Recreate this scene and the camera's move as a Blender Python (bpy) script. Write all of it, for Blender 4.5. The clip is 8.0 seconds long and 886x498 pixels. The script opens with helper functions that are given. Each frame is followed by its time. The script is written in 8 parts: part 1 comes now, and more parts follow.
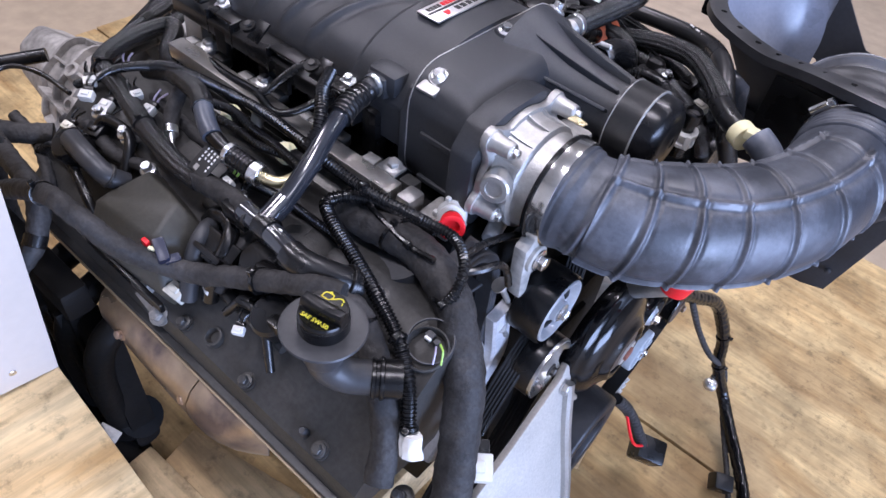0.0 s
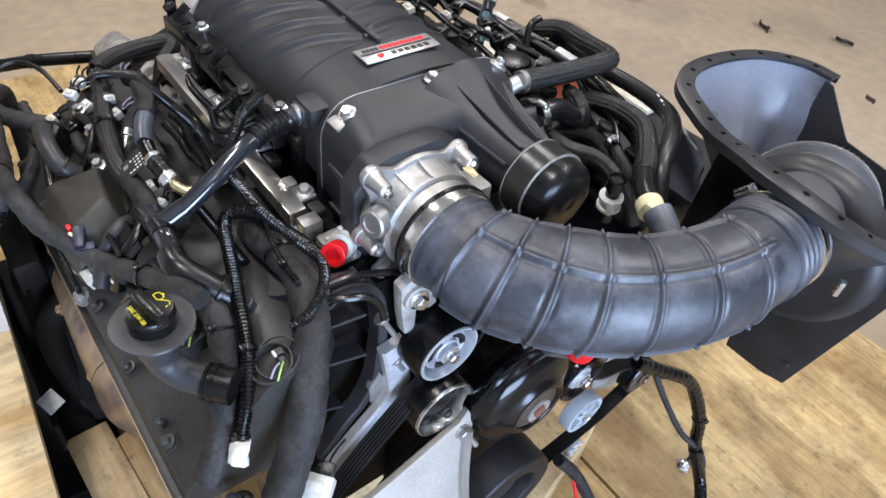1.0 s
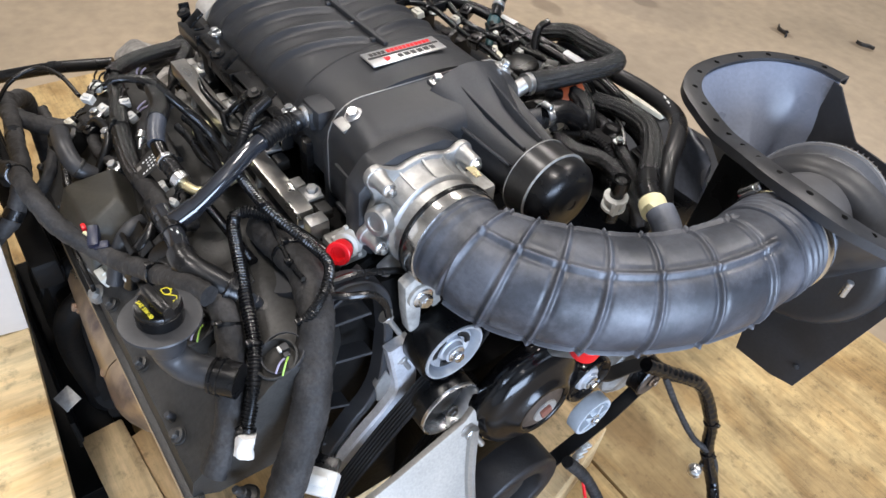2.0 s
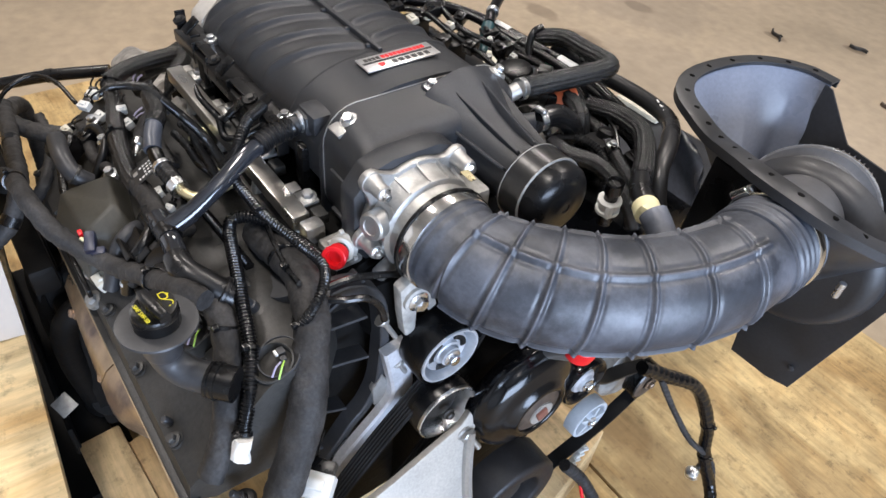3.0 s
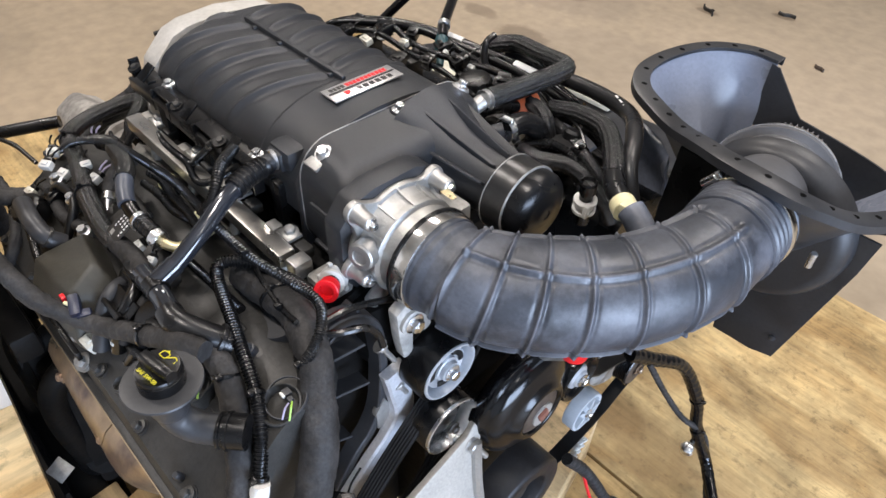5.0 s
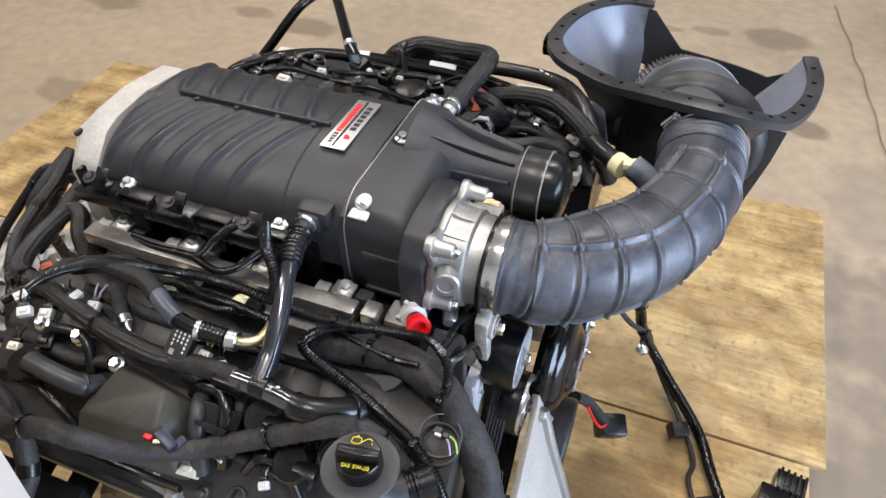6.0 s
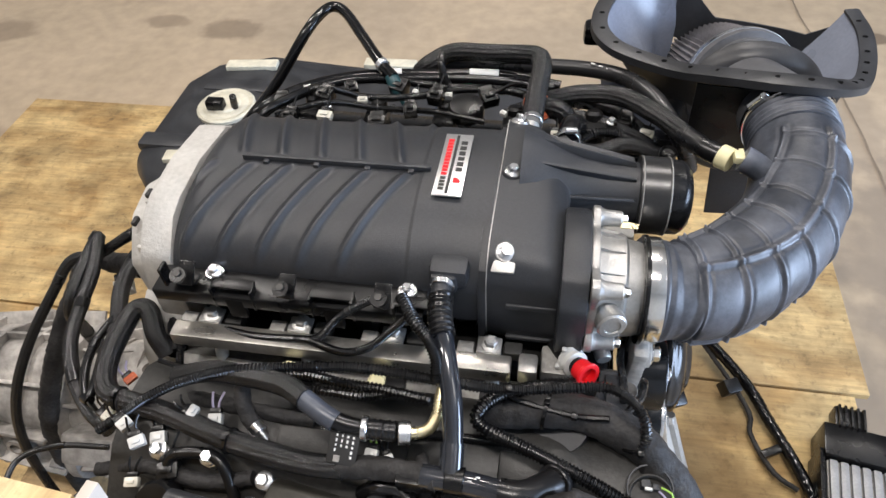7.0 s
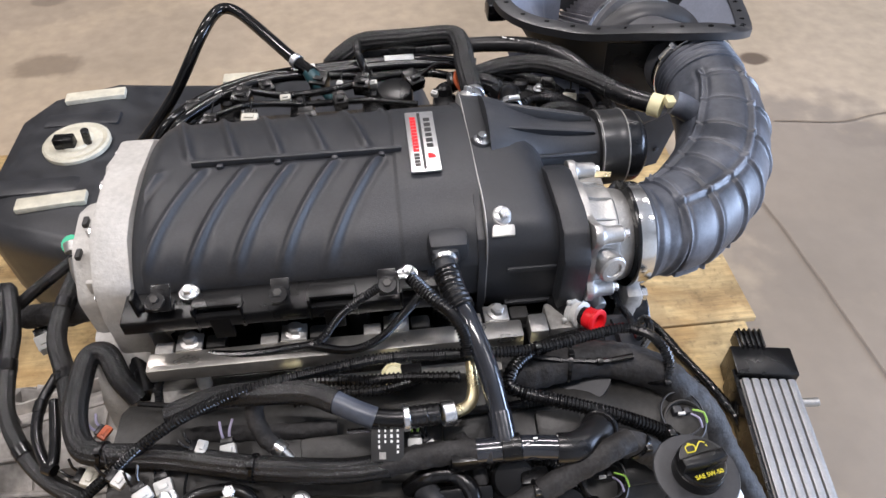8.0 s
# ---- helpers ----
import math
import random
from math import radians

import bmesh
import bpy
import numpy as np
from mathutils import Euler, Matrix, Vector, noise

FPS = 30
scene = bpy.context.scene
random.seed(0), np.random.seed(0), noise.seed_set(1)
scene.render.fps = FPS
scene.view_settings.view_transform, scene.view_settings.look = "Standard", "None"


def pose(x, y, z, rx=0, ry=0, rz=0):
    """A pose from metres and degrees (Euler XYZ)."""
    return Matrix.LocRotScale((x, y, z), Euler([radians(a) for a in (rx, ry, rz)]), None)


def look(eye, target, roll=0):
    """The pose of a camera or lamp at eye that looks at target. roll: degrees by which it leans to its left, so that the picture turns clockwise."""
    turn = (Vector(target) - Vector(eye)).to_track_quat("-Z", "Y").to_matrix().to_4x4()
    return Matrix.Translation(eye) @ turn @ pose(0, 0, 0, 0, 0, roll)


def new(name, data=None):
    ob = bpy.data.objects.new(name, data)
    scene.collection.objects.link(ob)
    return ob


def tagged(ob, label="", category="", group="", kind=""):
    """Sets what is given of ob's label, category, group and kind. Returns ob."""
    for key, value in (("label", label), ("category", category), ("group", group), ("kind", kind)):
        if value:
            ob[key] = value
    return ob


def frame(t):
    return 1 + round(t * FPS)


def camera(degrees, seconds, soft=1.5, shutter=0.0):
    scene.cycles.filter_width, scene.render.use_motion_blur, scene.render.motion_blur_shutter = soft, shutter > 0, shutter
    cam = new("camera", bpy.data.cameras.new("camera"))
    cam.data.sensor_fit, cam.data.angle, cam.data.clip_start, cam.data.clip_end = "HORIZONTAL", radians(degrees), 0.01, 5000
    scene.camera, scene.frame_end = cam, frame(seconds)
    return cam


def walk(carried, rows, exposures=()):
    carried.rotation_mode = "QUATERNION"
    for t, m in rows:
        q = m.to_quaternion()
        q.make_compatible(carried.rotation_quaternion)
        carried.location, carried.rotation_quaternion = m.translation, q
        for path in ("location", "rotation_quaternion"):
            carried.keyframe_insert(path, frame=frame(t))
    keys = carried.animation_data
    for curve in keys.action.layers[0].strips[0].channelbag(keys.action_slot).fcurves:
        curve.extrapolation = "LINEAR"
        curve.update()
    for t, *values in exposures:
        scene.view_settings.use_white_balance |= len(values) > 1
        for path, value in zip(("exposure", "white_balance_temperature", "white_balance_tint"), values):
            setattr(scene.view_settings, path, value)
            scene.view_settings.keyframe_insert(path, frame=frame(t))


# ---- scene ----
# ---------------------------------------------------------------- camera
cam = camera(66.4, 8.0)
PATH = [
    (0, (0.481, -0.404, 0.38), (-0.32, 0.73, -1.059), 7.9),
    (0.5, (0.609, -0.289, 0.397), (-0.361, 0.739, -1.018), 9.9),
    (1, (0.64, -0.264, 0.42), (-0.408, 0.718, -0.972), 8.2),
    (1.5, (0.652, -0.259, 0.422), (-0.434, 0.687, -0.966), 7.0),
    (3, (0.665, -0.26, 0.424), (-0.434, 0.697, -0.946), 6.5),
    (3.5, (0.668, -0.259, 0.427), (-0.436, 0.697, -0.941), 6.1),
    (4, (0.671, -0.259, 0.428), (-0.435, 0.695, -0.938), 5.6),
    (4.5, (0.674, -0.26, 0.43), (-0.428, 0.703, -0.933), 5.0),
    (4.7, (0.671, -0.257, 0.431), (-0.419, 0.718, -0.933), 4.3),
    (5.8, (0.464, -0.418, 0.496), (-0.164, 0.887, -0.884), -0.6),
    (6, (0.412, -0.436, 0.501), (-0.119, 0.884, -0.904), -0.9),
    (6.5, (0.267, -0.433, 0.513), (-0.163, 0.841, -0.967), -4.7),
    (7, (0.161, -0.396, 0.524), (-0.141, 0.916, -0.955), -4.6),
    (7.5, (0.096, -0.398, 0.502), (-0.002, 0.957, -0.965), -1.2),
    (8, (0.008, -0.418, 0.49), (0.156, 0.935, -0.976), -0.4),
]
walk(cam, [(t, look(eye, target, roll)) for t, eye, target, roll in PATH], [(0.0, 0.13, 5750, 24), (0.5, 0.13, 6000, 18), (1.5, 0.13, 6450, 12), (3.0, 0.14, 6650, 13), (4.5, 0.14, 6700, 13), (6.0, 0.13, 6600, 13), (7.0, 0.11, 6550, 12), (8.0, 0.10, 6330, 16)])

# ---------------------------------------------------------------- heights (z = 0 is the top of the coil bracket)
PLY = -0.92      # top of the plywood deck
FLOOR = -1.07    # concrete floor
CEIL = 3.6

# ---------------------------------------------------------------- world and light
world = bpy.data.worlds.new("world")
scene.world = world
world.use_nodes = True
world.node_tree.nodes["Background"].inputs[0].default_value = (0.62, 0.72, 0.9, 1)
world.node_tree.nodes["Background"].inputs[1].default_value = 0.03


def area_lamp(name, at, to, sx, sy, watts, colour):
    d = bpy.data.lights.new(name, "AREA")
    d.shape, d.size, d.size_y, d.energy, d.color = "RECTANGLE", sx, sy, watts, colour
    ob = new(name, d)
    ob.matrix_world = look(at, to)
    return ob


# rows of ceiling tubes and the daylight of the open bay door
for lx, ly, watts in [(-2.4, -0.6, 66), (0.4, -0.6, 62), (3.0, -0.6, 10), (-2.4, 2.4, 66), (0.4, 2.4, 66), (3.0, 2.4, 26)]:
    area_lamp("tube_light", (lx, ly, CEIL - 0.12), (lx, ly, FLOOR), 1.3, 0.28, watts * 1.08, (1.0, 0.95, 0.895))
area_lamp("door_daylight", (5.8, -0.9, 0.45), (0.3, 0.1, 0.2), 3.6, 2.4, 545, (0.57, 0.735, 1.0))

# ---------------------------------------------------------------- materials


def mat(name, colour, rough=0.5, metal=0.0, grain=0.0, scale=60.0, stain=0.0, stain_scale=6.0, bump=0.0, bump_scale=None,
        rough_var=0.0, tint=None, coat=0.0, spec=0.5):
    m = bpy.data.materials.new(name)
    m.use_nodes = True
    nt = m.node_tree
    b = nt.nodes["Principled BSDF"]
    b.inputs["Roughness"].default_value, b.inputs["Metallic"].default_value = rough, metal
    b.inputs["Coat Weight"].default_value = coat
    b.inputs["Specular IOR Level"].default_value = spec
    b.inputs["Base Color"].default_value = (*colour, 1)
    tc = nt.nodes.new("ShaderNodeTexCoord")
    if grain or stain:
        fine, big = nt.nodes.new("ShaderNodeTexNoise"), nt.nodes.new("ShaderNodeTexNoise")
        fine.inputs["Scale"].default_value, big.inputs["Scale"].default_value = scale, stain_scale
        fine.inputs["Detail"].default_value, big.inputs["Detail"].default_value = 6, 8
        nt.links.new(tc.outputs["Object"], fine.inputs["Vector"])
        nt.links.new(tc.outputs["Object"], big.inputs["Vector"])
        r1, r2 = nt.nodes.new("ShaderNodeMapRange"), nt.nodes.new("ShaderNodeMapRange")
        for r, n, a in ((r1, fine, grain), (r2, big, stain)):
            r.inputs["From Min"].default_value, r.inputs["From Max"].default_value = 0.3, 0.7
            r.inputs["To Min"].default_value, r.inputs["To Max"].default_value = 1 - a, 1 + a
            nt.links.new(n.outputs["Fac"], r.inputs["Value"])
        mul = nt.nodes.new("ShaderNodeMath")
        mul.operation = "MULTIPLY"
        nt.links.new(r1.outputs["Result"], mul.inputs[0])
        nt.links.new(r2.outputs["Result"], mul.inputs[1])
        mixc = nt.nodes.new("ShaderNodeMix")
        mixc.data_type, mixc.blend_type = "RGBA", "MULTIPLY"
        mixc.inputs["Factor"].default_value = 1
        mixc.inputs["A"].default_value = (*colour, 1)
        if tint:
            two = nt.nodes.new("ShaderNodeMix")
            two.data_type = "RGBA"
            two.inputs["A"].default_value, two.inputs["B"].default_value = (*colour, 1), (*tint, 1)
            r3 = nt.nodes.new("ShaderNodeMapRange")
            r3.inputs["From Min"].default_value, r3.inputs["From Max"].default_value = 0.45, 0.65
            nt.links.new(big.outputs["Fac"], r3.inputs["Value"])
            nt.links.new(r3.outputs["Result"], two.inputs["Factor"])
            nt.links.new(two.outputs["Result"], mixc.inputs["A"])
        nt.links.new(mul.outputs[0], mixc.inputs["B"])
        nt.links.new(mixc.outputs["Result"], b.inputs["Base Color"])
        if rough_var:
            r4 = nt.nodes.new("ShaderNodeMapRange")
            r4.inputs["From Min"].default_value, r4.inputs["From Max"].default_value = 0.3, 0.7
            r4.inputs["To Min"].default_value, r4.inputs["To Max"].default_value = max(0.03, rough - rough_var), min(1, rough + rough_var)
            nt.links.new(big.outputs["Fac"], r4.inputs["Value"])
            nt.links.new(r4.outputs["Result"], b.inputs["Roughness"])
    if bump:
        n = nt.nodes.new("ShaderNodeTexNoise")
        n.inputs["Scale"].default_value, n.inputs["Detail"].default_value = bump_scale or scale, 5
        nt.links.new(tc.outputs["Object"], n.inputs["Vector"])
        bp = nt.nodes.new("ShaderNodeBump")
        bp.inputs["Strength"].default_value, bp.inputs["Distance"].default_value = bump, 0.002
        nt.links.new(n.outputs["Fac"], bp.inputs["Height"])
        nt.links.new(bp.outputs["Normal"], b.inputs["Normal"])
    return m


def braid(name, colour, rough, scale):
    """Woven sleeving: a fine crossed weave in colour and relief."""
    m = mat(name, colour, rough, grain=0.3, scale=500, stain=0.15, stain_scale=20)
    nt = m.node_tree
    b = nt.nodes["Principled BSDF"]
    tc = nt.nodes.new("ShaderNodeTexCoord")
    v = nt.nodes.new("ShaderNodeTexVoronoi")
    v.inputs["Scale"].default_value = scale
    b.inputs["Specular IOR Level"].default_value = 0.6
    nt.links.new(tc.outputs["Object"], v.inputs["Vector"])
    bp = nt.nodes.new("ShaderNodeBump")
    bp.inputs["Strength"].default_value, bp.inputs["Distance"].default_value = 0.3, 0.001
    nt.links.new(v.outputs["Distance"], bp.inputs["Height"])
    nt.links.new(bp.outputs["Normal"], b.inputs["Normal"])
    return m


def plywood(name, colour, dark, along=0, deep=0.62):
    """Rotary-cut plywood: long wavy grain bands, stains and knots."""
    m = bpy.data.materials.new(name)
    m.use_nodes = True
    nt = m.node_tree
    b = nt.nodes["Principled BSDF"]
    b.inputs["Roughness"].default_value = 0.72
    tc, mp = nt.nodes.new("ShaderNodeTexCoord"), nt.nodes.new("ShaderNodeMapping")
    mp.inputs["Scale"].default_value = [(2.2, 4.6, 4.6), (5, 1.5, 5), (6, 6, 1.2)][along]
    nt.links.new(tc.outputs["Object"], mp.inputs["Vector"])
    w = nt.nodes.new("ShaderNodeTexNoise")
    w.inputs["Scale"].default_value, w.inputs["Detail"].default_value, w.inputs["Distortion"].default_value = 1.9, 11, 1.1
    nt.links.new(mp.outputs["Vector"], w.inputs["Vector"])
    ramp = nt.nodes.new("ShaderNodeValToRGB")
    e = ramp.color_ramp.elements
    e[0].position, e[0].color = 0.34, (*dark, 1)
    e[1].position, e[1].color = 0.62, (*colour, 1)
    mid = e.new(0.48)
    mid.color = (*[0.45 * a + 0.55 * c for a, c in zip(dark, colour)], 1)
    nt.links.new(w.outputs["Fac"], ramp.inputs["Fac"])
    st = nt.nodes.new("ShaderNodeTexNoise")
    st.inputs["Scale"].default_value, st.inputs["Detail"].default_value, st.inputs["Roughness"].default_value = 6.5, 13, 0.66
    nt.links.new(tc.outputs["Object"], st.inputs["Vector"])
    r = nt.nodes.new("ShaderNodeMapRange")
    r.inputs["From Min"].default_value, r.inputs["From Max"].default_value = 0.3, 0.62
    r.inputs["To Min"].default_value, r.inputs["To Max"].default_value = deep, 1.08
    nt.links.new(st.outputs["Fac"], r.inputs["Value"])
    k = nt.nodes.new("ShaderNodeTexVoronoi")
    k.inputs["Scale"].default_value, k.inputs["Randomness"].default_value = 3.1, 1.0
    nt.links.new(tc.outputs["Object"], k.inputs["Vector"])
    kr = nt.nodes.new("ShaderNodeMapRange")
    kr.inputs["From Min"].default_value, kr.inputs["From Max"].default_value = 0.02, 0.07
    kr.inputs["To Min"].default_value, kr.inputs["To Max"].default_value = 0.45, 1.0
    nt.links.new(k.outputs["Distance"], kr.inputs["Value"])
    mu = nt.nodes.new("ShaderNodeMath")
    mu.operation = "MULTIPLY"
    nt.links.new(r.outputs["Result"], mu.inputs[0])
    nt.links.new(kr.outputs["Result"], mu.inputs[1])
    # fine pores along the grain, and scattered specks of dirt
    mp2 = nt.nodes.new("ShaderNodeMapping")
    mp2.inputs["Scale"].default_value = [(7, 90, 90), (90, 7, 90), (90, 90, 7)][along]
    nt.links.new(tc.outputs["Object"], mp2.inputs["Vector"])
    for vec, size, lo, hi, dark_to in ((mp2.outputs["Vector"], 1.0, 0.34, 0.60, 0.74), (tc.outputs["Object"], 46.0, 0.30, 0.46, 0.62)):
        fn = nt.nodes.new("ShaderNodeTexNoise")
        fn.inputs["Scale"].default_value, fn.inputs["Detail"].default_value, fn.inputs["Roughness"].default_value = size, 6, 0.7
        nt.links.new(vec, fn.inputs["Vector"])
        fr = nt.nodes.new("ShaderNodeMapRange")
        fr.inputs["From Min"].default_value, fr.inputs["From Max"].default_value = lo, hi
        fr.inputs["To Min"].default_value, fr.inputs["To Max"].default_value = dark_to, 1.04
        nt.links.new(fn.outputs["Fac"], fr.inputs["Value"])
        m2 = nt.nodes.new("ShaderNodeMath")
        m2.operation = "MULTIPLY"
        nt.links.new(mu.outputs[0], m2.inputs[0])
        nt.links.new(fr.outputs["Result"], m2.inputs[1])
        mu = m2
    mx = nt.nodes.new("ShaderNodeMix")
    mx.data_type, mx.blend_type = "RGBA", "MULTIPLY"
    mx.inputs["Factor"].default_value = 1
    nt.links.new(ramp.outputs["Color"], mx.inputs["A"])
    nt.links.new(mu.outputs[0], mx.inputs["B"])
    nt.links.new(mx.outputs["Result"], b.inputs["Base Color"])
    bp = nt.nodes.new("ShaderNodeBump")
    bp.inputs["Strength"].default_value, bp.inputs["Distance"].default_value = 0.25, 0.002
    nt.links.new(w.outputs["Fac"], bp.inputs["Height"])
    nt.links.new(bp.outputs["Normal"], b.inputs["Normal"])
    return m


def blend_spots(m, colour, spots):
    """Blends dried spills or painted shade with soft ragged rims into a material: spots are (x, y, radius x, radius y,
    depth).
    """
    nt = m.node_tree
    b = nt.nodes["Principled BSDF"]
    tc, wob = nt.nodes.new("ShaderNodeTexCoord"), nt.nodes.new("ShaderNodeTexNoise")
    wob.inputs["Scale"].default_value, wob.inputs["Detail"].default_value = 9, 6
    nt.links.new(tc.outputs["Object"], wob.inputs["Vector"])
    total = None
    for x, y, rx, ry, depth in spots:
        mp = nt.nodes.new("ShaderNodeMapping")
        mp.vector_type = "TEXTURE"
        mp.inputs["Location"].default_value, mp.inputs["Scale"].default_value = (x, y, 0), (rx, ry, 50)
        nt.links.new(tc.outputs["Object"], mp.inputs["Vector"])
        ln = nt.nodes.new("ShaderNodeVectorMath")
        ln.operation = "LENGTH"
        nt.links.new(mp.outputs["Vector"], ln.inputs[0])
        ad = nt.nodes.new("ShaderNodeMath")
        ad.operation, ad.inputs[2].default_value = "MULTIPLY_ADD", -0.55
        ad.inputs[1].default_value = 1.1
        nt.links.new(wob.outputs["Fac"], ad.inputs[0])
        su = nt.nodes.new("ShaderNodeMath")
        nt.links.new(ln.outputs["Value"], su.inputs[0])
        nt.links.new(ad.outputs[0], su.inputs[1])
        r = nt.nodes.new("ShaderNodeMapRange")
        r.interpolation_type = "SMOOTHSTEP"
        r.inputs["From Min"].default_value, r.inputs["From Max"].default_value = 0.72, 1.15
        r.inputs["To Min"].default_value, r.inputs["To Max"].default_value = depth, 0.0
        nt.links.new(su.outputs[0], r.inputs["Value"])
        if total is None:
            total = r.outputs["Result"]
        else:
            mx = nt.nodes.new("ShaderNodeMath")
            mx.operation = "MAXIMUM"
            nt.links.new(total, mx.inputs[0])
            nt.links.new(r.outputs["Result"], mx.inputs[1])
            total = mx.outputs[0]
    mix = nt.nodes.new("ShaderNodeMix")
    mix.data_type = "RGBA"
    mix.inputs["B"].default_value = (*colour, 1)
    nt.links.new(total, mix.inputs["Factor"])
    nt.links.new(b.inputs["Base Color"].links[0].from_socket, mix.inputs["A"])
    nt.links.new(mix.outputs["Result"], b.inputs["Base Color"])
    return m


CONCRETE = mat("concrete", (0.43, 0.345, 0.245), 0.60, grain=0.10, scale=15, stain=0.20, stain_scale=1.3, bump=0.25, bump_scale=60, rough_var=0.2, tint=(0.375, 0.30, 0.215))
SOFTRUBBER = mat("black_rubber", (0.0065, 0.0065, 0.007), 0.27, spec=0.45, grain=0.15, scale=150, stain=0.25, stain_scale=18, rough_var=0.1)
# black tray plastic; the bluish daylight sheen is put into this base colour
SHEENWALL = mat("black_plastic_painted_sheen", (0.190, 0.210, 0.262), 0.32, grain=0.08, scale=200, stain=0.12, stain_scale=10, rough_var=0.08)
SMUDGE = mat("concrete_smudge", (0.20, 0.155, 0.11), 0.6, grain=0.12, scale=40, stain=0.15, stain_scale=3)
PLYDECK = plywood("plywood_deck", (0.61, 0.44, 0.205), (0.39, 0.245, 0.095), 0, 0.48)
# oil spills on the deck, with the engine's shade painted into the same spots
blend_spots(PLYDECK, (0.21, 0.125, 0.05), ((0.50, 0.28, 0.16, 0.12, 0.6), (0.60, 0.55, 0.10, 0.18, 0.45), (0.40, 0.66, 0.15, 0.08, 0.5), (0.74, 0.14, 0.08, 0.12, 0.35), (0.30, -0.10, 0.25, 0.20, 0.5), (0.66, 0.92, 0.10, 0.06, 0.3)))
blend_spots(CONCRETE, (0.13, 0.095, 0.066), [(x, y, ra, rb, d) for (x, y, ra, rb), d in zip([(-1.37, 2.27, 0.15, 0.09), (1.61, 1.96, 0.07, 0.05), (-2.10, 1.38, 0.14, 0.09), (-2.48, 2.17, 0.16, 0.10), (-1.72, 2.32, 0.12, 0.06), (0.79, 2.92, 0.14, 0.11), (0.92, 2.18, 0.09, 0.07), (0.49, 2.90, 0.09, 0.04), (0.28, 2.86, 0.08, 0.03), (-0.92, 3.26, 0.07, 0.03), (-0.61, 3.53, 0.06, 0.03), (1.42, 2.39, 0.07, 0.05), (1.79, 1.41, 0.16, 0.08), (-1.52, 2.86, 0.09, 0.05)], (0.55, 1.0, 0.4, 0.45, 0.45, 0.5, 0.6, 0.4, 0.4, 0.6, 0.6, 0.8, 0.35, 0.5))])
# broad patches: the floor's dimmer light, mostly on the right, painted into the concrete
blend_spots(CONCRETE, (0.205, 0.172, 0.140), ((1.50, 1.10, 0.55, 0.60, 0.70), (1.25, 0.45, 0.42, 0.46, 0.65), (1.9, 0.6, 0.6, 0.6, 0.6), (-1.9, 3.0, 0.8, 0.5, 0.3), (1.15, 1.75, 0.16, 0.30, 0.35), (0.2, 2.2, 0.5, 0.22, 0.18), (-0.9, 2.4, 0.45, 0.3, 0.22)))
PLYWALL = plywood("plywood_pale", (0.82, 0.64, 0.36), (0.60, 0.38, 0.155), 1, 0.80)
LUMBER = plywood("lumber", (0.72, 0.53, 0.29), (0.52, 0.35, 0.17), 0)
WHITEPAINT = mat("white_panel", (0.56, 0.495, 0.43), 0.45, grain=0.02, scale=80, stain=0.04, stain_scale=5)
BLACKCAST = mat("black_cast", (0.026, 0.0278, 0.0315), 0.40, grain=0.18, scale=420, stain=0.12, stain_scale=14, bump=0.22, bump_scale=900, rough_var=0.07)
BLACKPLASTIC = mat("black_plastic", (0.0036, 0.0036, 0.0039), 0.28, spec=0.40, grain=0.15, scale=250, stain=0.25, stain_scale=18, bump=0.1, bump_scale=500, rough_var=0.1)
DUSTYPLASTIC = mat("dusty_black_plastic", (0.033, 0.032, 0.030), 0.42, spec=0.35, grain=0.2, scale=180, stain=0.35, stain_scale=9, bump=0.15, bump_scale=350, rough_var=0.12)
COVERPLASTIC = mat("olive_black_plastic", (0.043, 0.041, 0.034), 0.46, spec=0.35, grain=0.15, scale=180, stain=0.25, stain_scale=11, bump=0.12, bump_scale=350, rough_var=0.1)
GLOSSBLACK = mat("gloss_black", (0.004, 0.004, 0.0045), 0.15, spec=0.4, grain=0.1, scale=90, stain=0.2, stain_scale=20, rough_var=0.06)
SHRINK = mat("shrink_sleeve", (0.017, 0.019, 0.024), 0.13, spec=0.9, grain=0.1, scale=120, stain=0.2, stain_scale=30, rough_var=0.06)
BLACKENAMEL = mat("black_enamel", (0.006, 0.006, 0.0065), 0.30, spec=0.35, grain=0.1, scale=90, stain=0.2, stain_scale=20, rough_var=0.08)
RUBBER = mat("hose_rubber", (0.052, 0.060, 0.078), 0.40, spec=0.6, grain=0.16, scale=160, stain=0.30, stain_scale=11, bump=0.12, bump_scale=260, rough_var=0.12)


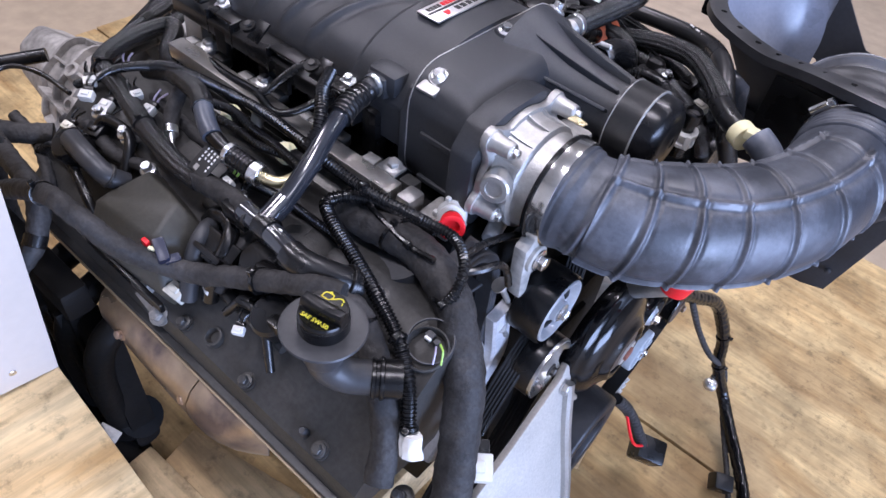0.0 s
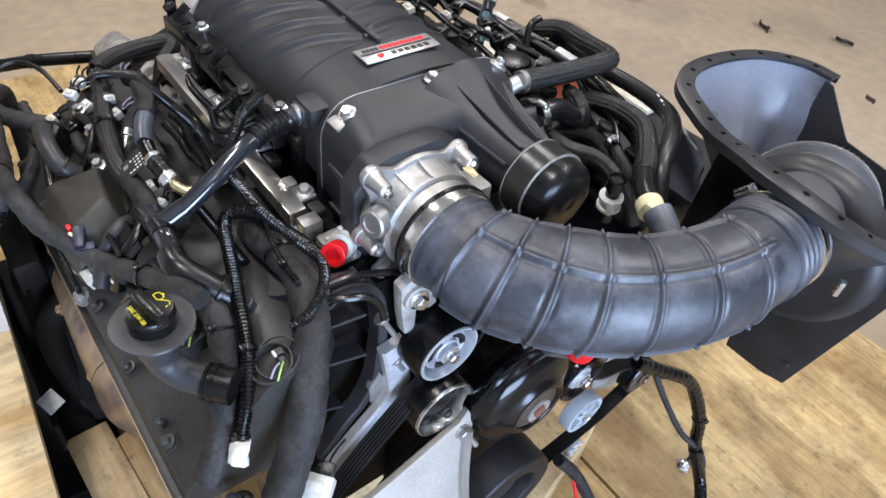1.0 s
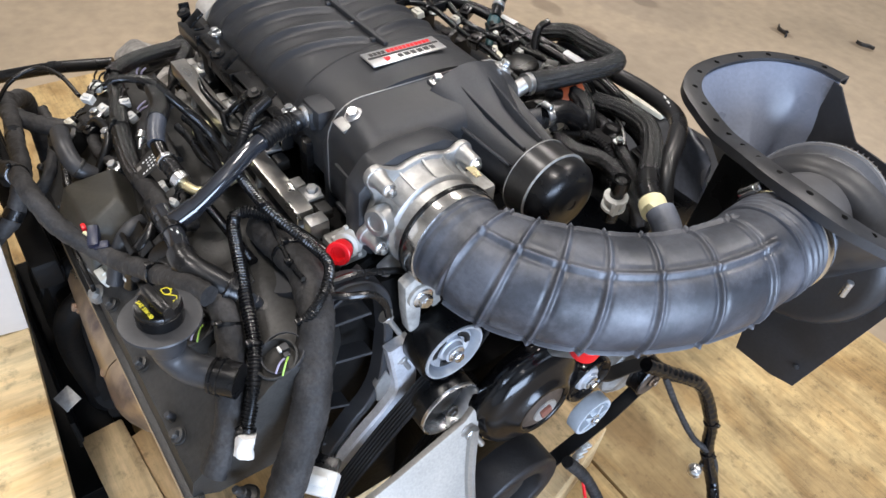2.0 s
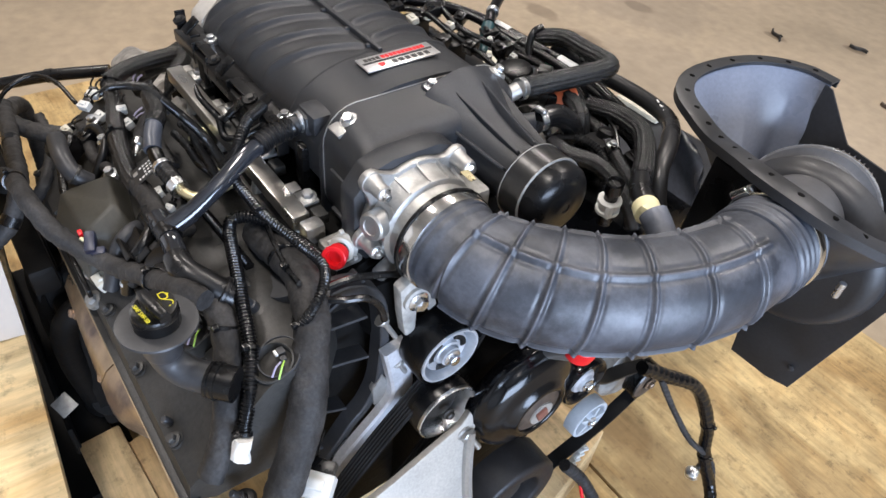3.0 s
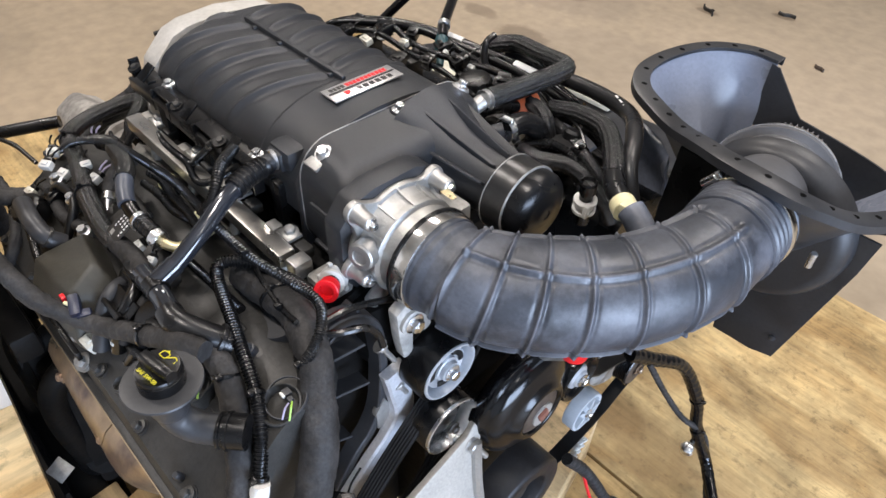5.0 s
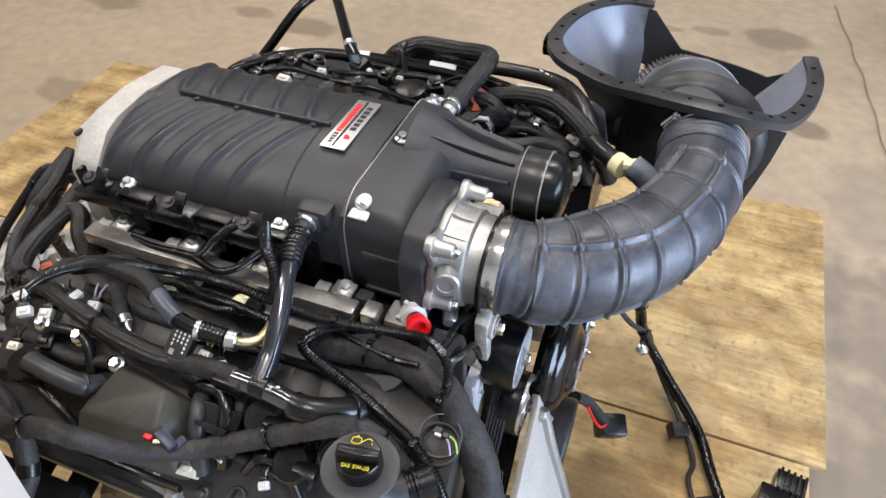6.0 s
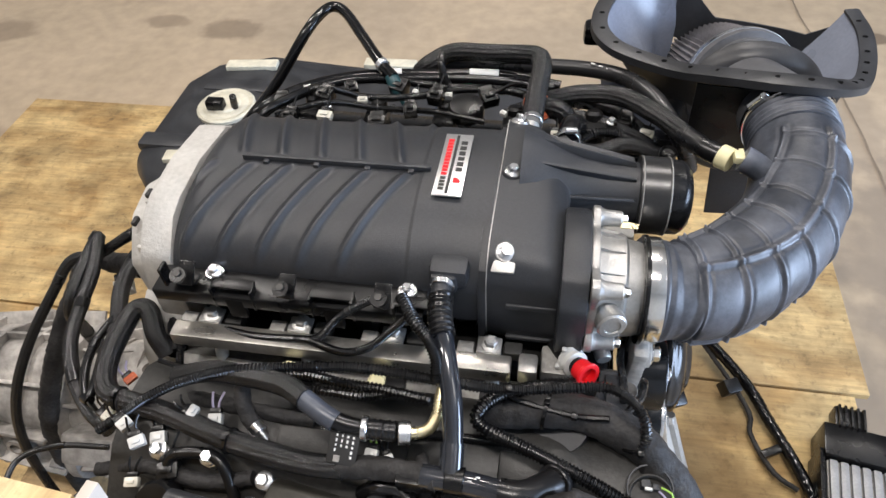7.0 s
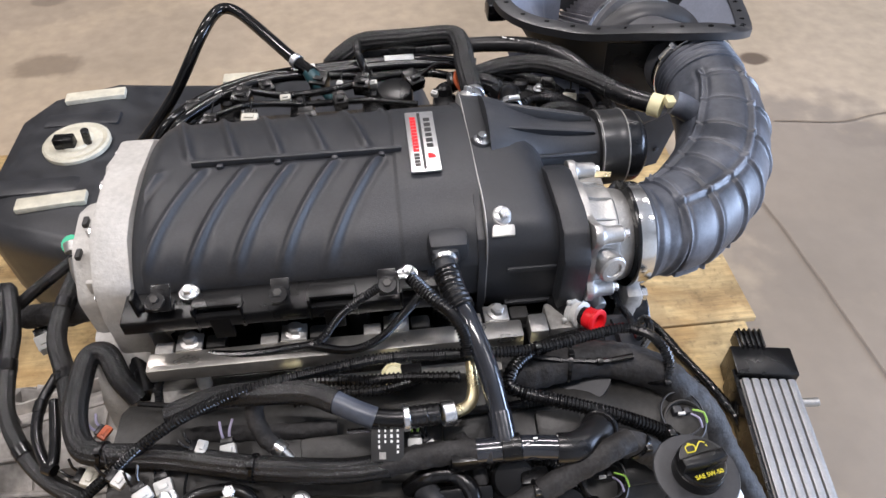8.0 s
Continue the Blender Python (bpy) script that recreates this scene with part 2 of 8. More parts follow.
def chalky(m, colour):
    """A dry pale bloom on old rubber: cloudy patches, and thicker where raised edges get rubbed."""
    nt = m.node_tree
    b = nt.nodes["Principled BSDF"]
    tc, big, geo = nt.nodes.new("ShaderNodeTexCoord"), nt.nodes.new("ShaderNodeTexNoise"), nt.nodes.new("ShaderNodeNewGeometry")
    big.inputs["Scale"].default_value, big.inputs["Detail"].default_value, big.inputs["Roughness"].default_value = 17, 9, 0.68
    nt.links.new(tc.outputs["Object"], big.inputs["Vector"])
    r1, r2 = nt.nodes.new("ShaderNodeMapRange"), nt.nodes.new("ShaderNodeMapRange")
    r1.inputs["From Min"].default_value, r1.inputs["From Max"].default_value, r1.inputs["To Max"].default_value = 0.46, 0.74, 0.55
    r2.inputs["From Min"].default_value, r2.inputs["From Max"].default_value, r2.inputs["To Max"].default_value = 0.525, 0.62, 0.75
    nt.links.new(big.outputs["Fac"], r1.inputs["Value"])
    nt.links.new(geo.outputs["Pointiness"], r2.inputs["Value"])
    ad = nt.nodes.new("ShaderNodeMath")
    ad.operation, ad.use_clamp = "ADD", True
    nt.links.new(r1.outputs["Result"], ad.inputs[0])
    nt.links.new(r2.outputs["Result"], ad.inputs[1])
    mix = nt.nodes.new("ShaderNodeMix")
    mix.data_type = "RGBA"
    mix.inputs["B"].default_value = (*colour, 1)
    nt.links.new(ad.outputs[0], mix.inputs["Factor"])
    nt.links.new(b.inputs["Base Color"].links[0].from_socket, mix.inputs["A"])
    nt.links.new(mix.outputs["Result"], b.inputs["Base Color"])
    return m


FILTERRUBBER = mat("filter_rubber", (0.100, 0.101, 0.107), 0.36, grain=0.12, scale=150, stain=0.3, stain_scale=14, rough_var=0.1)
HOSERUBBER = chalky(mat("bloomed_hose_rubber", (0.034, 0.039, 0.050), 0.42, spec=0.6, grain=0.16, scale=160, stain=0.30, stain_scale=11, bump=0.12, bump_scale=260, rough_var=0.12), (0.19, 0.205, 0.245))
TAPE = mat("cloth_tape", (0.031, 0.030, 0.030), 0.62, spec=0.28, grain=0.3, scale=300, stain=0.5, stain_scale=30, bump=1.0, bump_scale=120)
CONDUIT = mat("conduit", (0.0045, 0.0045, 0.0048), 0.24, grain=0.15, scale=120, stain=0.2, stain_scale=25, rough_var=0.08)
BRAID = braid("woven_sleeve", (0.009, 0.009, 0.0095), 0.17, 1500)
ALU = mat("cast_aluminium", (0.43, 0.425, 0.41), 0.40, 0.8, grain=0.08, scale=260, stain=0.12, stain_scale=15, bump=0.25, bump_scale=420, rough_var=0.1)
ALUROUGH = mat("rough_cast_aluminium", (0.50, 0.49, 0.47), 0.55, 0.75, grain=0.12, scale=220, stain=0.25, stain_scale=9, bump=0.4, bump_scale=300, rough_var=0.1)
DIRTYALU = mat("dirty_aluminium", (0.34, 0.33, 0.31), 0.58, 0.6, grain=0.2, scale=120, stain=0.4, stain_scale=12, bump=0.4, bump_scale=240, rough_var=0.15)
STEEL = mat("zinc_steel", (0.72, 0.73, 0.74), 0.28, 1.0, grain=0.06, scale=200, stain=0.12, stain_scale=30, rough_var=0.08)
BAND = mat("clamp_steel", (0.80, 0.79, 0.76), 0.17, 1.0, grain=0.04, scale=300, stain=0.08, stain_scale=40, rough_var=0.05)
RUSTY = mat("heat_blued_steel", (0.36, 0.27, 0.20), 0.42, 0.8, grain=0.15, scale=60, stain=0.35, stain_scale=11, tint=(0.17, 0.10, 0.07), rough_var=0.12)
DARKSTEEL = mat("dark_steel", (0.06, 0.058, 0.055), 0.45, 0.6, grain=0.2, scale=90, stain=0.4, stain_scale=8, bump=0.3, bump_scale=150, rough_var=0.12)
# grimy iron; its near-black also carries the shade of recesses
SHADEDGRIME = mat("grimy_shaded_iron", (0.0035, 0.0032, 0.003), 0.6, 0.0, spec=0.15, grain=0.3, scale=60, stain=0.5, stain_scale=7, bump=0.5, bump_scale=80)
RED = mat("red_plastic", (0.75, 0.010, 0.016), 0.38, grain=0.04, scale=80, stain=0.06, stain_scale=30)
WHITEPLASTIC = mat("white_plastic", (0.60, 0.60, 0.575), 0.4, grain=0.03, scale=120, stain=0.1, stain_scale=30)
PALEGREY = mat("pale_grey_plastic", (0.42, 0.46, 0.50), 0.42, grain=0.05, scale=150, stain=0.12, stain_scale=25)
DAMPERIRON = mat("damper_iron", (0.020, 0.0195, 0.021), 0.5, 0.3, grain=0.2, scale=90, stain=0.35, stain_scale=10, bump=0.3, bump_scale=150, rough_var=0.12)
CREAM = mat("cream_plastic", (0.78, 0.72, 0.44), 0.42, grain=0.04, scale=120, stain=0.12, stain_scale=30)
BELTRUBBER = mat("belt_rubber", (0.007, 0.007, 0.0075), 0.45, spec=0.3, grain=0.2, scale=200, stain=0.3, stain_scale=20, rough_var=0.1)
ZINC = mat("zinc_white", (0.52, 0.55, 0.59), 0.40, 0.5, grain=0.06, scale=180, stain=0.12, stain_scale=25, rough_var=0.1)
BONECAST = mat("pale_cast", (0.50, 0.485, 0.455), 0.58, 0.25, grain=0.08, scale=160, stain=0.16, stain_scale=14, bump=0.4, bump_scale=260)
GEARCAST = mat("dirty_gear_case", (0.36, 0.34, 0.315), 0.6, 0.35, grain=0.25, scale=70, stain=0.6, stain_scale=10, bump=0.4, bump_scale=240)
RIMPLASTIC = mat("grey_black_plastic", (0.027, 0.028, 0.031), 0.42, grain=0.15, scale=200, stain=0.3, stain_scale=14, rough_var=0.1)
MATTECAST = mat("matte_cast", (0.42, 0.40, 0.365), 0.62, 0.3, grain=0.10, scale=260, stain=0.12, stain_scale=9, bump=0.3, bump_scale=420)
SHIELD = mat("heat_tinted_shield", (0.42, 0.31, 0.20), 0.34, 0.7, grain=0.2, scale=45, stain=0.5, stain_scale=13, tint=(0.10, 0.075, 0.065), rough_var=0.14, bump=0.2, bump_scale=40)
FLAKYBROWN = mat("dusty_brown_iron", (0.075, 0.055, 0.042), 0.55, 0.3, grain=0.25, scale=80, stain=0.4, stain_scale=20)
OFFWHITE = mat("aged_white_plastic", (0.58, 0.55, 0.44), 0.45, grain=0.06, scale=90, stain=0.25, stain_scale=18)
YELLOW = mat("yellow_print", (0.72, 0.62, 0.03), 0.5)
GREEN = mat("green_plastic", (0.02, 0.50, 0.26), 0.4, grain=0.05, scale=100, stain=0.1, stain_scale=30)
ORANGE = mat("rust_orange_plastic", (0.42, 0.08, 0.02), 0.45, grain=0.08, scale=90, stain=0.15, stain_scale=30)
BRASS = mat("brass_tube", (0.72, 0.62, 0.38), 0.3, 0.9, grain=0.05, scale=150, stain=0.15, stain_scale=30, rough_var=0.1)
PAPER = mat("paper_label", (0.80, 0.80, 0.78), 0.6, grain=0.03, scale=200, stain=0.05, stain_scale=40)
INK = mat("black_print", (0.02, 0.02, 0.02), 0.5)
CLEARBAG = mat("milky_plastic_bag", (0.62, 0.60, 0.52), 0.25, grain=0.1, scale=60, stain=0.2, stain_scale=25, bump=0.5, bump_scale=90)
FINS = mat("radiator_aluminium", (0.44, 0.44, 0.44), 0.5, 0.8, grain=0.08, scale=200, stain=0.15, stain_scale=12)
PLEATS = mat("filter_media", (0.17, 0.165, 0.175), 0.8, grain=0.2, scale=250, stain=0.2, stain_scale=20)
WIRE_R = mat("lavender_wire", (0.36, 0.33, 0.46), 0.4)
WIRE_G = mat("green_wire", (0.35, 0.60, 0.10), 0.4)
PLASTER = mat("painted_wall", (0.45, 0.44, 0.42), 0.8, grain=0.03, scale=30, stain=0.08, stain_scale=1.5)

# ---------------------------------------------------------------- mesh helpers


def V(*a):
    return Vector(a)


def curve_points(pts, step=0.004):
    """A smooth line through pts (centripetal-like Catmull-Rom), sampled about every step metres."""
    P = [Vector(p) for p in pts]
    P = [2 * P[0] - P[1]] + P + [2 * P[-1] - P[-2]]
    out = []
    for i in range(1, len(P) - 2):
        a, b, c, d = P[i - 1], P[i], P[i + 1], P[i + 2]
        n = max(2, int((c - b).length / step))
        for k in range(n):
            t = k / n
            out.append(0.5 * ((2 * b) + (c - a) * t + (2 * a - 5 * b + 4 * c - d) * t * t + (3 * b - a - 3 * c + d) * t ** 3))
    out.append(P[-2])
    return out


def bm_sweep(path, radius, seg=12, up=None, caps=True):
    """A tube along path. radius: a number, or a function of (metres along, angle in radians)."""
    bm = bmesh.new()
    n = len(path)
    tang = [(path[min(i + 1, n - 1)] - path[max(i - 1, 0)]).normalized() for i in range(n)]
    ref = Vector(up) if up else (V(0, 0, 1) if abs(tang[0].z) < 0.9 else V(0, 1, 0))
    s, rings, prev = 0.0, [], None
    for i, p in enumerate(path):
        if i:
            s += (p - path[i - 1]).length
        t = tang[i]
        if prev is None or up:
            u = (ref - ref.dot(t) * t).normalized()
        else:
            u = (prev - prev.dot(t) * t).normalized()
        prev = u
        w = t.cross(u)
        ring = []
        for k in range(seg):
            a = 2 * math.pi * k / seg
            r = radius(s, a) if callable(radius) else radius
            ring.append(bm.verts.new(p + (u * math.cos(a) + w * math.sin(a)) * r))
        rings.append(ring)
    for a, b in zip(rings, rings[1:]):
        for k in range(seg):
            bm.faces.new((a[k], a[(k + 1) % seg], b[(k + 1) % seg], b[k]))
    if caps:
        bm.faces.new(rings[0][::-1])
        bm.faces.new(rings[-1])
    return bm


def bm_tube(pts, r, seg=10, step=0.005):
    return bm_sweep(curve_points(pts, step), r, seg)


def bm_conduit(pts, r, pitch=0.0042, depth=0.0011, seg=10):
    """Corrugated split loom."""
    return bm_sweep(curve_points(pts, pitch / 4), lambda s, a: r + (depth if (s / pitch) % 1 < 0.5 else -depth * 0.4), seg)


def bm_lathe(origin, axis, profile, seg=32, hollow=False):
    """A turned solid: profile is (along, radius) pairs from one end to the other."""
    bm = bmesh.new()
    o, t = Vector(origin), Vector(axis).normalized()
    u = (V(0, 0, 1) - t.z * t).normalized() if abs(t.z) < 0.9 else (V(1, 0, 0) - t.x * t).normalized()
    w = t.cross(u)
    rings = []
    for along, r in profile:
        c = o + t * along
        rings.append([bm.verts.new(c + (u * math.cos(2 * math.pi * k / seg) + w * math.sin(2 * math.pi * k / seg)) * max(r, 1e-4)) for k in range(seg)])
    for a, b in zip(rings, rings[1:]):
        for k in range(seg):
            bm.faces.new((a[k], a[(k + 1) % seg], b[(k + 1) % seg], b[k]))
    if hollow:
        for k in range(seg):
            bm.faces.new((rings[-1][k], rings[-1][(k + 1) % seg], rings[0][(k + 1) % seg], rings[0][k]))
    else:
        bm.faces.new(rings[0][::-1])
        bm.faces.new(rings[-1])
    bmesh.ops.recalc_face_normals(bm, faces=bm.faces[:])
    return bm


def bm_cyl(p0, p1, r, seg=20, edge=0.0008, r1=None):
    p0, p1 = Vector(p0), Vector(p1)
    L = (p1 - p0).length
    r1 = r if r1 is None else r1
    e = min(edge, L * 0.3, r * 0.3)
    return bm_lathe(p0, p1 - p0, [(0, r - e), (e, r), (L - e, r1), (L, r1 - e)], seg)


def bm_box(c, size, bevel=0.002, turn=None, segs=2):
    bm = bmesh.new()
    bmesh.ops.create_cube(bm, size=1)
    bmesh.ops.scale(bm, vec=size, verts=bm.verts[:])
    if bevel:
        bmesh.ops.bevel(bm, geom=bm.edges[:], offset=min(bevel, min(size) * 0.45), segments=segs, affect="EDGES", profile=0.6)
    m = Matrix.Translation(c) @ (turn.to_4x4() if turn else Matrix.Identity(4))
    bmesh.ops.transform(bm, matrix=m, verts=bm.verts[:])
    return bm


def bm_plate(outline, origin, ax, ay, thick, bevel=0.0012):
    """A flat plate: outline in (a, b) along the axes ax, ay from origin, with its thickness along their cross product."""
    bm = bmesh.new()
    o, x, y = Vector(origin), Vector(ax).normalized(), Vector(ay).normalized()
    n = x.cross(y).normalized()
    lo = [bm.verts.new(o + x * a + y * b) for a, b in outline]
    hi = [bm.verts.new(o + x * a + y * b + n * thick) for a, b in outline]
    k = len(lo)
    bm.faces.new(lo[::-1])
    bm.faces.new(hi)
    for i in range(k):
        bm.faces.new((lo[i], lo[(i + 1) % k], hi[(i + 1) % k], hi[i]))
    bmesh.ops.recalc_face_normals(bm, faces=bm.faces[:])
    if bevel:
        sharp = [e for e in bm.edges if e.is_manifold and e.calc_face_angle() > 0.5]
        bmesh.ops.bevel(bm, geom=sharp, offset=min(bevel, thick * 0.4), segments=2, affect="EDGES", profile=0.6)
    return bm


def bm_join(*parts):
    out = bmesh.new()
    for b in parts:
        me = bpy.data.meshes.new("tmp")
        b.to_mesh(me)
        out.from_mesh(me)
        bpy.data.meshes.remove(me)
        b.free()
    return out


def bm_bolt(at, axis, r=0.006, h=0.006, shank=0.0):
    """A flanged hex head; at is the seat, axis points out of it."""
    t = Vector(axis).normalized()
    at = Vector(at)
    fl = bm_lathe(at - t * 0.0005, t, [(0, r * 1.5), (h * 0.22, r * 1.5), (h * 0.38, r * 1.12)], 18)
    hx = bm_lathe(at + t * h * 0.3, t, [(0, r), (h * 0.6, r), (h * 0.7, r * 0.86)], 6)
    dish = bm_lathe(at + t * h * 0.98, t, [(0, r * 0.62), (0.0006, r * 0.55)], 12)
    return bm_join(fl, hx, dish)


def mesh_of(bm, name, material, angle=35):
    me = bpy.data.meshes.new(name)
    bm.to_mesh(me)
    bm.free()
    for p in me.polygons:
        p.use_smooth = True
    me.set_sharp_from_angle(angle=radians(angle))
    me.materials.append(material)
    return me


def thing(name, label, category, at=(0, 0, 0), group="", kind=""):
    ob = new(name)
    ob.empty_display_size = 0.02
    ob.location = at
    return tagged(ob, label, category, group, kind)


def solid(name, bm, material, label, category, group="", kind="", angle=35):
    return tagged(new(name, mesh_of(bm, name, material, angle)), label, category, group, kind)


def part(name, bm, material, parent, label="", angle=35):
    ob = new(name, mesh_of(bm, name, material, angle))
    ob.parent = parent
    m = Matrix.Translation(parent.location)
    if parent.parent:
        m = Matrix.Identity(4)
    ob.matrix_parent_inverse = m.inverted()
    return tagged(ob, label)


def extra(mesh, name, parent, m):
    """One more piece on shared mesh data."""
    ob = new(name, mesh)
    ob.parent = parent
    ob.matrix_parent_inverse = Matrix.Translation(parent.location).inverted() if not parent.parent else Matrix.Identity(4)
    ob.matrix_basis = m
    return ob


def text_bm(words, size, m, depth=0.0004):
    """Raised lettering with the built-in font, as a mesh."""
    cu = bpy.data.curves.new("lettering", "FONT")
    cu.body, cu.size, cu.extrude, cu.align_x, cu.align_y = words, size, depth, "CENTER", "CENTER"
    ob = bpy.data.objects.new("lettering", cu)
    scene.collection.objects.link(ob)
    me = bpy.data.meshes.new_from_object(ob.evaluated_get(bpy.context.evaluated_depsgraph_get()))
    bm = bmesh.new()
    bm.from_mesh(me)
    bpy.data.objects.remove(ob)
    bpy.data.curves.remove(cu)
    bpy.data.meshes.remove(me)
    bmesh.ops.transform(bm, matrix=m, verts=bm.verts[:])
    return bm


# ---------------------------------------------------------------- the workshop: floor, walls, ceiling
def slab(name, c, size, material, bevel=0.0, kind="structure", label="", category=""):
    return tagged(new(name, mesh_of(bm_box(c, size, bevel), name, material)), label, category, "", kind)


def uneven_sheet(x0, x1, y0, y1, z, nx, ny, amp):
    bm = bmesh.new()
    bmesh.ops.create_grid(bm, x_segments=nx, y_segments=ny, size=1)
    for v in bm.verts:
        x, y = x0 + (v.co.x + 1) / 2 * (x1 - x0), y0 + (v.co.y + 1) / 2 * (y1 - y0)
        v.co = (x, y, z + amp * noise.noise((x * 2.1, y * 2.1, 3.0)))
    return bm


tagged(new("floor", mesh_of(uneven_sheet(-7, 6, -4, 9, FLOOR, 60, 60, 0.002), "floor", CONCRETE)), "worn tan concrete workshop floor with stains and painted dimmer areas", "floor", "", "structure")
slab("wall_west", (-7.1, 2.5, 1.25), (0.2, 13.4, 4.8), PLASTER, label="plain painted workshop wall", category="wall")
slab("wall_north", (-0.5, 9.1, 1.25), (13.0, 0.2, 4.8), PLASTER, label="plain painted workshop wall", category="wall")
slab("wall_south", (-0.5, -4.1, 1.25), (13.0, 0.2, 4.8), PLASTER, label="plain painted workshop wall", category="wall")
# the east wall has the open bay door
slab("wall_east", (6.1, 5.3, 1.25), (0.2, 7.4, 4.8), PLASTER, label="plain painted workshop wall", category="wall")
slab("wall_east", (6.1, -3.2, 1.25), (0.2, 1.6, 4.8), PLASTER, label="plain painted workshop wall", category="wall")
slab("wall_east", (6.1, -0.4, 3.2), (0.2, 4.0, 0.9), PLASTER, label="plain painted wall over the bay door", category="wall")
slab("ceiling", (-0.5, 2.5, CEIL + 0.1), (13.4, 13.4, 0.2), PLASTER, label="plain pale workshop ceiling", category="ceiling")


# a hairline crack across the concrete
def floor_crack(pts, seed):
    bm = bmesh.new()
    path = curve_points(pts, 0.05)
    a = b = None
    for i, p in enumerate(path):
        w = 0.0035 + 0.002 * noise.noise((i * 0.7, seed, 0))
        d = (path[min(i + 1, len(path) - 1)] - path[max(0, i - 1)]).normalized()
        n = V(-d.y, d.x, 0) * w
        j = V(0, 0, 0.0)
        p2 = p + V(-d.y, d.x, 0) * 0.012 * noise.noise((i * 0.31, seed, 5))
        c, e = bm.verts.new(p2 + n + j), bm.verts.new(p2 - n + j)
        if a:
            bm.faces.new((a, c, e, b))
        a, b = c, e
    return solid("floor_crack", bm, SMUDGE, "thin dark crack in the concrete floor", "crack", "cracks in the concrete", "structure")


floor_crack([(1.30, 0.2, FLOOR + 0.004), (1.26, 1.05, FLOOR + 0.004), (1.22, 1.9, FLOOR + 0.004), (1.16, 2.6, FLOOR + 0.004), (1.05, 3.4, FLOOR + 0.004)], 1.0)
floor_crack([(1.49, 1.53, FLOOR + 0.004), (1.75, 1.50, FLOOR + 0.004), (2.1, 1.55, FLOOR + 0.004)], 2.0)

# ---------------------------------------------------------------- the pallet under the engine
pallet = thing("pallet", "wooden pallet decked with two stained plywood sheets on the concrete", "pallet", (-0.4, 0.3, FLOOR))
deck_a = bm_box((-0.44, 1.009, PLY - 0.009), (2.74, 0.922, 0.018), 0.002)
part("deck_sheet", deck_a, PLYDECK, pallet, "stained honey-coloured plywood sheet")
deck_b = bm_box((-0.455, -0.0895, PLY - 0.0095), (2.70, 1.261, 0.018), 0.002)
part("deck_sheet", deck_b, PLYDECK, pallet, "stained honey-coloured plywood sheet")
for ry in (-0.66, 0.02, 0.52, 0.95, 1.40):
    part("runner", bm_box((-0.45, ry, (PLY - 0.019 + FLOOR) / 2 + 0.003), (2.66, 0.09, PLY - 0.019 - FLOOR - 0.0065), 0.003), LUMBER, pallet, "rough lumber runner")

# ---------------------------------------------------------------- the crate beside the engine
CX, CY, CT = -0.112, -0.316, -0.340      # front corner of the white box on the crate's top
crate = thing("crate", "low plywood crate with a bright grained top sheet", "crate", (CX, CY, PLY))
part("top_sheet", bm_box((CX + 0.010, CY - 0.182, CT - 0.009), (0.82, 0.364, 0.018), 0.0015), PLYWALL, crate, "bright plywood top with open grain and knots")
for y in (CY - 0.090, CY - 0.345):
    part("side_panel", bm_box((CX + 0.010, y, (PLY + CT - 0.018) / 2), (0.76, 0.018, CT - 0.018 - PLY), 0.0015), PLYWALL, crate)
for x in (CX - 0.36, CX + 0.38):
    part("end_panel", bm_box((x, CY - 0.2175, (PLY + CT - 0.018) / 2), (0.018, 0.236, CT - 0.018 - PLY), 0.0015), PLYWALL, crate)
crate.rotation_euler = (0, 0, -radians(3.8))
# a white-faced box stands on it and leans a little over the gap
box = thing("white_box", "plywood box with a smooth white front panel standing on the crate", "box", (CX, CY, CT))
BH = 0.490
part("side_panel", bm_box((CX - 0.185, CY - 0.040, CT + BH / 2 - 0.009), (0.335, 0.018, BH - 0.018), 0.0015), PLYWALL, box)
part("side_panel", bm_box((CX - 0.185, CY - 0.290, CT + BH / 2 - 0.009), (0.335, 0.018, BH - 0.018), 0.0015), PLYWALL, box)
part("lid", bm_box((CX - 0.183, CY - 0.160, CT + BH - 0.009), (0.346, 0.300, 0.018), 0.0015), PLYWALL, box, "pale plywood lid with knots")
white = part("white_panel", bm_box((CX - 0.004, CY - 0.170, CT + BH / 2), (0.008, 0.340, BH), 0.001), WHITEPAINT, box, "smooth white panel")
for sy, sz in ((-0.045, 0.028), (-0.045, 0.365), (-0.29, 0.028)):
    part("screw", bm_lathe((CX + 0.0003, CY + sy, CT + sz), (1, 0, 0), [(0, 0.0042), (0.0008, 0.0042), (0.0016, 0.0028)], 12), STEEL, white)
box.rotation_euler = (-radians(5.7), radians(2.5), -radians(3.8))

# ---------------------------------------------------------------- wooden blocks that carry the engine
for i, (bx, by, bz, sx, sy, sz) in enumerate([(0.10, 0.17, -0.84, 0.12, 0.50, 0.155), (-0.22, 0.17, -0.84, 0.12, 0.50, 0.155)]):
    solid("support_block", bm_box((bx, by, bz), (sx, sy, sz), 0.004), LUMBER, "rough lumber block under the engine", "wood block", "blocks under the engine")

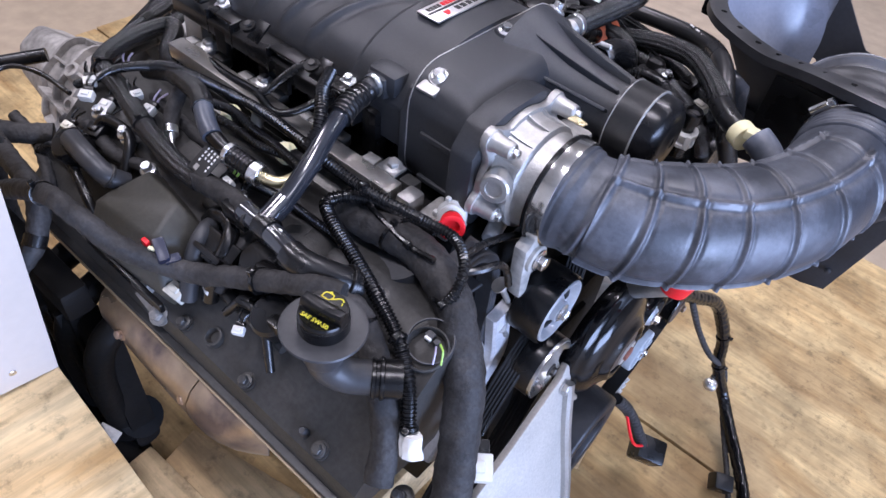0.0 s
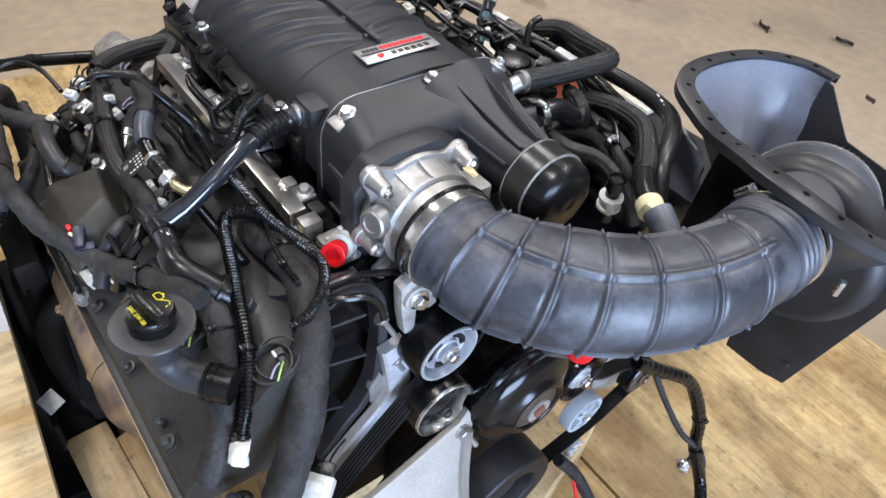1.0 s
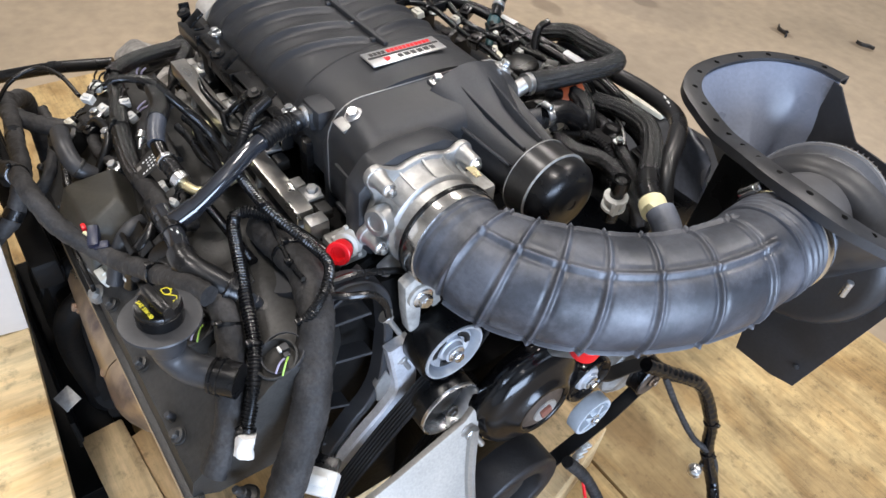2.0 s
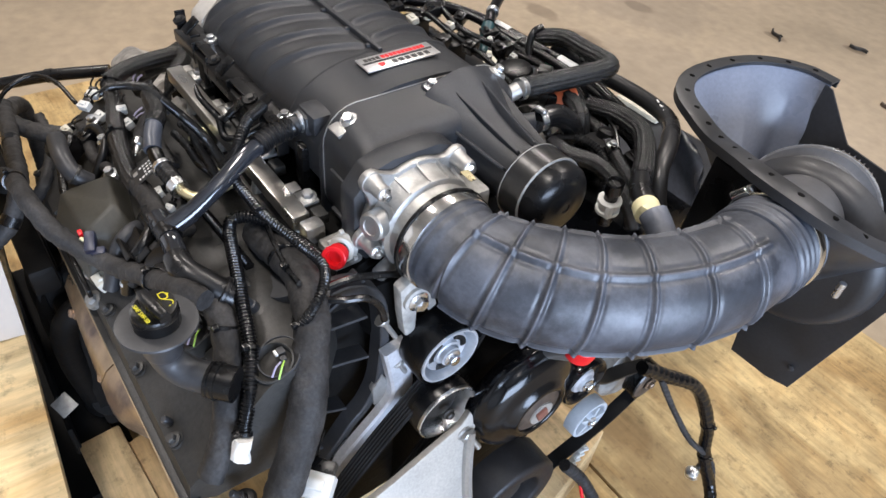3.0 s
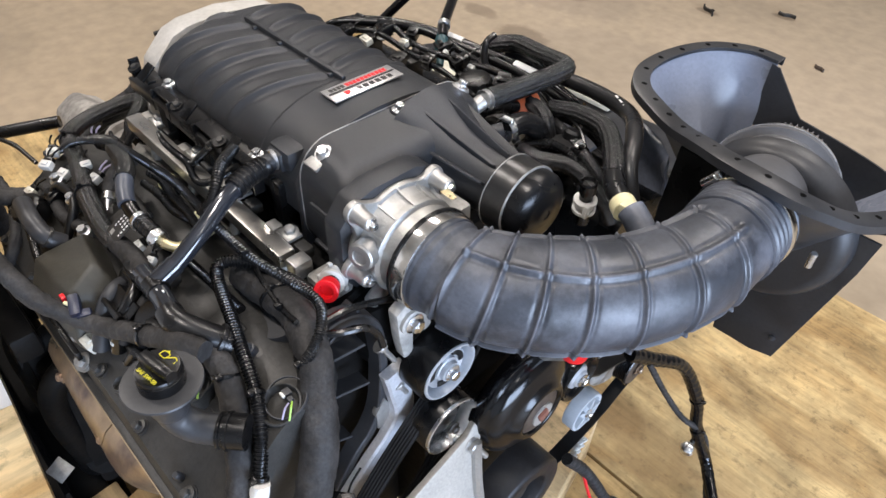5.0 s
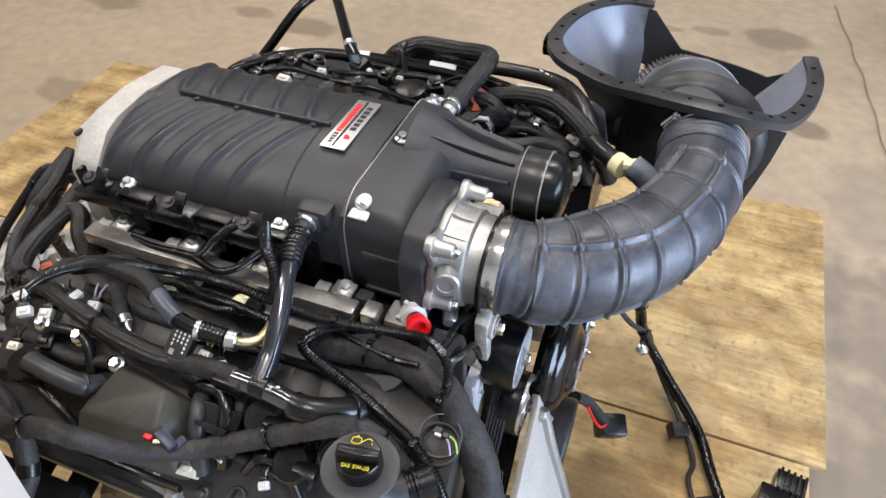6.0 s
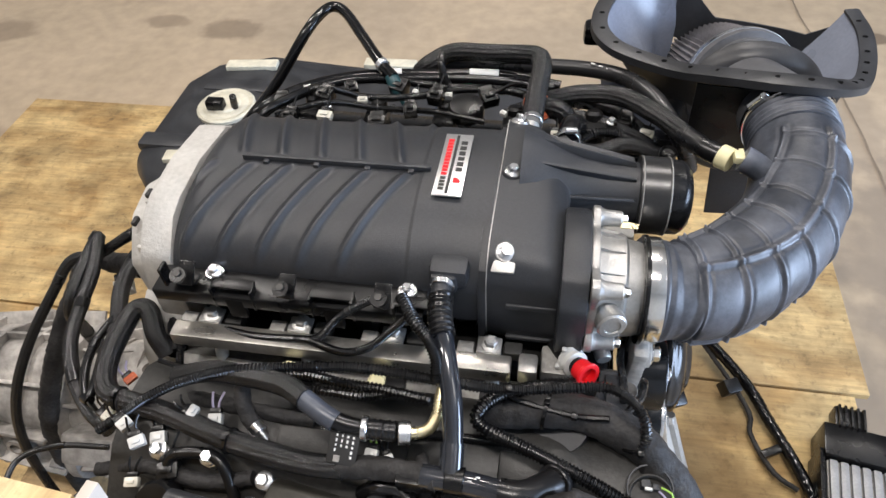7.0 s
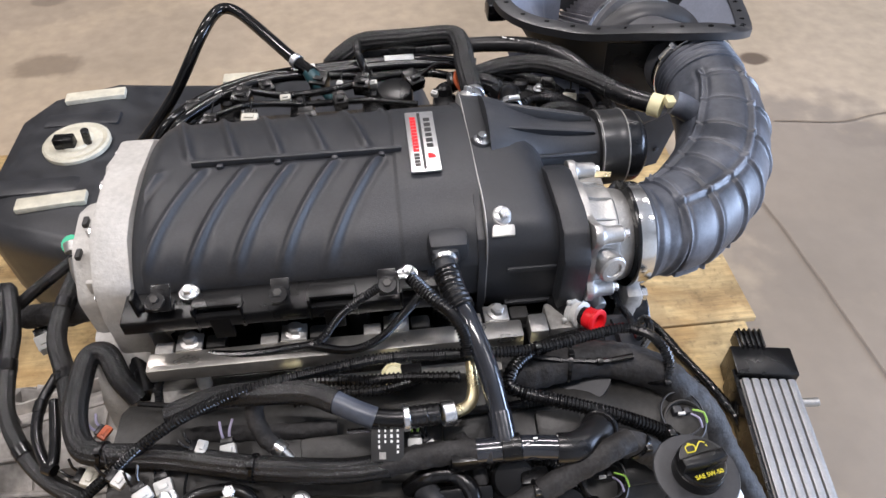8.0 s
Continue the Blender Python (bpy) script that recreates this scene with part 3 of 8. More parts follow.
# ---------------------------------------------------------------- engine block, heads and sump
YC = 0.165       # the engine's middle plane
block = thing("engine_block", "grimy dark engine block with oil pan, standing on wood blocks", "engine", (0.0, YC, -0.765))
part("crankcase", bm_box((-0.04, YC, -0.40), (0.44, 0.34, 0.36), 0.02), SHADEDGRIME, block)
part("oil_pan", bm_join(bm_box((-0.03, YC, -0.60), (0.44, 0.30, 0.06), 0.012), bm_box((-0.06, YC, -0.695), (0.34, 0.24, 0.14), 0.025)), SHADEDGRIME, block, "dark pressed oil pan")
for side in (-1, 1):
    turn = Euler((side * radians(45), 0, 0)).to_matrix()
    c = V(0.0, YC + side * 0.20, -0.24)
    part("cylinder_head", bm_box(c + V(-0.03, 0, 0), (0.46, 0.19, 0.13), 0.012, turn.inverted() if side > 0 else turn.inverted()), DIRTYALU, block, "dirty cast aluminium cylinder head")
part("valley_cover", bm_box((0.0, YC, -0.17), (0.48, 0.30, 0.10), 0.02), SHADEDGRIME, block)
part("bell_flange", bm_lathe((-0.30, YC, -0.33), (-1, 0, 0), [(0, 0.165), (0.02, 0.170), (0.03, 0.165)], 40), DIRTYALU, block)

# ---------------------------------------------------------------- supercharger
blower = thing("supercharger", "black cast supercharger with ribbed lid and metal badge", "supercharger", (-0.08, YC, -0.14))
LX0, LX1 = -0.252, 0.102
LY0, LY1 = 0.036, 0.294


def lid_height(x, y):
    u = abs(y - YC) / ((LY1 - LY0) / 2)
    z = -0.034 + 0.060 * (max(0.0, 1 - u ** 2.6)) ** 0.62
    # the ribs sweep back from the spine to both sides
    ru = abs(y - 0.160) / 0.118
    if 0.02 < ru < 1.05 and -0.240 < x < 0.014:
        near = y < 0.160
        pitch = 0.0455 if near else 0.047
        ph = (x + 0.177 + 0.062 * ru) / pitch if near else (x + 0.148 + 0.033 * ru) / pitch
        k = round(ph)
        if -1 <= k <= 4:
            d = (ph - k) * pitch
            edge = min(1.0, (ru - 0.02) / 0.10) * min(1.0, (1.05 - ru) / 0.1) * min(1.0, (0.014 - x) / 0.006)
            z += 0.0054 * math.exp(-(d / (0.0044 if d > 0 else 0.0062)) ** 2) * edge
            z -= 0.0010 * math.exp(-((d - 0.0095) / 0.0050) ** 2) * edge
    # raised flat pad at the front for the badge
    if x > 0.016:
        z += 0.0016 * min(1, (x - 0.016) / 0.004)
    if x < -0.225:
        z -= 0.016 * ((-0.225 - x) / 0.027) ** 2
    return z


def lid_bm():
    bm = bmesh.new()
    nx, ny = 354, 140
    rows = []
    for i in range(nx + 1):
        x = LX0 + (LX1 - LX0) * i / nx
        row = []
        for j in range(ny + 1):
            # finer towards both side walls
            f = 0.5 - 0.5 * math.cos(math.pi * j / ny)
            y = LY0 + (LY1 - LY0) * f
            row.append(bm.verts.new((x, y, lid_height(x, y))))
        rows.append(row)
    for a, b in zip(rows, rows[1:]):
        for j in range(ny):
            bm.faces.new((a[j], b[j], b[j + 1], a[j + 1]))
    # skirt down to the lower case
    loop = [r[0] for r in rows] + rows[-1][1:] + [r[-1] for r in rows[::-1]][1:] + rows[0][::-1][1:-1]
    low = [bm.verts.new((v.co.x, v.co.y, -0.075)) for v in loop]
    n = len(loop)
    for k in range(n):
        bm.faces.new((loop[(k + 1) % n], loop[k], low[k], low[(k + 1) % n]))
    bm.faces.new(low)
    bmesh.ops.recalc_face_normals(bm, faces=bm.faces[:])
    return bm


lid = part("lid", lid_bm(), BLACKCAST, blower, "black crinkle-coated lid with swept ribs", 50)
part("spine", bm_join(bm_box((-0.084, 0.160, 0.0285), (0.222, 0.0062, 0.0085), 0.0022), *[bm_box((x, 0.1565, 0.0262), (0.007, 0.010, 0.007), 0.002) for x in (-0.165, -0.105, -0.045, 0.005)]), BLACKCAST, lid)
part("seam_flange", bm_plate([(LY0 - 0.002, -0.12), (LY0 - 0.002, -0.03), (LY0 + 0.010, -0.004), (0.085, 0.0175), (0.12, 0.0225), (0.21, 0.0225), (0.245, 0.0175), (LY1 - 0.010, -0.004), (LY1 + 0.002, -0.03), (LY1 + 0.002, -0.12)],
     (0.094, 0, 0), (0, 1, 0), (0, 0, 1), 0.0085, 0.0012), BLACKCAST, blower)
# rear bearing case, bare aluminium, seen behind the lid
part("rear_case", bm_join(
    bm_plate([(0.044, -0.20), (0.028, -0.12), (0.030, -0.06), (0.040, -0.025), (0.075, 0.008), (0.10, 0.016), (0.16, 0.020), (0.235, 0.010), (0.285, -0.030), (0.296, -0.10), (0.27, -0.20)], (-0.290, 0, 0), (0, 1, 0), (0, 0, 1), 0.039, 0.006),
    bm_plate([(0.050, -0.17), (0.048, -0.05), (0.085, -0.008), (0.13, 0.000), (0.16, -0.012), (0.165, -0.17)], (-0.316, 0, 0), (0, 1, 0), (0, 0, 1), 0.028, 0.008),
    bm_plate([(0.19, -0.17), (0.185, -0.03), (0.215, -0.008), (0.255, -0.02), (0.265, -0.17)], (-0.310, 0, 0), (0, 1, 0), (0, 0, 1), 0.022, 0.006),
    bm_plate([(-0.02, -0.26), (-0.005, -0.16), (0.02, -0.12), (0.05, -0.10), (0.10, -0.12), (0.10, -0.26)], (-0.318, 0, 0), (0, 1, 0), (0, 0, 1), 0.060, 0.006)), BONECAST, blower, "bare pale cast aluminium rear case")
part("case_skirt", bm_plate([(-0.290, -0.075), (-0.262, -0.062), (-0.243, -0.095), (-0.212, -0.150), (-0.205, -0.185), (-0.252, -0.185), (-0.268, -0.13)], (0, 0.034, 0), (1, 0, 0), (0, -0.30, 1), 0.012, 0.004), BONECAST, blower, "pale cast skirt reaching down to the fuel rail")
for yy, zz, ww in ((0.10, 0.010, 0.010), (0.055, -0.02, 0.012), (0.17, 0.012, 0.010), (0.24, 0.0, 0.012)):
    part("case_rib", bm_box((-0.293, yy, zz - 0.014), (0.012, 0.005, ww + 0.006), 0.0015), BONECAST, blower)
for yy, zz in ((0.075, -0.012), (0.115, -0.006)):
    part("case_slot", bm_box((-0.303, yy, zz + 0.006), (0.005, 0.012, 0.006), 0.001), INK, blower)
for yy, zz in ((0.052, -0.038), (0.10, 0.008), (0.16, 0.013), (0.225, 0.006), (0.28, -0.042)):
    part("case_bolt", bm_bolt((-0.290, yy, zz - 0.008), (-1, 0, 0), 0.005, 0.006), STEEL, blower)
# lower case between the lid and the heads, with the runner openings
part("lower_case", bm_join(bm_box((-0.08, YC, -0.115), (0.34, 0.215, 0.09), 0.012),
     *[bm_box((x, 0.052, -0.088), (0.022, 0.05, 0.085), 0.006) for x in (-0.215, -0.125, -0.035, 0.055)]), BLACKPLASTIC, blower)

# front plenum casting
def loft(sections):
    """A skin over closed cross-sections of the same number of points."""
    bm = bmesh.new()
    rings = [[bm.verts.new(p) for p in s] for s in sections]
    n = len(rings[0])
    for a, b in zip(rings, rings[1:]):
        for k in range(n):
            bm.faces.new((a[k], a[(k + 1) % n], b[(k + 1) % n], b[k]))
    bm.faces.new(rings[0][::-1])
    bm.faces.new(rings[-1])
    bmesh.ops.recalc_face_normals(bm, faces=bm.faces[:])
    return bm


def rsec(x, y0, y1, z0, z1, r, n=6):
    """A rounded rectangle in the plane of x."""
    out = []
    for cy, cz, a0 in ((y1 - r, z1 - r, 0), (y0 + r, z1 - r, 90), (y0 + r, z0 + r, 180), (y1 - r, z0 + r, 270)):
        for k in range(n + 1):
            a = radians(a0 + 90 * k / n)
            out.append((x, cy + r * math.cos(a), cz + r * math.sin(a)))
    return out


part("front_plenum", loft([rsec(0.1035, 0.036, 0.294, -0.125, 0.0222, 0.044), rsec(0.118, 0.035, 0.292, -0.125, 0.0208, 0.042), rsec(0.138, 0.034, 0.286, -0.122, 0.0192, 0.040),
     rsec(0.156, 0.033, 0.268, -0.120, 0.0178, 0.038), rsec(0.166, 0.033, 0.245, -0.119, 0.0150, 0.036), rsec(0.174, 0.033, 0.215, -0.118, 0.0095, 0.034), rsec(0.182, 0.034, 0.190, -0.118, 0.002, 0.032)]), BLACKCAST, blower, "black cast front plenum", 40)
part("gasket_line", loft([rsec(0.1026, 0.0353, 0.2947, -0.125, 0.0229, 0.044), rsec(0.1036, 0.0353, 0.2947, -0.125, 0.0229, 0.044)]), ALUROUGH, blower, "bright metal gasket edge")
part("throttle_flange", bm_plate([(0.013, -0.088), (0.034, -0.118), (0.136, -0.118), (0.157, -0.096), (0.157, -0.012), (0.140, 0.006), (0.118, 0.0165), (0.060, 0.0165), (0.034, 0.0095), (0.013, -0.016)], (0.177, 0, 0), (0, 1, 0), (0, 0, 1), 0.0295, 0.006), BLACKCAST, blower, "thick faceted throttle flange")
part("wall_rib", bm_box((0.150, 0.0335, -0.040), (0.052, 0.005, 0.007), 0.002), BLACKCAST, blower)
part("wall_rib", bm_box((0.150, 0.034, -0.095), (0.052, 0.006, 0.006), 0.002), BLACKCAST, blower)
part("bolt_ridge", bm_sweep(curve_points([(0.108, 0.172, 0.012), (0.130, 0.173, 0.0105), (0.150, 0.175, 0.007), (0.170, 0.178, -0.006)], 0.004), lambda s, a: 0.0125 - 0.05 * s, 18), BLACKCAST, blower)
SN = V(0.0, 0.207, -0.030)
part("snout", bm_lathe((0.125, SN.y, SN.z), (1, 0, 0), [(0, 0.072), (0.020, 0.066), (0.040, 0.056), (0.065, 0.046), (0.095, 0.040), (0.134, 0.037)], 40), BLACKCAST, blower, "black cast drive snout")
for a in (-52, -18, 16, 50, 88):
    r = radians(a)
    d = V(0, math.sin(r), math.cos(r))
    w = d.cross(V(1, 0, 0))
    part("snout_rib", bm_plate([(0.004, 0.03), (0.004, 0.058), (0.020, 0.0645), (0.060, 0.0555), (0.124, 0.0425), (0.128, 0.03)], SN + V(0.128, 0, 0) - w * 0.002, (1, 0, 0), d, 0.004, 0.0016), BLACKCAST, blower)
# hose port on the near side of the lid
part("side_port", bm_join(bm_box((0.064, 0.049, -0.010), (0.042, 0.030, 0.028), 0.010), bm_box((0.060, 0.040, -0.014), (0.030, 0.022, 0.027), 0.009), bm_cyl((0.059, 0.038, -0.012), (0.059, 0.016, -0.016), 0.0105, 20)), BLACKCAST, blower)
# upper front bolts with their lugs
for bx, by, bz in ((0.1165, 0.172, 0.0225), (0.121, 0.059, 0.0150), (0.116, 0.274, 0.0150)):
    tilt = V(0.15, (by - YC) * 4.2, 1).normalized()
    lug = part("lug", bm_lathe(V(bx, by, bz) - tilt * 0.012, tilt, [(0, 0.0125), (0.010, 0.012), (0.0125, 0.0105)], 20), BLACKCAST if by == 0.172 else ALU, blower, "" if by == 0.172 else "bare aluminium lug")
    part("bolt", bm_bolt(V(bx, by, bz), tilt, 0.0062, 0.0085), STEEL, lug)
    if by < 0.1:
        part("tab", bm_plate([(-0.012, -0.022), (0.012, -0.022), (0.013, 0.006), (0.006, 0.013), (-0.008, 0.012)], V(bx, by, bz) - tilt * 0.0055, (1, 0, 0), (V(0, 1, 0) - tilt.y * tilt), 0.005, 0.002), ALU, lug, "bare cast tab")
for bx in (-0.195, 0.021):
    part("lid_bolt", bm_join(bm_bolt((bx, 0.031, -0.026), (0, -0.15, 1), 0.0056, 0.0065), bm_lathe((bx, 0.031, -0.044), (0, 0, 1), [(0, 0.010), (0.017, 0.010)], 16)), STEEL, blower)

# badge
badge = part("badge", bm_box((0.0505, 0.170, 0.0293), (0.032, 0.104, 0.0022), 0.0009), mat("brushed_badge", (0.74, 0.74, 0.74), 0.3, 0.9, grain=0.06, scale=350, stain=0.05, stain_scale=30), blower, "brushed metal badge with a red and black band")
for k in range(4):
    part("grey_bar", bm_box((0.0425, 0.1285 + 0.0056 * k, 0.0306), (0.0062, 0.0042, 0.0006), 0), DARKSTEEL, badge)
for k in range(11):
    part("red_bar", bm_box((0.0425, 0.1525 + 0.0057 * k, 0.0306), (0.0064, 0.0044, 0.0006), 0), RED, badge)
part("black_band", bm_box((0.0496, 0.170, 0.0306), (0.0032, 0.098, 0.0006), 0), INK, badge)
part("logo_bars", bm_join(*[bm_box((0.0580, 0.160 + k * 0.0092, 0.0306), (0.0072, w, 0.0006), 0) for k, w in enumerate((0.0062, 0.0068, 0.0060, 0.0066, 0.0064, 0.0058))]), INK, badge)
part("logo_mark", bm_plate([(0, 0), (0.008, 0), (0.008, 0.004), (0.004, 0.008), (0, 0.008)], (0.0542, 0.1385, 0.0303), (1, 0, 0), (0, 1, 0), 0.0006, 0), RED, badge)

# ---------------------------------------------------------------- bracket plate with tabs beside the lid
brk = thing("coil_bracket", "black stamped steel bracket strip with bolt tabs", "bracket", (-0.11, 0.01, -0.03))
part("strip", bm_join(bm_box((-0.108, 0.020, -0.0335), (0.300, 0.036, 0.004), 0.0015), bm_box((-0.108, 0.003, -0.0405), (0.300, 0.003, 0.016), 0.001)), BLACKENAMEL, brk)
for tx in (-0.165, -0.055, 0.035):
    part("saddle", bm_join(bm_box((tx, 0.012, -0.022), (0.046, 0.014, 0.003), 0.0012), bm_box((tx - 0.0225, 0.008, -0.036), (0.003, 0.014, 0.030), 0.001), bm_box((tx + 0.0225, 0.008, -0.036), (0.003, 0.014, 0.030), 0.001)), BLACKPLASTIC, brk, "black open saddle")
for tx, tz in ((-0.214, 0.002), (-0.103, -0.004), (0.0, -0.004)):
    tab = part("tab", bm_join(bm_lathe((tx, 0.0, tz - 0.003), (0, -0.35, 1), [(0, 0.0085), (0.0035, 0.0085)], 20), bm_box((tx, 0.012, tz - 0.012), (0.018, 0.026, 0.003), 0.001, Euler((radians(38), 0, 0)).to_matrix())), BLACKPLASTIC, brk)
    part("stud", bm_lathe((tx, -0.0003, tz + 0.001), (0, -0.35, 1), [(0, 0.0044), (0.0022, 0.0040)], 6), DARKSTEEL, tab)
for wx in (-0.165, -0.055):
    part("clip", bm_box((wx, 0.004, -0.052), (0.020, 0.006, 0.030), 0.0015), SHADEDGRIME, brk)
arm = part("lifting_arm", bm_join(bm_box((-0.222, 0.014, -0.022), (0.034, 0.014, 0.004), 0.001), bm_box((-0.236, 0.008, -0.010), (0.004, 0.014, 0.026), 0.001)), BLACKPLASTIC, brk)

# ---------------------------------------------------------------- throttle body
TY, TZ = 0.085, -0.055
tb = thing("throttle_body", "cast aluminium throttle body bolted to the front plenum", "throttle body", (0.235, TY, TZ - 0.055))
part("housing", bm_lathe((0.207, TY, TZ), (1, 0, 0), [(0, 0.0605), (0.008, 0.0605), (0.013, 0.0585), (0.028, 0.0570), (0.031, 0.0580), (0.035, 0.0575), (0.038, 0.0530), (0.050, 0.0510), (0.056, 0.049)], 64), ALU, tb, "bare cast housing")
EARS = ((0.0300, 0.0045), (0.1370, -0.0030), (0.0220, -0.0690), (0.1400, -0.1050))


def lobed(cy, cz, r, ears, er, n=120):
    """An outline round a bore with a lobe towards every bolt."""
    out = []
    for k in range(n):
        d = V(0, math.cos(2 * math.pi * k / n), math.sin(2 * math.pi * k / n))
        far = r
        for ey, ez in ears:
            e = V(0, ey - cy, ez - cz)
            along, off = d.dot(e), (e - d * d.dot(e)).length
            if along > 0 and off < er:
                far = max(far, along + math.sqrt(er * er - off * off))
            elif along > 0 and off < er * 2.2:
                far = max(far, r + (along - r) * max(0.0, 1 - (off - er) / (er * 1.2)) ** 1.5)
        out.append((cy + d.y * far, cz + d.z * far))
    return out


part("mount_flange", bm_plate(lobed(TY, TZ, 0.0655, EARS, 0.0130), (0.2068, 0, 0), (0, 1, 0), (0, 0, 1), 0.0085, 0.0018), ALU, tb)
for ey, ez in EARS:
    ear = part("bolt_ear", bm_lathe((0.2150, ey, ez), (1, 0, 0), [(-0.001, 0.0118), (0.002, 0.0105), (0.005, 0.0092), (0.0215, 0.0084), (0.0225, 0.0076)], 22), ALU, tb)
    part("bolt", bm_bolt((0.2372, ey, ez), (1, 0, 0), 0.0050, 0.0065), STEEL, ear)
for k in range(9):
    a = radians(-100 + 25 * k)
    d = V(0, math.sin(a), math.cos(a))
    part("web", bm_plate([(0, 0.050), (0, 0.0645), (0.010, 0.0610), (0.026, 0.0590), (0.026, 0.050)], V(0.2145, TY, TZ) - d.cross(V(1, 0, 0)) * 0.001, (1, 0, 0), d, 0.002, 0), ALU, tb)
part("idle_boss", bm_lathe((0.226, TY - 0.048, TZ + 0.016), (0.30, -1, 0.15), [(0, 0.016), (0.020, 0.0155), (0.022, 0.0135), (0.0222, 0.009), (0.0205, 0.0085)], 28), ALU, tb, "round cast boss")
part("lower_boss", bm_lathe((0.224, TY - 0.030, TZ - 0.052), (0.3, -1, -0.1), [(0, 0.010), (0.028, 0.009), (0.030, 0.0075)], 20), ALU, tb)
part("actuator_cover", bm_box((0.236, TY + 0.060, TZ + 0.004), (0.038, 0.024, 0.050), 0.006), DIRTYALU, tb)
part("spring_clip", bm_plate([(0, 0), (0.018, 0), (0.020, 0.006), (0.003, 0.009)], (0.236, TY + 0.040, TZ + 0.050), (1, 0, 0), (0, 1, 0.2), 0.0012, 0), BRASS, tb, "small brass clip")

# ---------------------------------------------------------------- intake hose
HOSE = [(0.262, TY, TZ), (0.300, 0.089, TZ - 0.003), (0.340, 0.106, TZ - 0.007), (0.380, 0.136, TZ - 0.009), (0.415, 0.177, TZ - 0.010), (0.442, 0.228, TZ - 0.009), (0.459, 0.285, TZ - 0.006), (0.464, 0.345, TZ - 0.002), (0.462, 0.405, TZ)]
hose = thing("intake_hose", "ribbed dark rubber intake elbow hose with a chalky bloom", "hose", (0.40, 0.20, TZ - 0.055))
HL = sum((Vector(b) - Vector(a)).length for a, b in zip(HOSE, HOSE[1:]))


RIBS = (0.043, 0.082, 0.123, 0.165, 0.213, 0.269, 0.325)


def bead(x, w):
    """A raised bead with a shallow groove on both sides."""
    q = x / w
    return math.exp(-q * q) - 0.38 * (math.exp(-(q - 2.1) ** 2) + math.exp(-(q + 2.1) ** 2))


def hose_radius(s, a):
    r = 0.0545 + 0.0025 * min(1.0, max(0.0, (s - 0.02) / 0.05)) * min(1.0, max(0.0, (HL - 0.05 - s) / 0.05))
    a = -((a + math.pi) % (2 * math.pi) - math.pi)
    ends = HL - 0.075
    # the inner side of the bend is a little fuller than a round tube
    r += 0.006 * math.exp(-((s - 0.15) / 0.07) ** 2) * max(0.0, math.cos(a - 0.9)) ** 2
    if 0.024 < s < HL - 0.055:
        top = -0.25 - 0.15 * min(1.0, max(0.0, (s - 0.06) / 0.1))
        fade = min(1.0, max(0.0, (ends + 0.004 - s) / 0.008)) * min(1.0, (s - 0.024) / 0.006)
        inner = 0.74 - 0.18 * min(1.0, max(0.0, (s - 0.25) / 0.08))
        r += 0.0034 * fade * max(bead(a - top, 0.050), bead(a + 2.10, 0.045), bead(a - inner, 0.050) if s > 0.045 else -1, key=abs)
        outer, lid_side = -2.14 < a < top + 0.03, top - 0.03 < a < inner + 0.03
        if outer or lid_side:
            lean = 0.006 * (a + 1.2)
            d = min((s - k - lean for k in RIBS), key=abs)
            r += (0.0031 if outer else 0.0024) * bead(d, 0.0021) * (fade if s > 0.05 else 1)
        r += 0.0009 * noise.noise((s * 22, a * 1.2, 0))
    elif s >= HL - 0.055:
        r += 0.0026 * (0.5 + 0.5 * math.cos(2 * math.pi * s / 0.0092)) ** 2 + 0.001
    else:
        r += 0.0016 if s < 0.018 else 0
    return r


part("elbow", bm_sweep(curve_points(HOSE, 0.0010), hose_radius, 210, (0, 0, 1)), HOSERUBBER, hose, angle=60)
part("lip", bm_lathe((0.2610, TY, TZ), (1, 0, 0), [(0, 0.0560), (0.0008, 0.0590), (0.0030, 0.0596), (0.0050, 0.0590), (0.0058, 0.0560)], 64), BLACKPLASTIC, hose, "black rubber end lip")
part("vent_spout", bm_tube([(0.412, 0.262, TZ + 0.020), (0.396, 0.268, TZ + 0.030), (0.382, 0.273, TZ + 0.035)], 0.0155, 18), HOSERUBBER, hose, "rubber spout for the breather tube")


def clamp_band(name, c, axis, r, w, screw_at, label):
    t = thing(name, label, "hose clamp", Vector(c) - V(0, 0, r), "hose clamps")
    part("band", bm_lathe(Vector(c) - Vector(axis).normalized() * w / 2, axis, [(0, r - 0.0012), (0.0004, r), (w * 0.2, r + 0.0005), (w * 0.8, r + 0.0005), (w - 0.0004, r), (w, r - 0.0012)], 64), BAND, t)
    s = Vector(screw_at)
    d = Vector(axis).normalized().cross((s - Vector(c)).normalized()).normalized()
    part("screw_housing", bm_cyl(s - d * 0.012, s + d * 0.010, 0.0055, 16), BAND, t)
    part("screw_head", bm_lathe(s + d * 0.010, d, [(0, 0.0052), (0.006, 0.0052), (0.007, 0.004)], 6), STEEL, t)
    return t


clamp_band("hose_clamp", (0.272, TY, TZ), (1, 0.04, 0), 0.0573, 0.017, (0.272, TY + 0.03, TZ - 0.056), "polished steel band clamp on the throttle end of the hose")
clamp_band("hose_clamp", (0.4625, 0.392, TZ), (-0.02, 1, 0), 0.0594, 0.011, (0.412, 0.388, TZ + 0.036), "thin steel worm clamp on the filter end of the hose")

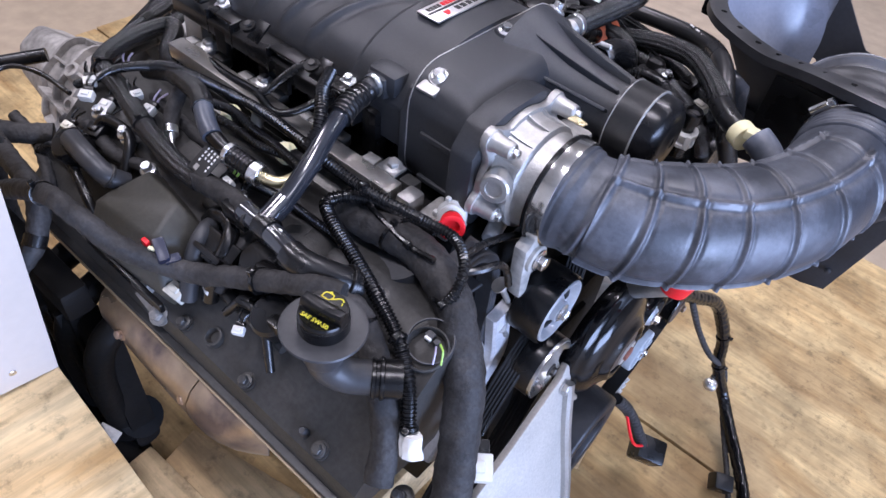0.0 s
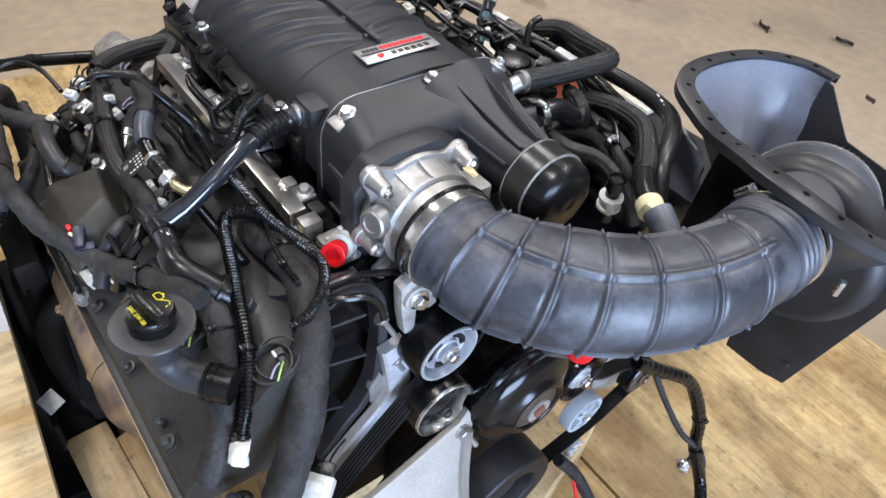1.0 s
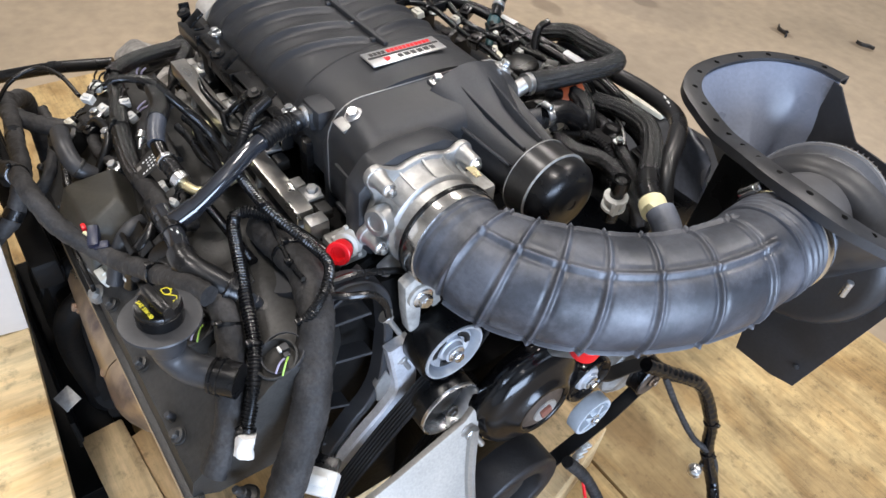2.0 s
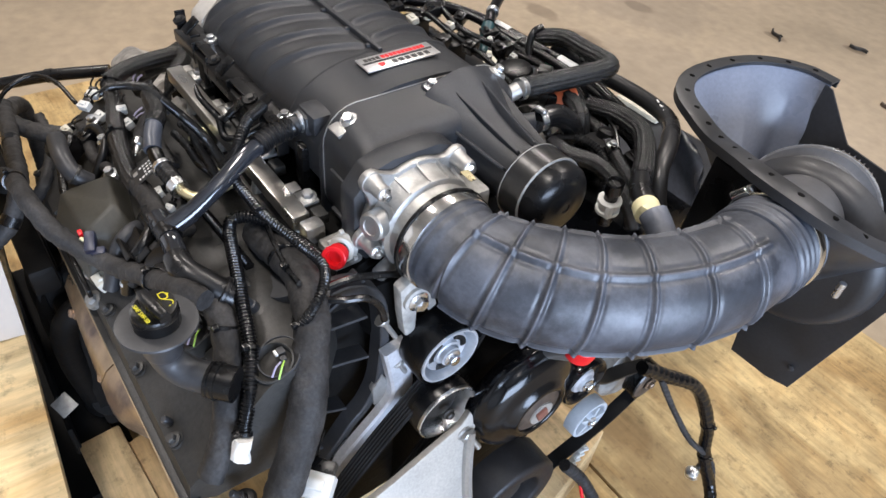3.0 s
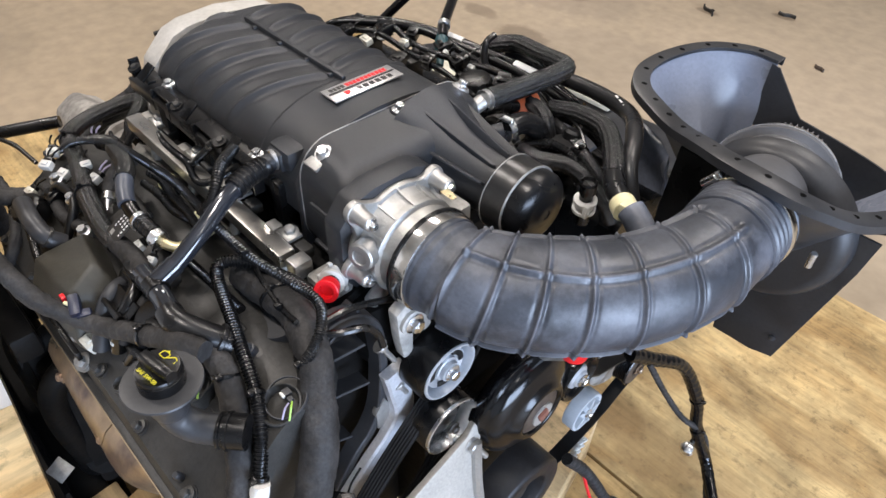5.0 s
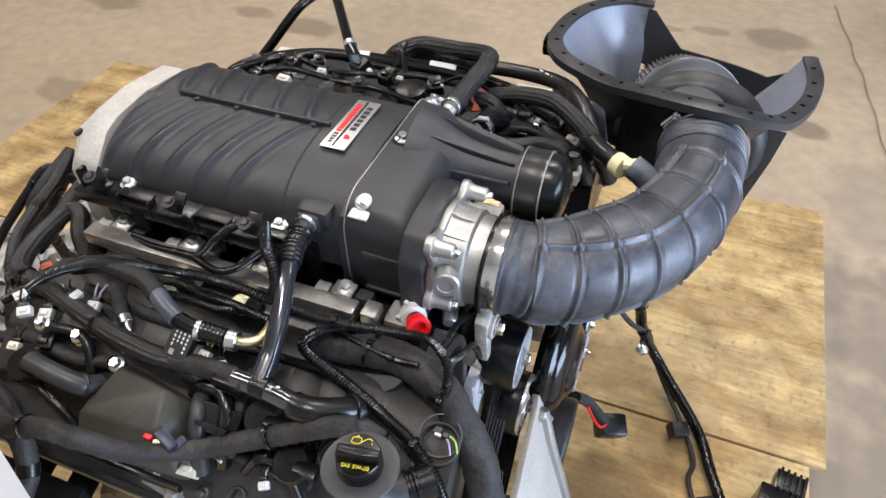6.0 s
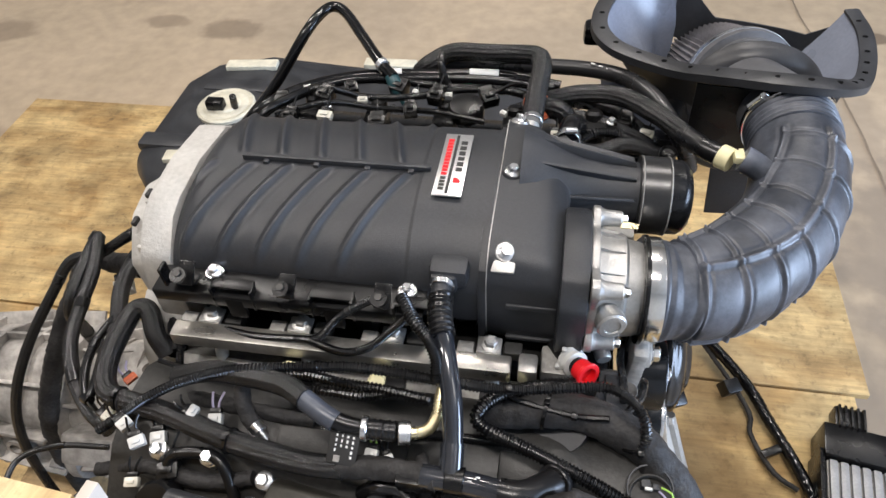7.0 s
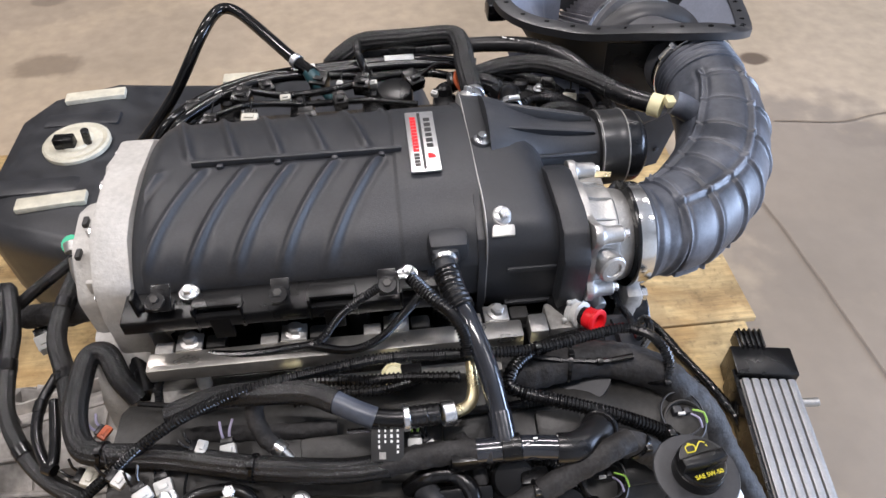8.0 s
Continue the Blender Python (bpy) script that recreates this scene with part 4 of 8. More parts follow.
# ---------------------------------------------------------------- drive snout pulley
sp = thing("snout_pulley", "glossy black ribbed drive pulley on the supercharger snout", "pulley", (0.28, SN.y, SN.z - 0.043))
part("rim", bm_lathe((0.2575, SN.y, SN.z), (1, 0, 0), [(0, 0.036), (0.001, 0.0450), (0.004, 0.0455), (0.020, 0.0450), (0.028, 0.0450), (0.031, 0.0455), (0.034, 0.0450)], 56), mat("dark_bright_steel", (0.06, 0.06, 0.06), 0.30, 0.7, grain=0.08, scale=200, stain=0.15, stain_scale=20), sp, "dull dark rim")
for rx in (0.2600, 0.2900):
    part("bright_edge", bm_lathe((rx, SN.y, SN.z), (1, 0, 0), [(0, 0.0448), (0.0006, 0.0460), (0.0014, 0.0460), (0.0020, 0.0448)], 64), DIRTYALU, sp, "worn bright edge")
part("cap", bm_lathe((0.2910, SN.y, SN.z), (1, 0, 0), [(0, 0.0436), (0.014, 0.0430), (0.0185, 0.0405), (0.024, 0.034), (0.0265, 0.026), (0.0262, 0.018), (0.0285, 0.014), (0.0285, 0.006), (0.0275, 0.005)], 64), BLACKENAMEL, sp, "glossy black domed cap")

# ---------------------------------------------------------------- air box
airbox = thing("air_box", "open black plastic air box tray with a rolled rim", "air box", (0.40, 0.55, -0.40))
# the rim dips along its flank, arches over the filter neck and curls up at its end
RIM = [(0.340, 0.692, 0.000), (0.297, 0.691, 0.000), (0.252, 0.661, -0.002), (0.225, 0.615, -0.008), (0.218, 0.560, -0.014), (0.240, 0.518, -0.018), (0.285, 0.492, -0.021), (0.330, 0.464, -0.016), (0.375, 0.432, 0.000), (0.420, 0.404, 0.014),
       (0.470, 0.396, 0.016), (0.515, 0.412, 0.003), (0.553, 0.465, -0.025), (0.585, 0.550, -0.042), (0.594, 0.615, -0.040), (0.584, 0.662, -0.032)]


def wall_bm(line, heights, inset, thick, lift, bow=2.0):
    """A thin curved wall that hangs from a line; heights: how far it goes down; inset: how far its foot moves in."""
    path = curve_points(line, 0.006)
    n = len(path)
    cen = V(0.40, 0.55, 0)
    bm = bmesh.new()
    rows = []
    for i, p in enumerate(path):
        f = i / (n - 1)
        d = (path[min(i + 1, n - 1)] - path[max(i - 1, 0)]).normalized()
        o = V(d.y, -d.x, 0).normalized()
        if o.dot(V(p.x, p.y, 0) - cen) < 0:
            o = -o
        zt = lift(f)
        row = []
        for k in range(7):
            g = k / 6
            row.append(bm.verts.new(p - o * inset * min(1, 0.1 + f / 0.16) * g ** bow + V(0, 0, zt - heights * g)))
        for k in range(7):
            g = (6 - k) / 6
            row.append(bm.verts.new(p - o * (inset * min(1, 0.1 + f / 0.16) * g ** bow + thick) + V(0, 0, zt - heights * g)))
        rows.append(row)
    for a, b in zip(rows, rows[1:]):
        for k in range(14):
            bm.faces.new((a[k], a[(k + 1) % 14], b[(k + 1) % 14], b[k]))
    bm.faces.new(rows[0])
    bm.faces.new(rows[-1][::-1])
    bmesh.ops.recalc_face_normals(bm, faces=bm.faces[:])
    return bm


tray = part("tray_wall", wall_bm(RIM, 0.145, 0.112, 0.003, lambda f: -0.0055, 1.12), SHEENWALL, airbox, "curved black inner wall, bluish daylight sheen put into its colour")
part("outer_wall", wall_bm([(0.40 + (x - 0.40) * 1.022, 0.57 + (y - 0.57) * 1.022, z) for x, y, z in RIM], 0.160, 0.105, 0.003, lambda f: -0.006, 1.0), RIMPLASTIC, airbox, "dull black outside of the tray")
rim_path = curve_points(RIM, 0.0045)
nr = len(rim_path)
rim_path = [p - V(0, 0, 0.004) for p in rim_path]


def flange_bm(path, w0, w1, t):
    bm = bmesh.new()
    n = len(path)
    cen = V(0.40, 0.55, 0)
    rows = []
    for i, p in enumerate(path):
        d = (path[min(i + 1, n - 1)] - path[max(i - 1, 0)]).normalized()
        o = V(d.y, -d.x, 0).normalized()
        if o.dot(V(p.x, p.y, 0) - cen) < 0:
            o = -o
        sec = [(-w0, 0), (w1 * 0.7, 0), (w1, -t * 0.5), (w1, -t * 3.2), (w1 - t, -t * 3.2), (w1 - t, -t), (-w0, -t)]
        rows.append([bm.verts.new(p + o * a + V(0, 0, b + 0.004)) for a, b in sec])
    m = 7
    for a, b in zip(rows, rows[1:]):
        for k in range(m):
            bm.faces.new((a[k], a[(k + 1) % m], b[(k + 1) % m], b[k]))
    bm.faces.new(rows[0])
    bm.faces.new(rows[-1][::-1])
    bmesh.ops.recalc_face_normals(bm, faces=bm.faces[:])
    return bm


rim = part("rim", flange_bm(rim_path, 0.004, 0.020, 0.0042), RIMPLASTIC, airbox, "flat rolled rim with staple holes")
hole = mesh_of(bm_lathe((0, 0, 0), (0, 0, 1), [(0, 0.0030), (0.0004, 0.0030)], 10), "rim_hole", mat("dark_hole", (0.002, 0.002, 0.002), 0.9, spec=0.1))
for i in range(6, nr - 4, 8):
    p = rim_path[i]
    extra(hole, "rim_hole", rim, Matrix.Translation(p + (p - V(0.40, 0.55, p.z)).normalized() * 0.006 + V(0, 0, 0.0041)) @ Matrix.Diagonal((1.4, 1, 1, 1)))
part("tray_floor", bm_plate([(0.285, 0.560), (0.33, 0.515), (0.41, 0.500), (0.49, 0.520), (0.530, 0.590), (0.535, 0.680), (0.44, 0.684), (0.335, 0.680), (0.290, 0.640)], (0, 0, -0.165), (1, 0, 0), (0, 1, 0), 0.004, 0.001), RIMPLASTIC, airbox)
# the low back wall, the splash panel below and the round pocket that the filter neck passes
part("rear_wall", wall_bm([(0.334, 0.688, 0), (0.400, 0.686, 0), (0.470, 0.686, 0), (0.530, 0.680, 0), (0.578, 0.664, 0)], 0.095, 0.008, 0.003, lambda f: -0.006 - 0.050 * min(1.0, max(0.0, (f - 0.05) / 0.22)) - 0.034 * f + 0.030 * max(0.0, (f - 0.85) / 0.15)), RIMPLASTIC, airbox, "low dark rear wall")
part("splash_panel", bm_plate([(0.441, -0.3844), (0.503, -0.3823), (0.537, -0.3721), (0.5766, -0.1618), (0.583, -0.105), (0.44, -0.105), (0.425, -0.25)], (0, 0.553, 0), (1, 0, 0), (0, -0.02, 1), 0.004, 0.001), RIMPLASTIC, airbox, "black panel hanging below the tray")
part("panel_rivet", bm_lathe((0.526, 0.5525, -0.334), (0, -1, 0), [(0, 0.005), (0.001, 0.005), (0.002, 0.003)], 14), RIMPLASTIC, airbox)
part("pocket", bm_lathe((0.445, 0.552, -0.145), (0, -1, 0), [(0, 0.118), (0.010, 0.117), (0.022, 0.112), (0.030, 0.104), (0.032, 0.096)], 56), RIMPLASTIC, airbox, "round black pocket behind the hose")
part("side_skirt", bm_plate([(0, 0), (0.12, 0.02), (0.12, 0.12), (0, 0.12)], (0.345, 0.43, -0.15), (0.9, -0.1, 0), (0, 0.1, 1), 0.004, 0.001), BLACKPLASTIC, airbox)
part("stud", bm_cyl((0.531, 0.484, -0.135), (0.531, 0.484, -0.112), 0.0045, 12), STEEL, airbox, "short zinc stud")
for bx, by in ((0.205, 0.60),):
    part("mount_lug", bm_box((bx, by - 0.02, -0.040), (0.034, 0.035, 0.030), 0.008), BLACKPLASTIC, airbox)
# duct panel: its blue-grey base colour stands for sky reflected in dark plastic
solid("duct_panel", loft([[(0.222 + 0.0165 * k + o, 0.528 - 0.0090 * k - 0.006 * math.sin(k * 1.1) + e, z + 0.004 * math.sin(k * 0.9)) for o, e, z in ((-0.008, 0.014, -0.080), (-0.003, 0.004, -0.086), (0.0, -0.002, -0.098), (0.004, 0.004, -0.120), (0.010, 0.002, -0.160), (0.018, -0.010, -0.210), (0.018, 0.000, -0.210), (0.010, 0.008, -0.160), (0.004, 0.010, -0.120), (0.0, 0.006, -0.100), (-0.003, 0.012, -0.090))] for k in range(7)]), mat("sky_sheen_plastic", (0.20, 0.225, 0.285), 0.26, grain=0.1, scale=150, stain=0.2, stain_scale=12, rough_var=0.1), "smooth plastic duct panel under the air box, bluish sky reflection in its colour", "panel", angle=60)

# ---------------------------------------------------------------- air filter in the tray
filt = thing("air_filter", "round pleated cone air filter with a ringed rubber base", "air filter", (0.46, 0.53, -0.13))
FA = V(-0.20, 0.95, -0.34).normalized()
FO = V(0.462, 0.408, -0.054)
part("base", bm_lathe(FO, FA, [(0, 0.051), (0.020, 0.052), (0.100, 0.0535), (0.120, 0.056), (0.131, 0.0635), (0.137, 0.0715), (0.1385, 0.0750), (0.1425, 0.0755), (0.1440, 0.0790), (0.1450, 0.0850), (0.1500, 0.0870), (0.1700, 0.0870), (0.1730, 0.0835)], 64), FILTERRUBBER, filt, "ringed black rubber base")
part("ring", bm_lathe(FO + FA * 0.1540, FA, [(0, 0.0866), (0.0005, 0.0880), (0.0085, 0.0880), (0.0090, 0.0866)], 64), STEEL, filt, "thin steel band")
pl = bmesh.new()
pa = FA
pu = (V(0, 0, 1) - pa.z * pa).normalized()
pw = pa.cross(pu)
prev = None
for along, rr in ((0.170, 0.081), (0.24, 0.076), (0.31, 0.070)):
    ring = [pl.verts.new(FO + pa * along + (pu * math.cos(math.pi * k / 60) + pw * math.sin(math.pi * k / 60)) * (rr + (0.0024 if k % 2 else -0.0044))) for k in range(120)]
    if prev:
        for k in range(120):
            pl.faces.new((prev[k], prev[(k + 1) % 120], ring[(k + 1) % 120], ring[k]))
    prev = ring
pl.faces.new(prev)
part("pleats", pl, PLEATS, filt, "grey pleated filter media", 10)

# ---------------------------------------------------------------- valve cover of the near bank
cover = thing("valve_cover", "black composite valve cover with bolts and coil wells", "valve cover", (0.02, -0.14, -0.25))


def cover_section(x, bulge):
    pts = [(-0.020, -0.200), (-0.028, -0.130), (-0.045, -0.116), (-0.090, -0.112 + bulge), (-0.135, -0.126 + bulge), (-0.175, -0.160 + bulge * 0.6), (-0.208, -0.196), (-0.226, -0.210), (-0.230, -0.232), (-0.205, -0.250), (-0.08, -0.255)]
    return [(x, y, z) for y, z in pts]


secs = []
for i in range(61):
    x = -0.275 + 0.572 * i / 60
    b = 0.006 * (0.5 + 0.5 * math.cos((x - 0.19) / 0.1045 * 2 * math.pi)) ** 2
    tuck = max(0.0, (x - 0.225) / 0.07)
    secs.append([(p[0], p[1] - 0.062 * tuck * max(0.0, 1 + (p[1] + 0.02) / 0.12), p[2]) for p in cover_section(x, b)])
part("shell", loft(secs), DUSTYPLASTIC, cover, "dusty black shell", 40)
part("edge_flange", bm_box((0.012, -0.2285, -0.238), (0.578, 0.018, 0.009), 0.003), DUSTYPLASTIC, cover)
part("gasket", bm_box((0.012, -0.2295, -0.2445), (0.576, 0.018, 0.003), 0.0008), mat("tan_gasket", (0.34, 0.25, 0.15), 0.6, grain=0.15, scale=80, stain=0.2, stain_scale=12), cover, "thin tan gasket edge")
for bx in (-0.255, -0.16, -0.06, 0.04, 0.14, 0.245):
    part("edge_bolt", bm_join(bm_lathe((bx, -0.214, -0.212), (0, -0.5, 1), [(0, 0.010), (0.012, 0.009)], 16), bm_bolt((bx, -0.2205, -0.2), (0, -0.5, 1), 0.0052, 0.008)), DARKSTEEL, cover)
for bx, by, bz in ((-0.215, -0.135, -0.112), (-0.157, -0.137, -0.108), (-0.095, -0.150, -0.115), (0.03, -0.165, -0.135)):
    part("stud_bolt", bm_join(bm_lathe((bx, by, bz - 0.02), (0, -0.3, 1), [(0, 0.0085), (0.012, 0.0085), (0.013, 0.006), (0.018, 0.006)], 14), bm_bolt((bx, by - 0.004, bz - 0.002), (0, -0.3, 1), 0.0062, 0.009)), STEEL, cover, "bright flanged bolt")
# coil wells at the front
for wx, wy, wz in ((0.276, -0.112, -0.106), (0.186, -0.160, -0.120)):
    well = part("coil_well", bm_lathe((wx, wy, wz - 0.028), (0.05, -0.35, 1), [(0, 0.020), (0.020, 0.0215), (0.026, 0.0215), (0.027, 0.020), (0.024, 0.0185), (0.006, 0.017)], 32), DUSTYPLASTIC, cover)
    part("well_ring", bm_lathe((wx, wy - 0.0004, wz - 0.0022), (0.05, -0.35, 1), [(0, 0.0222), (0.0024, 0.0218), (0.0024, 0.0206), (0, 0.0204)], 40, True), RIMPLASTIC, well, "dull black sealing ring")
    part("connector", bm_join(bm_box((wx - 0.004, wy + 0.003, wz - 0.003), (0.009, 0.008, 0.010), 0.002), bm_box((wx + 0.005, wy + 0.001, wz - 0.002), (0.006, 0.006, 0.007), 0.0015)), RIMPLASTIC, well, "grey-black plug")
    part("terminal", bm_box((wx - 0.002, wy - 0.003, wz + 0.0025), (0.007, 0.003, 0.003), 0.0008), WHITEPLASTIC, well, "pale terminal")
    part("wire", bm_tube([(wx + 0.010, wy, wz + 0.002), (wx + 0.018, wy - 0.006, wz + 0.006), (wx + 0.022, wy - 0.012, wz - 0.004)], 0.0010, 6), WIRE_G, well)
    part("wire", bm_tube([(wx + 0.008, wy - 0.003, wz), (wx + 0.013, wy - 0.010, wz + 0.003), (wx + 0.016, wy - 0.016, wz - 0.005)], 0.0010, 6), WIRE_R, well)

# bosses, ridges and pads moulded on the shell
for rx0, ry0, rx1, ry1, zz in ((-0.02, -0.135, 0.14, -0.150, -0.122), (-0.02, -0.175, 0.16, -0.185, -0.158), (0.20, -0.175, 0.285, -0.165, -0.168), (-0.26, -0.15, -0.13, -0.155, -0.142), (0.245, -0.215, 0.29, -0.195, -0.208)):
    part("ridge", bm_tube([(rx0, ry0, zz - 0.004), ((rx0 + rx1) / 2, (ry0 + ry1) / 2 - 0.004, zz), (rx1, ry1, zz - 0.004)], 0.0065, 12, 0.012), DUSTYPLASTIC, cover)
for bx, by, bz in ((0.08, -0.205, -0.198), (0.288, -0.155, -0.165), (-0.13, -0.20, -0.196)):
    part("boss", bm_lathe((bx, by, bz - 0.010), (0, -0.5, 1), [(0, 0.012), (0.014, 0.0105), (0.018, 0.010), (0.0185, 0.008), (0.012, 0.0055)], 20), DUSTYPLASTIC, cover)
for px, py, pz, sx2, sy2 in ((0.235, -0.150, -0.138, 0.050, 0.030), (0.155, -0.110, -0.120, 0.045, 0.040), (-0.06, -0.110, -0.115, 0.07, 0.03), (0.07, -0.10, -0.118, 0.06, 0.03)):
    part("pad", bm_box((px, py, pz), (sx2, sy2, 0.016), 0.005, Euler((radians(22), 0, 0)).to_matrix()), DUSTYPLASTIC, cover)
# coil cover block towards the rear of the bank
cblk = thing("coil_cover", "smooth dusty black plastic cover on the valve cover", "cover", (-0.04, -0.20, -0.18))
hull = bmesh.new()
for p in ((-0.100, -0.214, -0.124), (0.002, -0.213, -0.112), (-0.010, -0.172, -0.095), (-0.084, -0.158, -0.108), (-0.112, -0.234, -0.180), (0.024, -0.226, -0.170), (0.022, -0.160, -0.128), (-0.09, -0.140, -0.135), (-0.112, -0.225, -0.195), (0.024, -0.215, -0.195)):
    hull.verts.new(p)
bmesh.ops.convex_hull(hull, input=hull.verts[:])
bmesh.ops.dissolve_limit(hull, angle_limit=radians(6), verts=hull.verts[:], edges=hull.edges[:])
bmesh.ops.bevel(hull, geom=hull.edges[:], offset=0.004, segments=3, affect="EDGES", profile=0.5)
part("body", hull, COVERPLASTIC, cblk, "smooth faceted body")
part("side_lip", bm_box((-0.045, -0.231, -0.182), (0.140, 0.006, 0.012), 0.002), BLACKPLASTIC, cblk)
part("latch", bm_box((-0.100, -0.190, -0.135), (0.010, 0.024, 0.016), 0.002, Euler((radians(36), 0, 0)).to_matrix()), BLACKPLASTIC, cblk)
part("socket", bm_join(bm_box((0.014, -0.211, -0.120), (0.026, 0.012, 0.014), 0.003, Euler((0, radians(20), radians(-20))).to_matrix()), bm_box((0.024, -0.207, -0.129), (0.010, 0.016, 0.016), 0.003, Euler((0, radians(20), radians(-20))).to_matrix())), mat("navy_plastic", (0.008, 0.012, 0.032), 0.38, grain=0.1, scale=120, stain=0.2, stain_scale=25), cblk, "dark navy plug socket")
part("lock", bm_box((-0.0030, -0.2160, -0.1170), (0.009, 0.005, 0.008), 0.0015), RED, cblk, "small red lock")
part("lock_tab", bm_box((0.008, -0.2165, -0.1165), (0.008, 0.004, 0.003), 0.001, Euler((0, 0, 0.4)).to_matrix()), CREAM, cblk, "yellow lock tab")
solid("control_module", bm_join(bm_box((0.052, -0.172, -0.118), (0.055, 0.030, 0.016), 0.003, Euler((radians(36), 0, 0)).to_matrix()), bm_box((0.052, -0.182, -0.116), (0.040, 0.006, 0.016), 0.002, Euler((radians(36), 0, 0)).to_matrix())), BLACKPLASTIC, "small square black electrical module with a raised frame", "module")

# ---------------------------------------------------------------- oil filler
oil = thing("oil_filler", "black plastic oil filler neck with yellow-marked twist cap", "oil filler", (0.235, -0.19, -0.15))
OA = V(0.0, 0.05, 1).normalized()
OC = V(0.2379, -0.2011, -0.0379)
ox = V(0.985, 0.17, 0)
ox = (ox - ox.dot(OA) * OA).normalized()
oy = OA.cross(ox)
part("neck", bm_join(bm_lathe(OC - OA * 0.046, OA, [(0, 0.0170), (0.006, 0.0195), (0.042, 0.0205), (0.044, 0.023)], 32),
     bm_sweep(curve_points([OC - OA * 0.030, OC - OA * 0.045, OC - OA * 0.060 + V(0.004, 0.004, 0), OC - OA * 0.071 + V(0.016, 0.014, 0), OC - OA * 0.074 + V(0.030, 0.027, 0), OC - OA * 0.076 + V(0.046, 0.042, 0)], 0.004), 0.0168, 26)), RIMPLASTIC, oil)
part("neck_ring", bm_lathe(OC - OA * 0.0755 + V(0.033, 0.030, 0), (0.74, 0.67, -0.02), [(0, 0.0168), (0.001, 0.0195), (0.004, 0.0195), (0.005, 0.0182), (0.008, 0.0182), (0.009, 0.0205), (0.012, 0.0205), (0.013, 0.0190), (0.030, 0.0190)], 32), BLACKPLASTIC, oil)
part("splash_flange", bm_lathe(OC - OA * 0.004, OA, [(0, 0.0225), (0.0005, 0.037), (0.0028, 0.0392), (0.0045, 0.0384), (0.0052, 0.034), (0.0045, 0.022)], 56), RIMPLASTIC, oil, "wide dusty flange")
cap = part("cap", bm_lathe(OC, OA, [(0, 0.0228), (0.013, 0.0226), (0.0138, 0.0216), (0.0148, 0.0224), (0.0175, 0.0222), (0.0190, 0.0210), (0.0180, 0.018), (0.0160, 0.011)], 56), BLACKPLASTIC, oil, "twist cap with a hollowed top")
def half_disc(r, b0, n=18):
    """The part of a disc beyond the chord b = b0."""
    a0 = math.asin(b0 / r)
    return [(r * math.cos(a0 + (math.pi - 2 * a0) * k / n), r * math.sin(a0 + (math.pi - 2 * a0) * k / n)) for k in range(n + 1)]
part("raised_half", bm_plate(half_disc(0.0212, 0.004), OC + OA * 0.014, ox, oy, 0.0095, 0.0016), BLACKPLASTIC, cap)
part("grip", loft([[OC + OA * h + ox * a + oy * b for a, b in ((-w, -0.0058 + s), (-w * 0.5, -0.0072 + s), (0, -0.0078 + s), (w * 0.5, -0.0072 + s), (w, -0.0058 + s), (w, 0.0055 - s), (0, 0.0062 - s), (-w, 0.0055 - s))] for h, w, s in ((0.014, 0.0218, 0), (0.0255, 0.0214, 0.0006), (0.0282, 0.0204, 0.0018), (0.0290, 0.019, 0.0030))]), BLACKPLASTIC, cap)
MT = Matrix(((ox.x, oy.x, OA.x, 0), (ox.y, oy.y, OA.y, 0), (ox.z, oy.z, OA.z, 0), (0, 0, 0, 1)))
part("grade_print", text_bm("SAE 5W-50", 0.0058, Matrix.Translation(OC + OA * 0.0194 - oy * 0.0128) @ MT, 0.0004), YELLOW, cap, "yellow oil grade lettering")
part("oil_can_print", bm_join(*[bm_tube([OC + OA * 0.0237 + ox * (a + 0.001) + oy * (b - 0.0005) for a, b in line], 0.0006, 5, 0.002) for line in
     (((-0.011, 0.010), (-0.003, 0.010), (-0.002, 0.016), (-0.010, 0.016), (-0.011, 0.010)), ((-0.002, 0.011), (0.005, 0.017), (0.009, 0.015)), ((-0.008, 0.016), (-0.006, 0.0185), (-0.004, 0.016)), ((0.009, 0.013), (0.0095, 0.011)))]), YELLOW, cap, "yellow oil can outline")

# the filler is a size smaller than drawn, about the middle of its flange
oil.location, oil.scale = OC - 0.88 * (OC - Vector(oil.location)), (0.88, 0.88, 0.88)

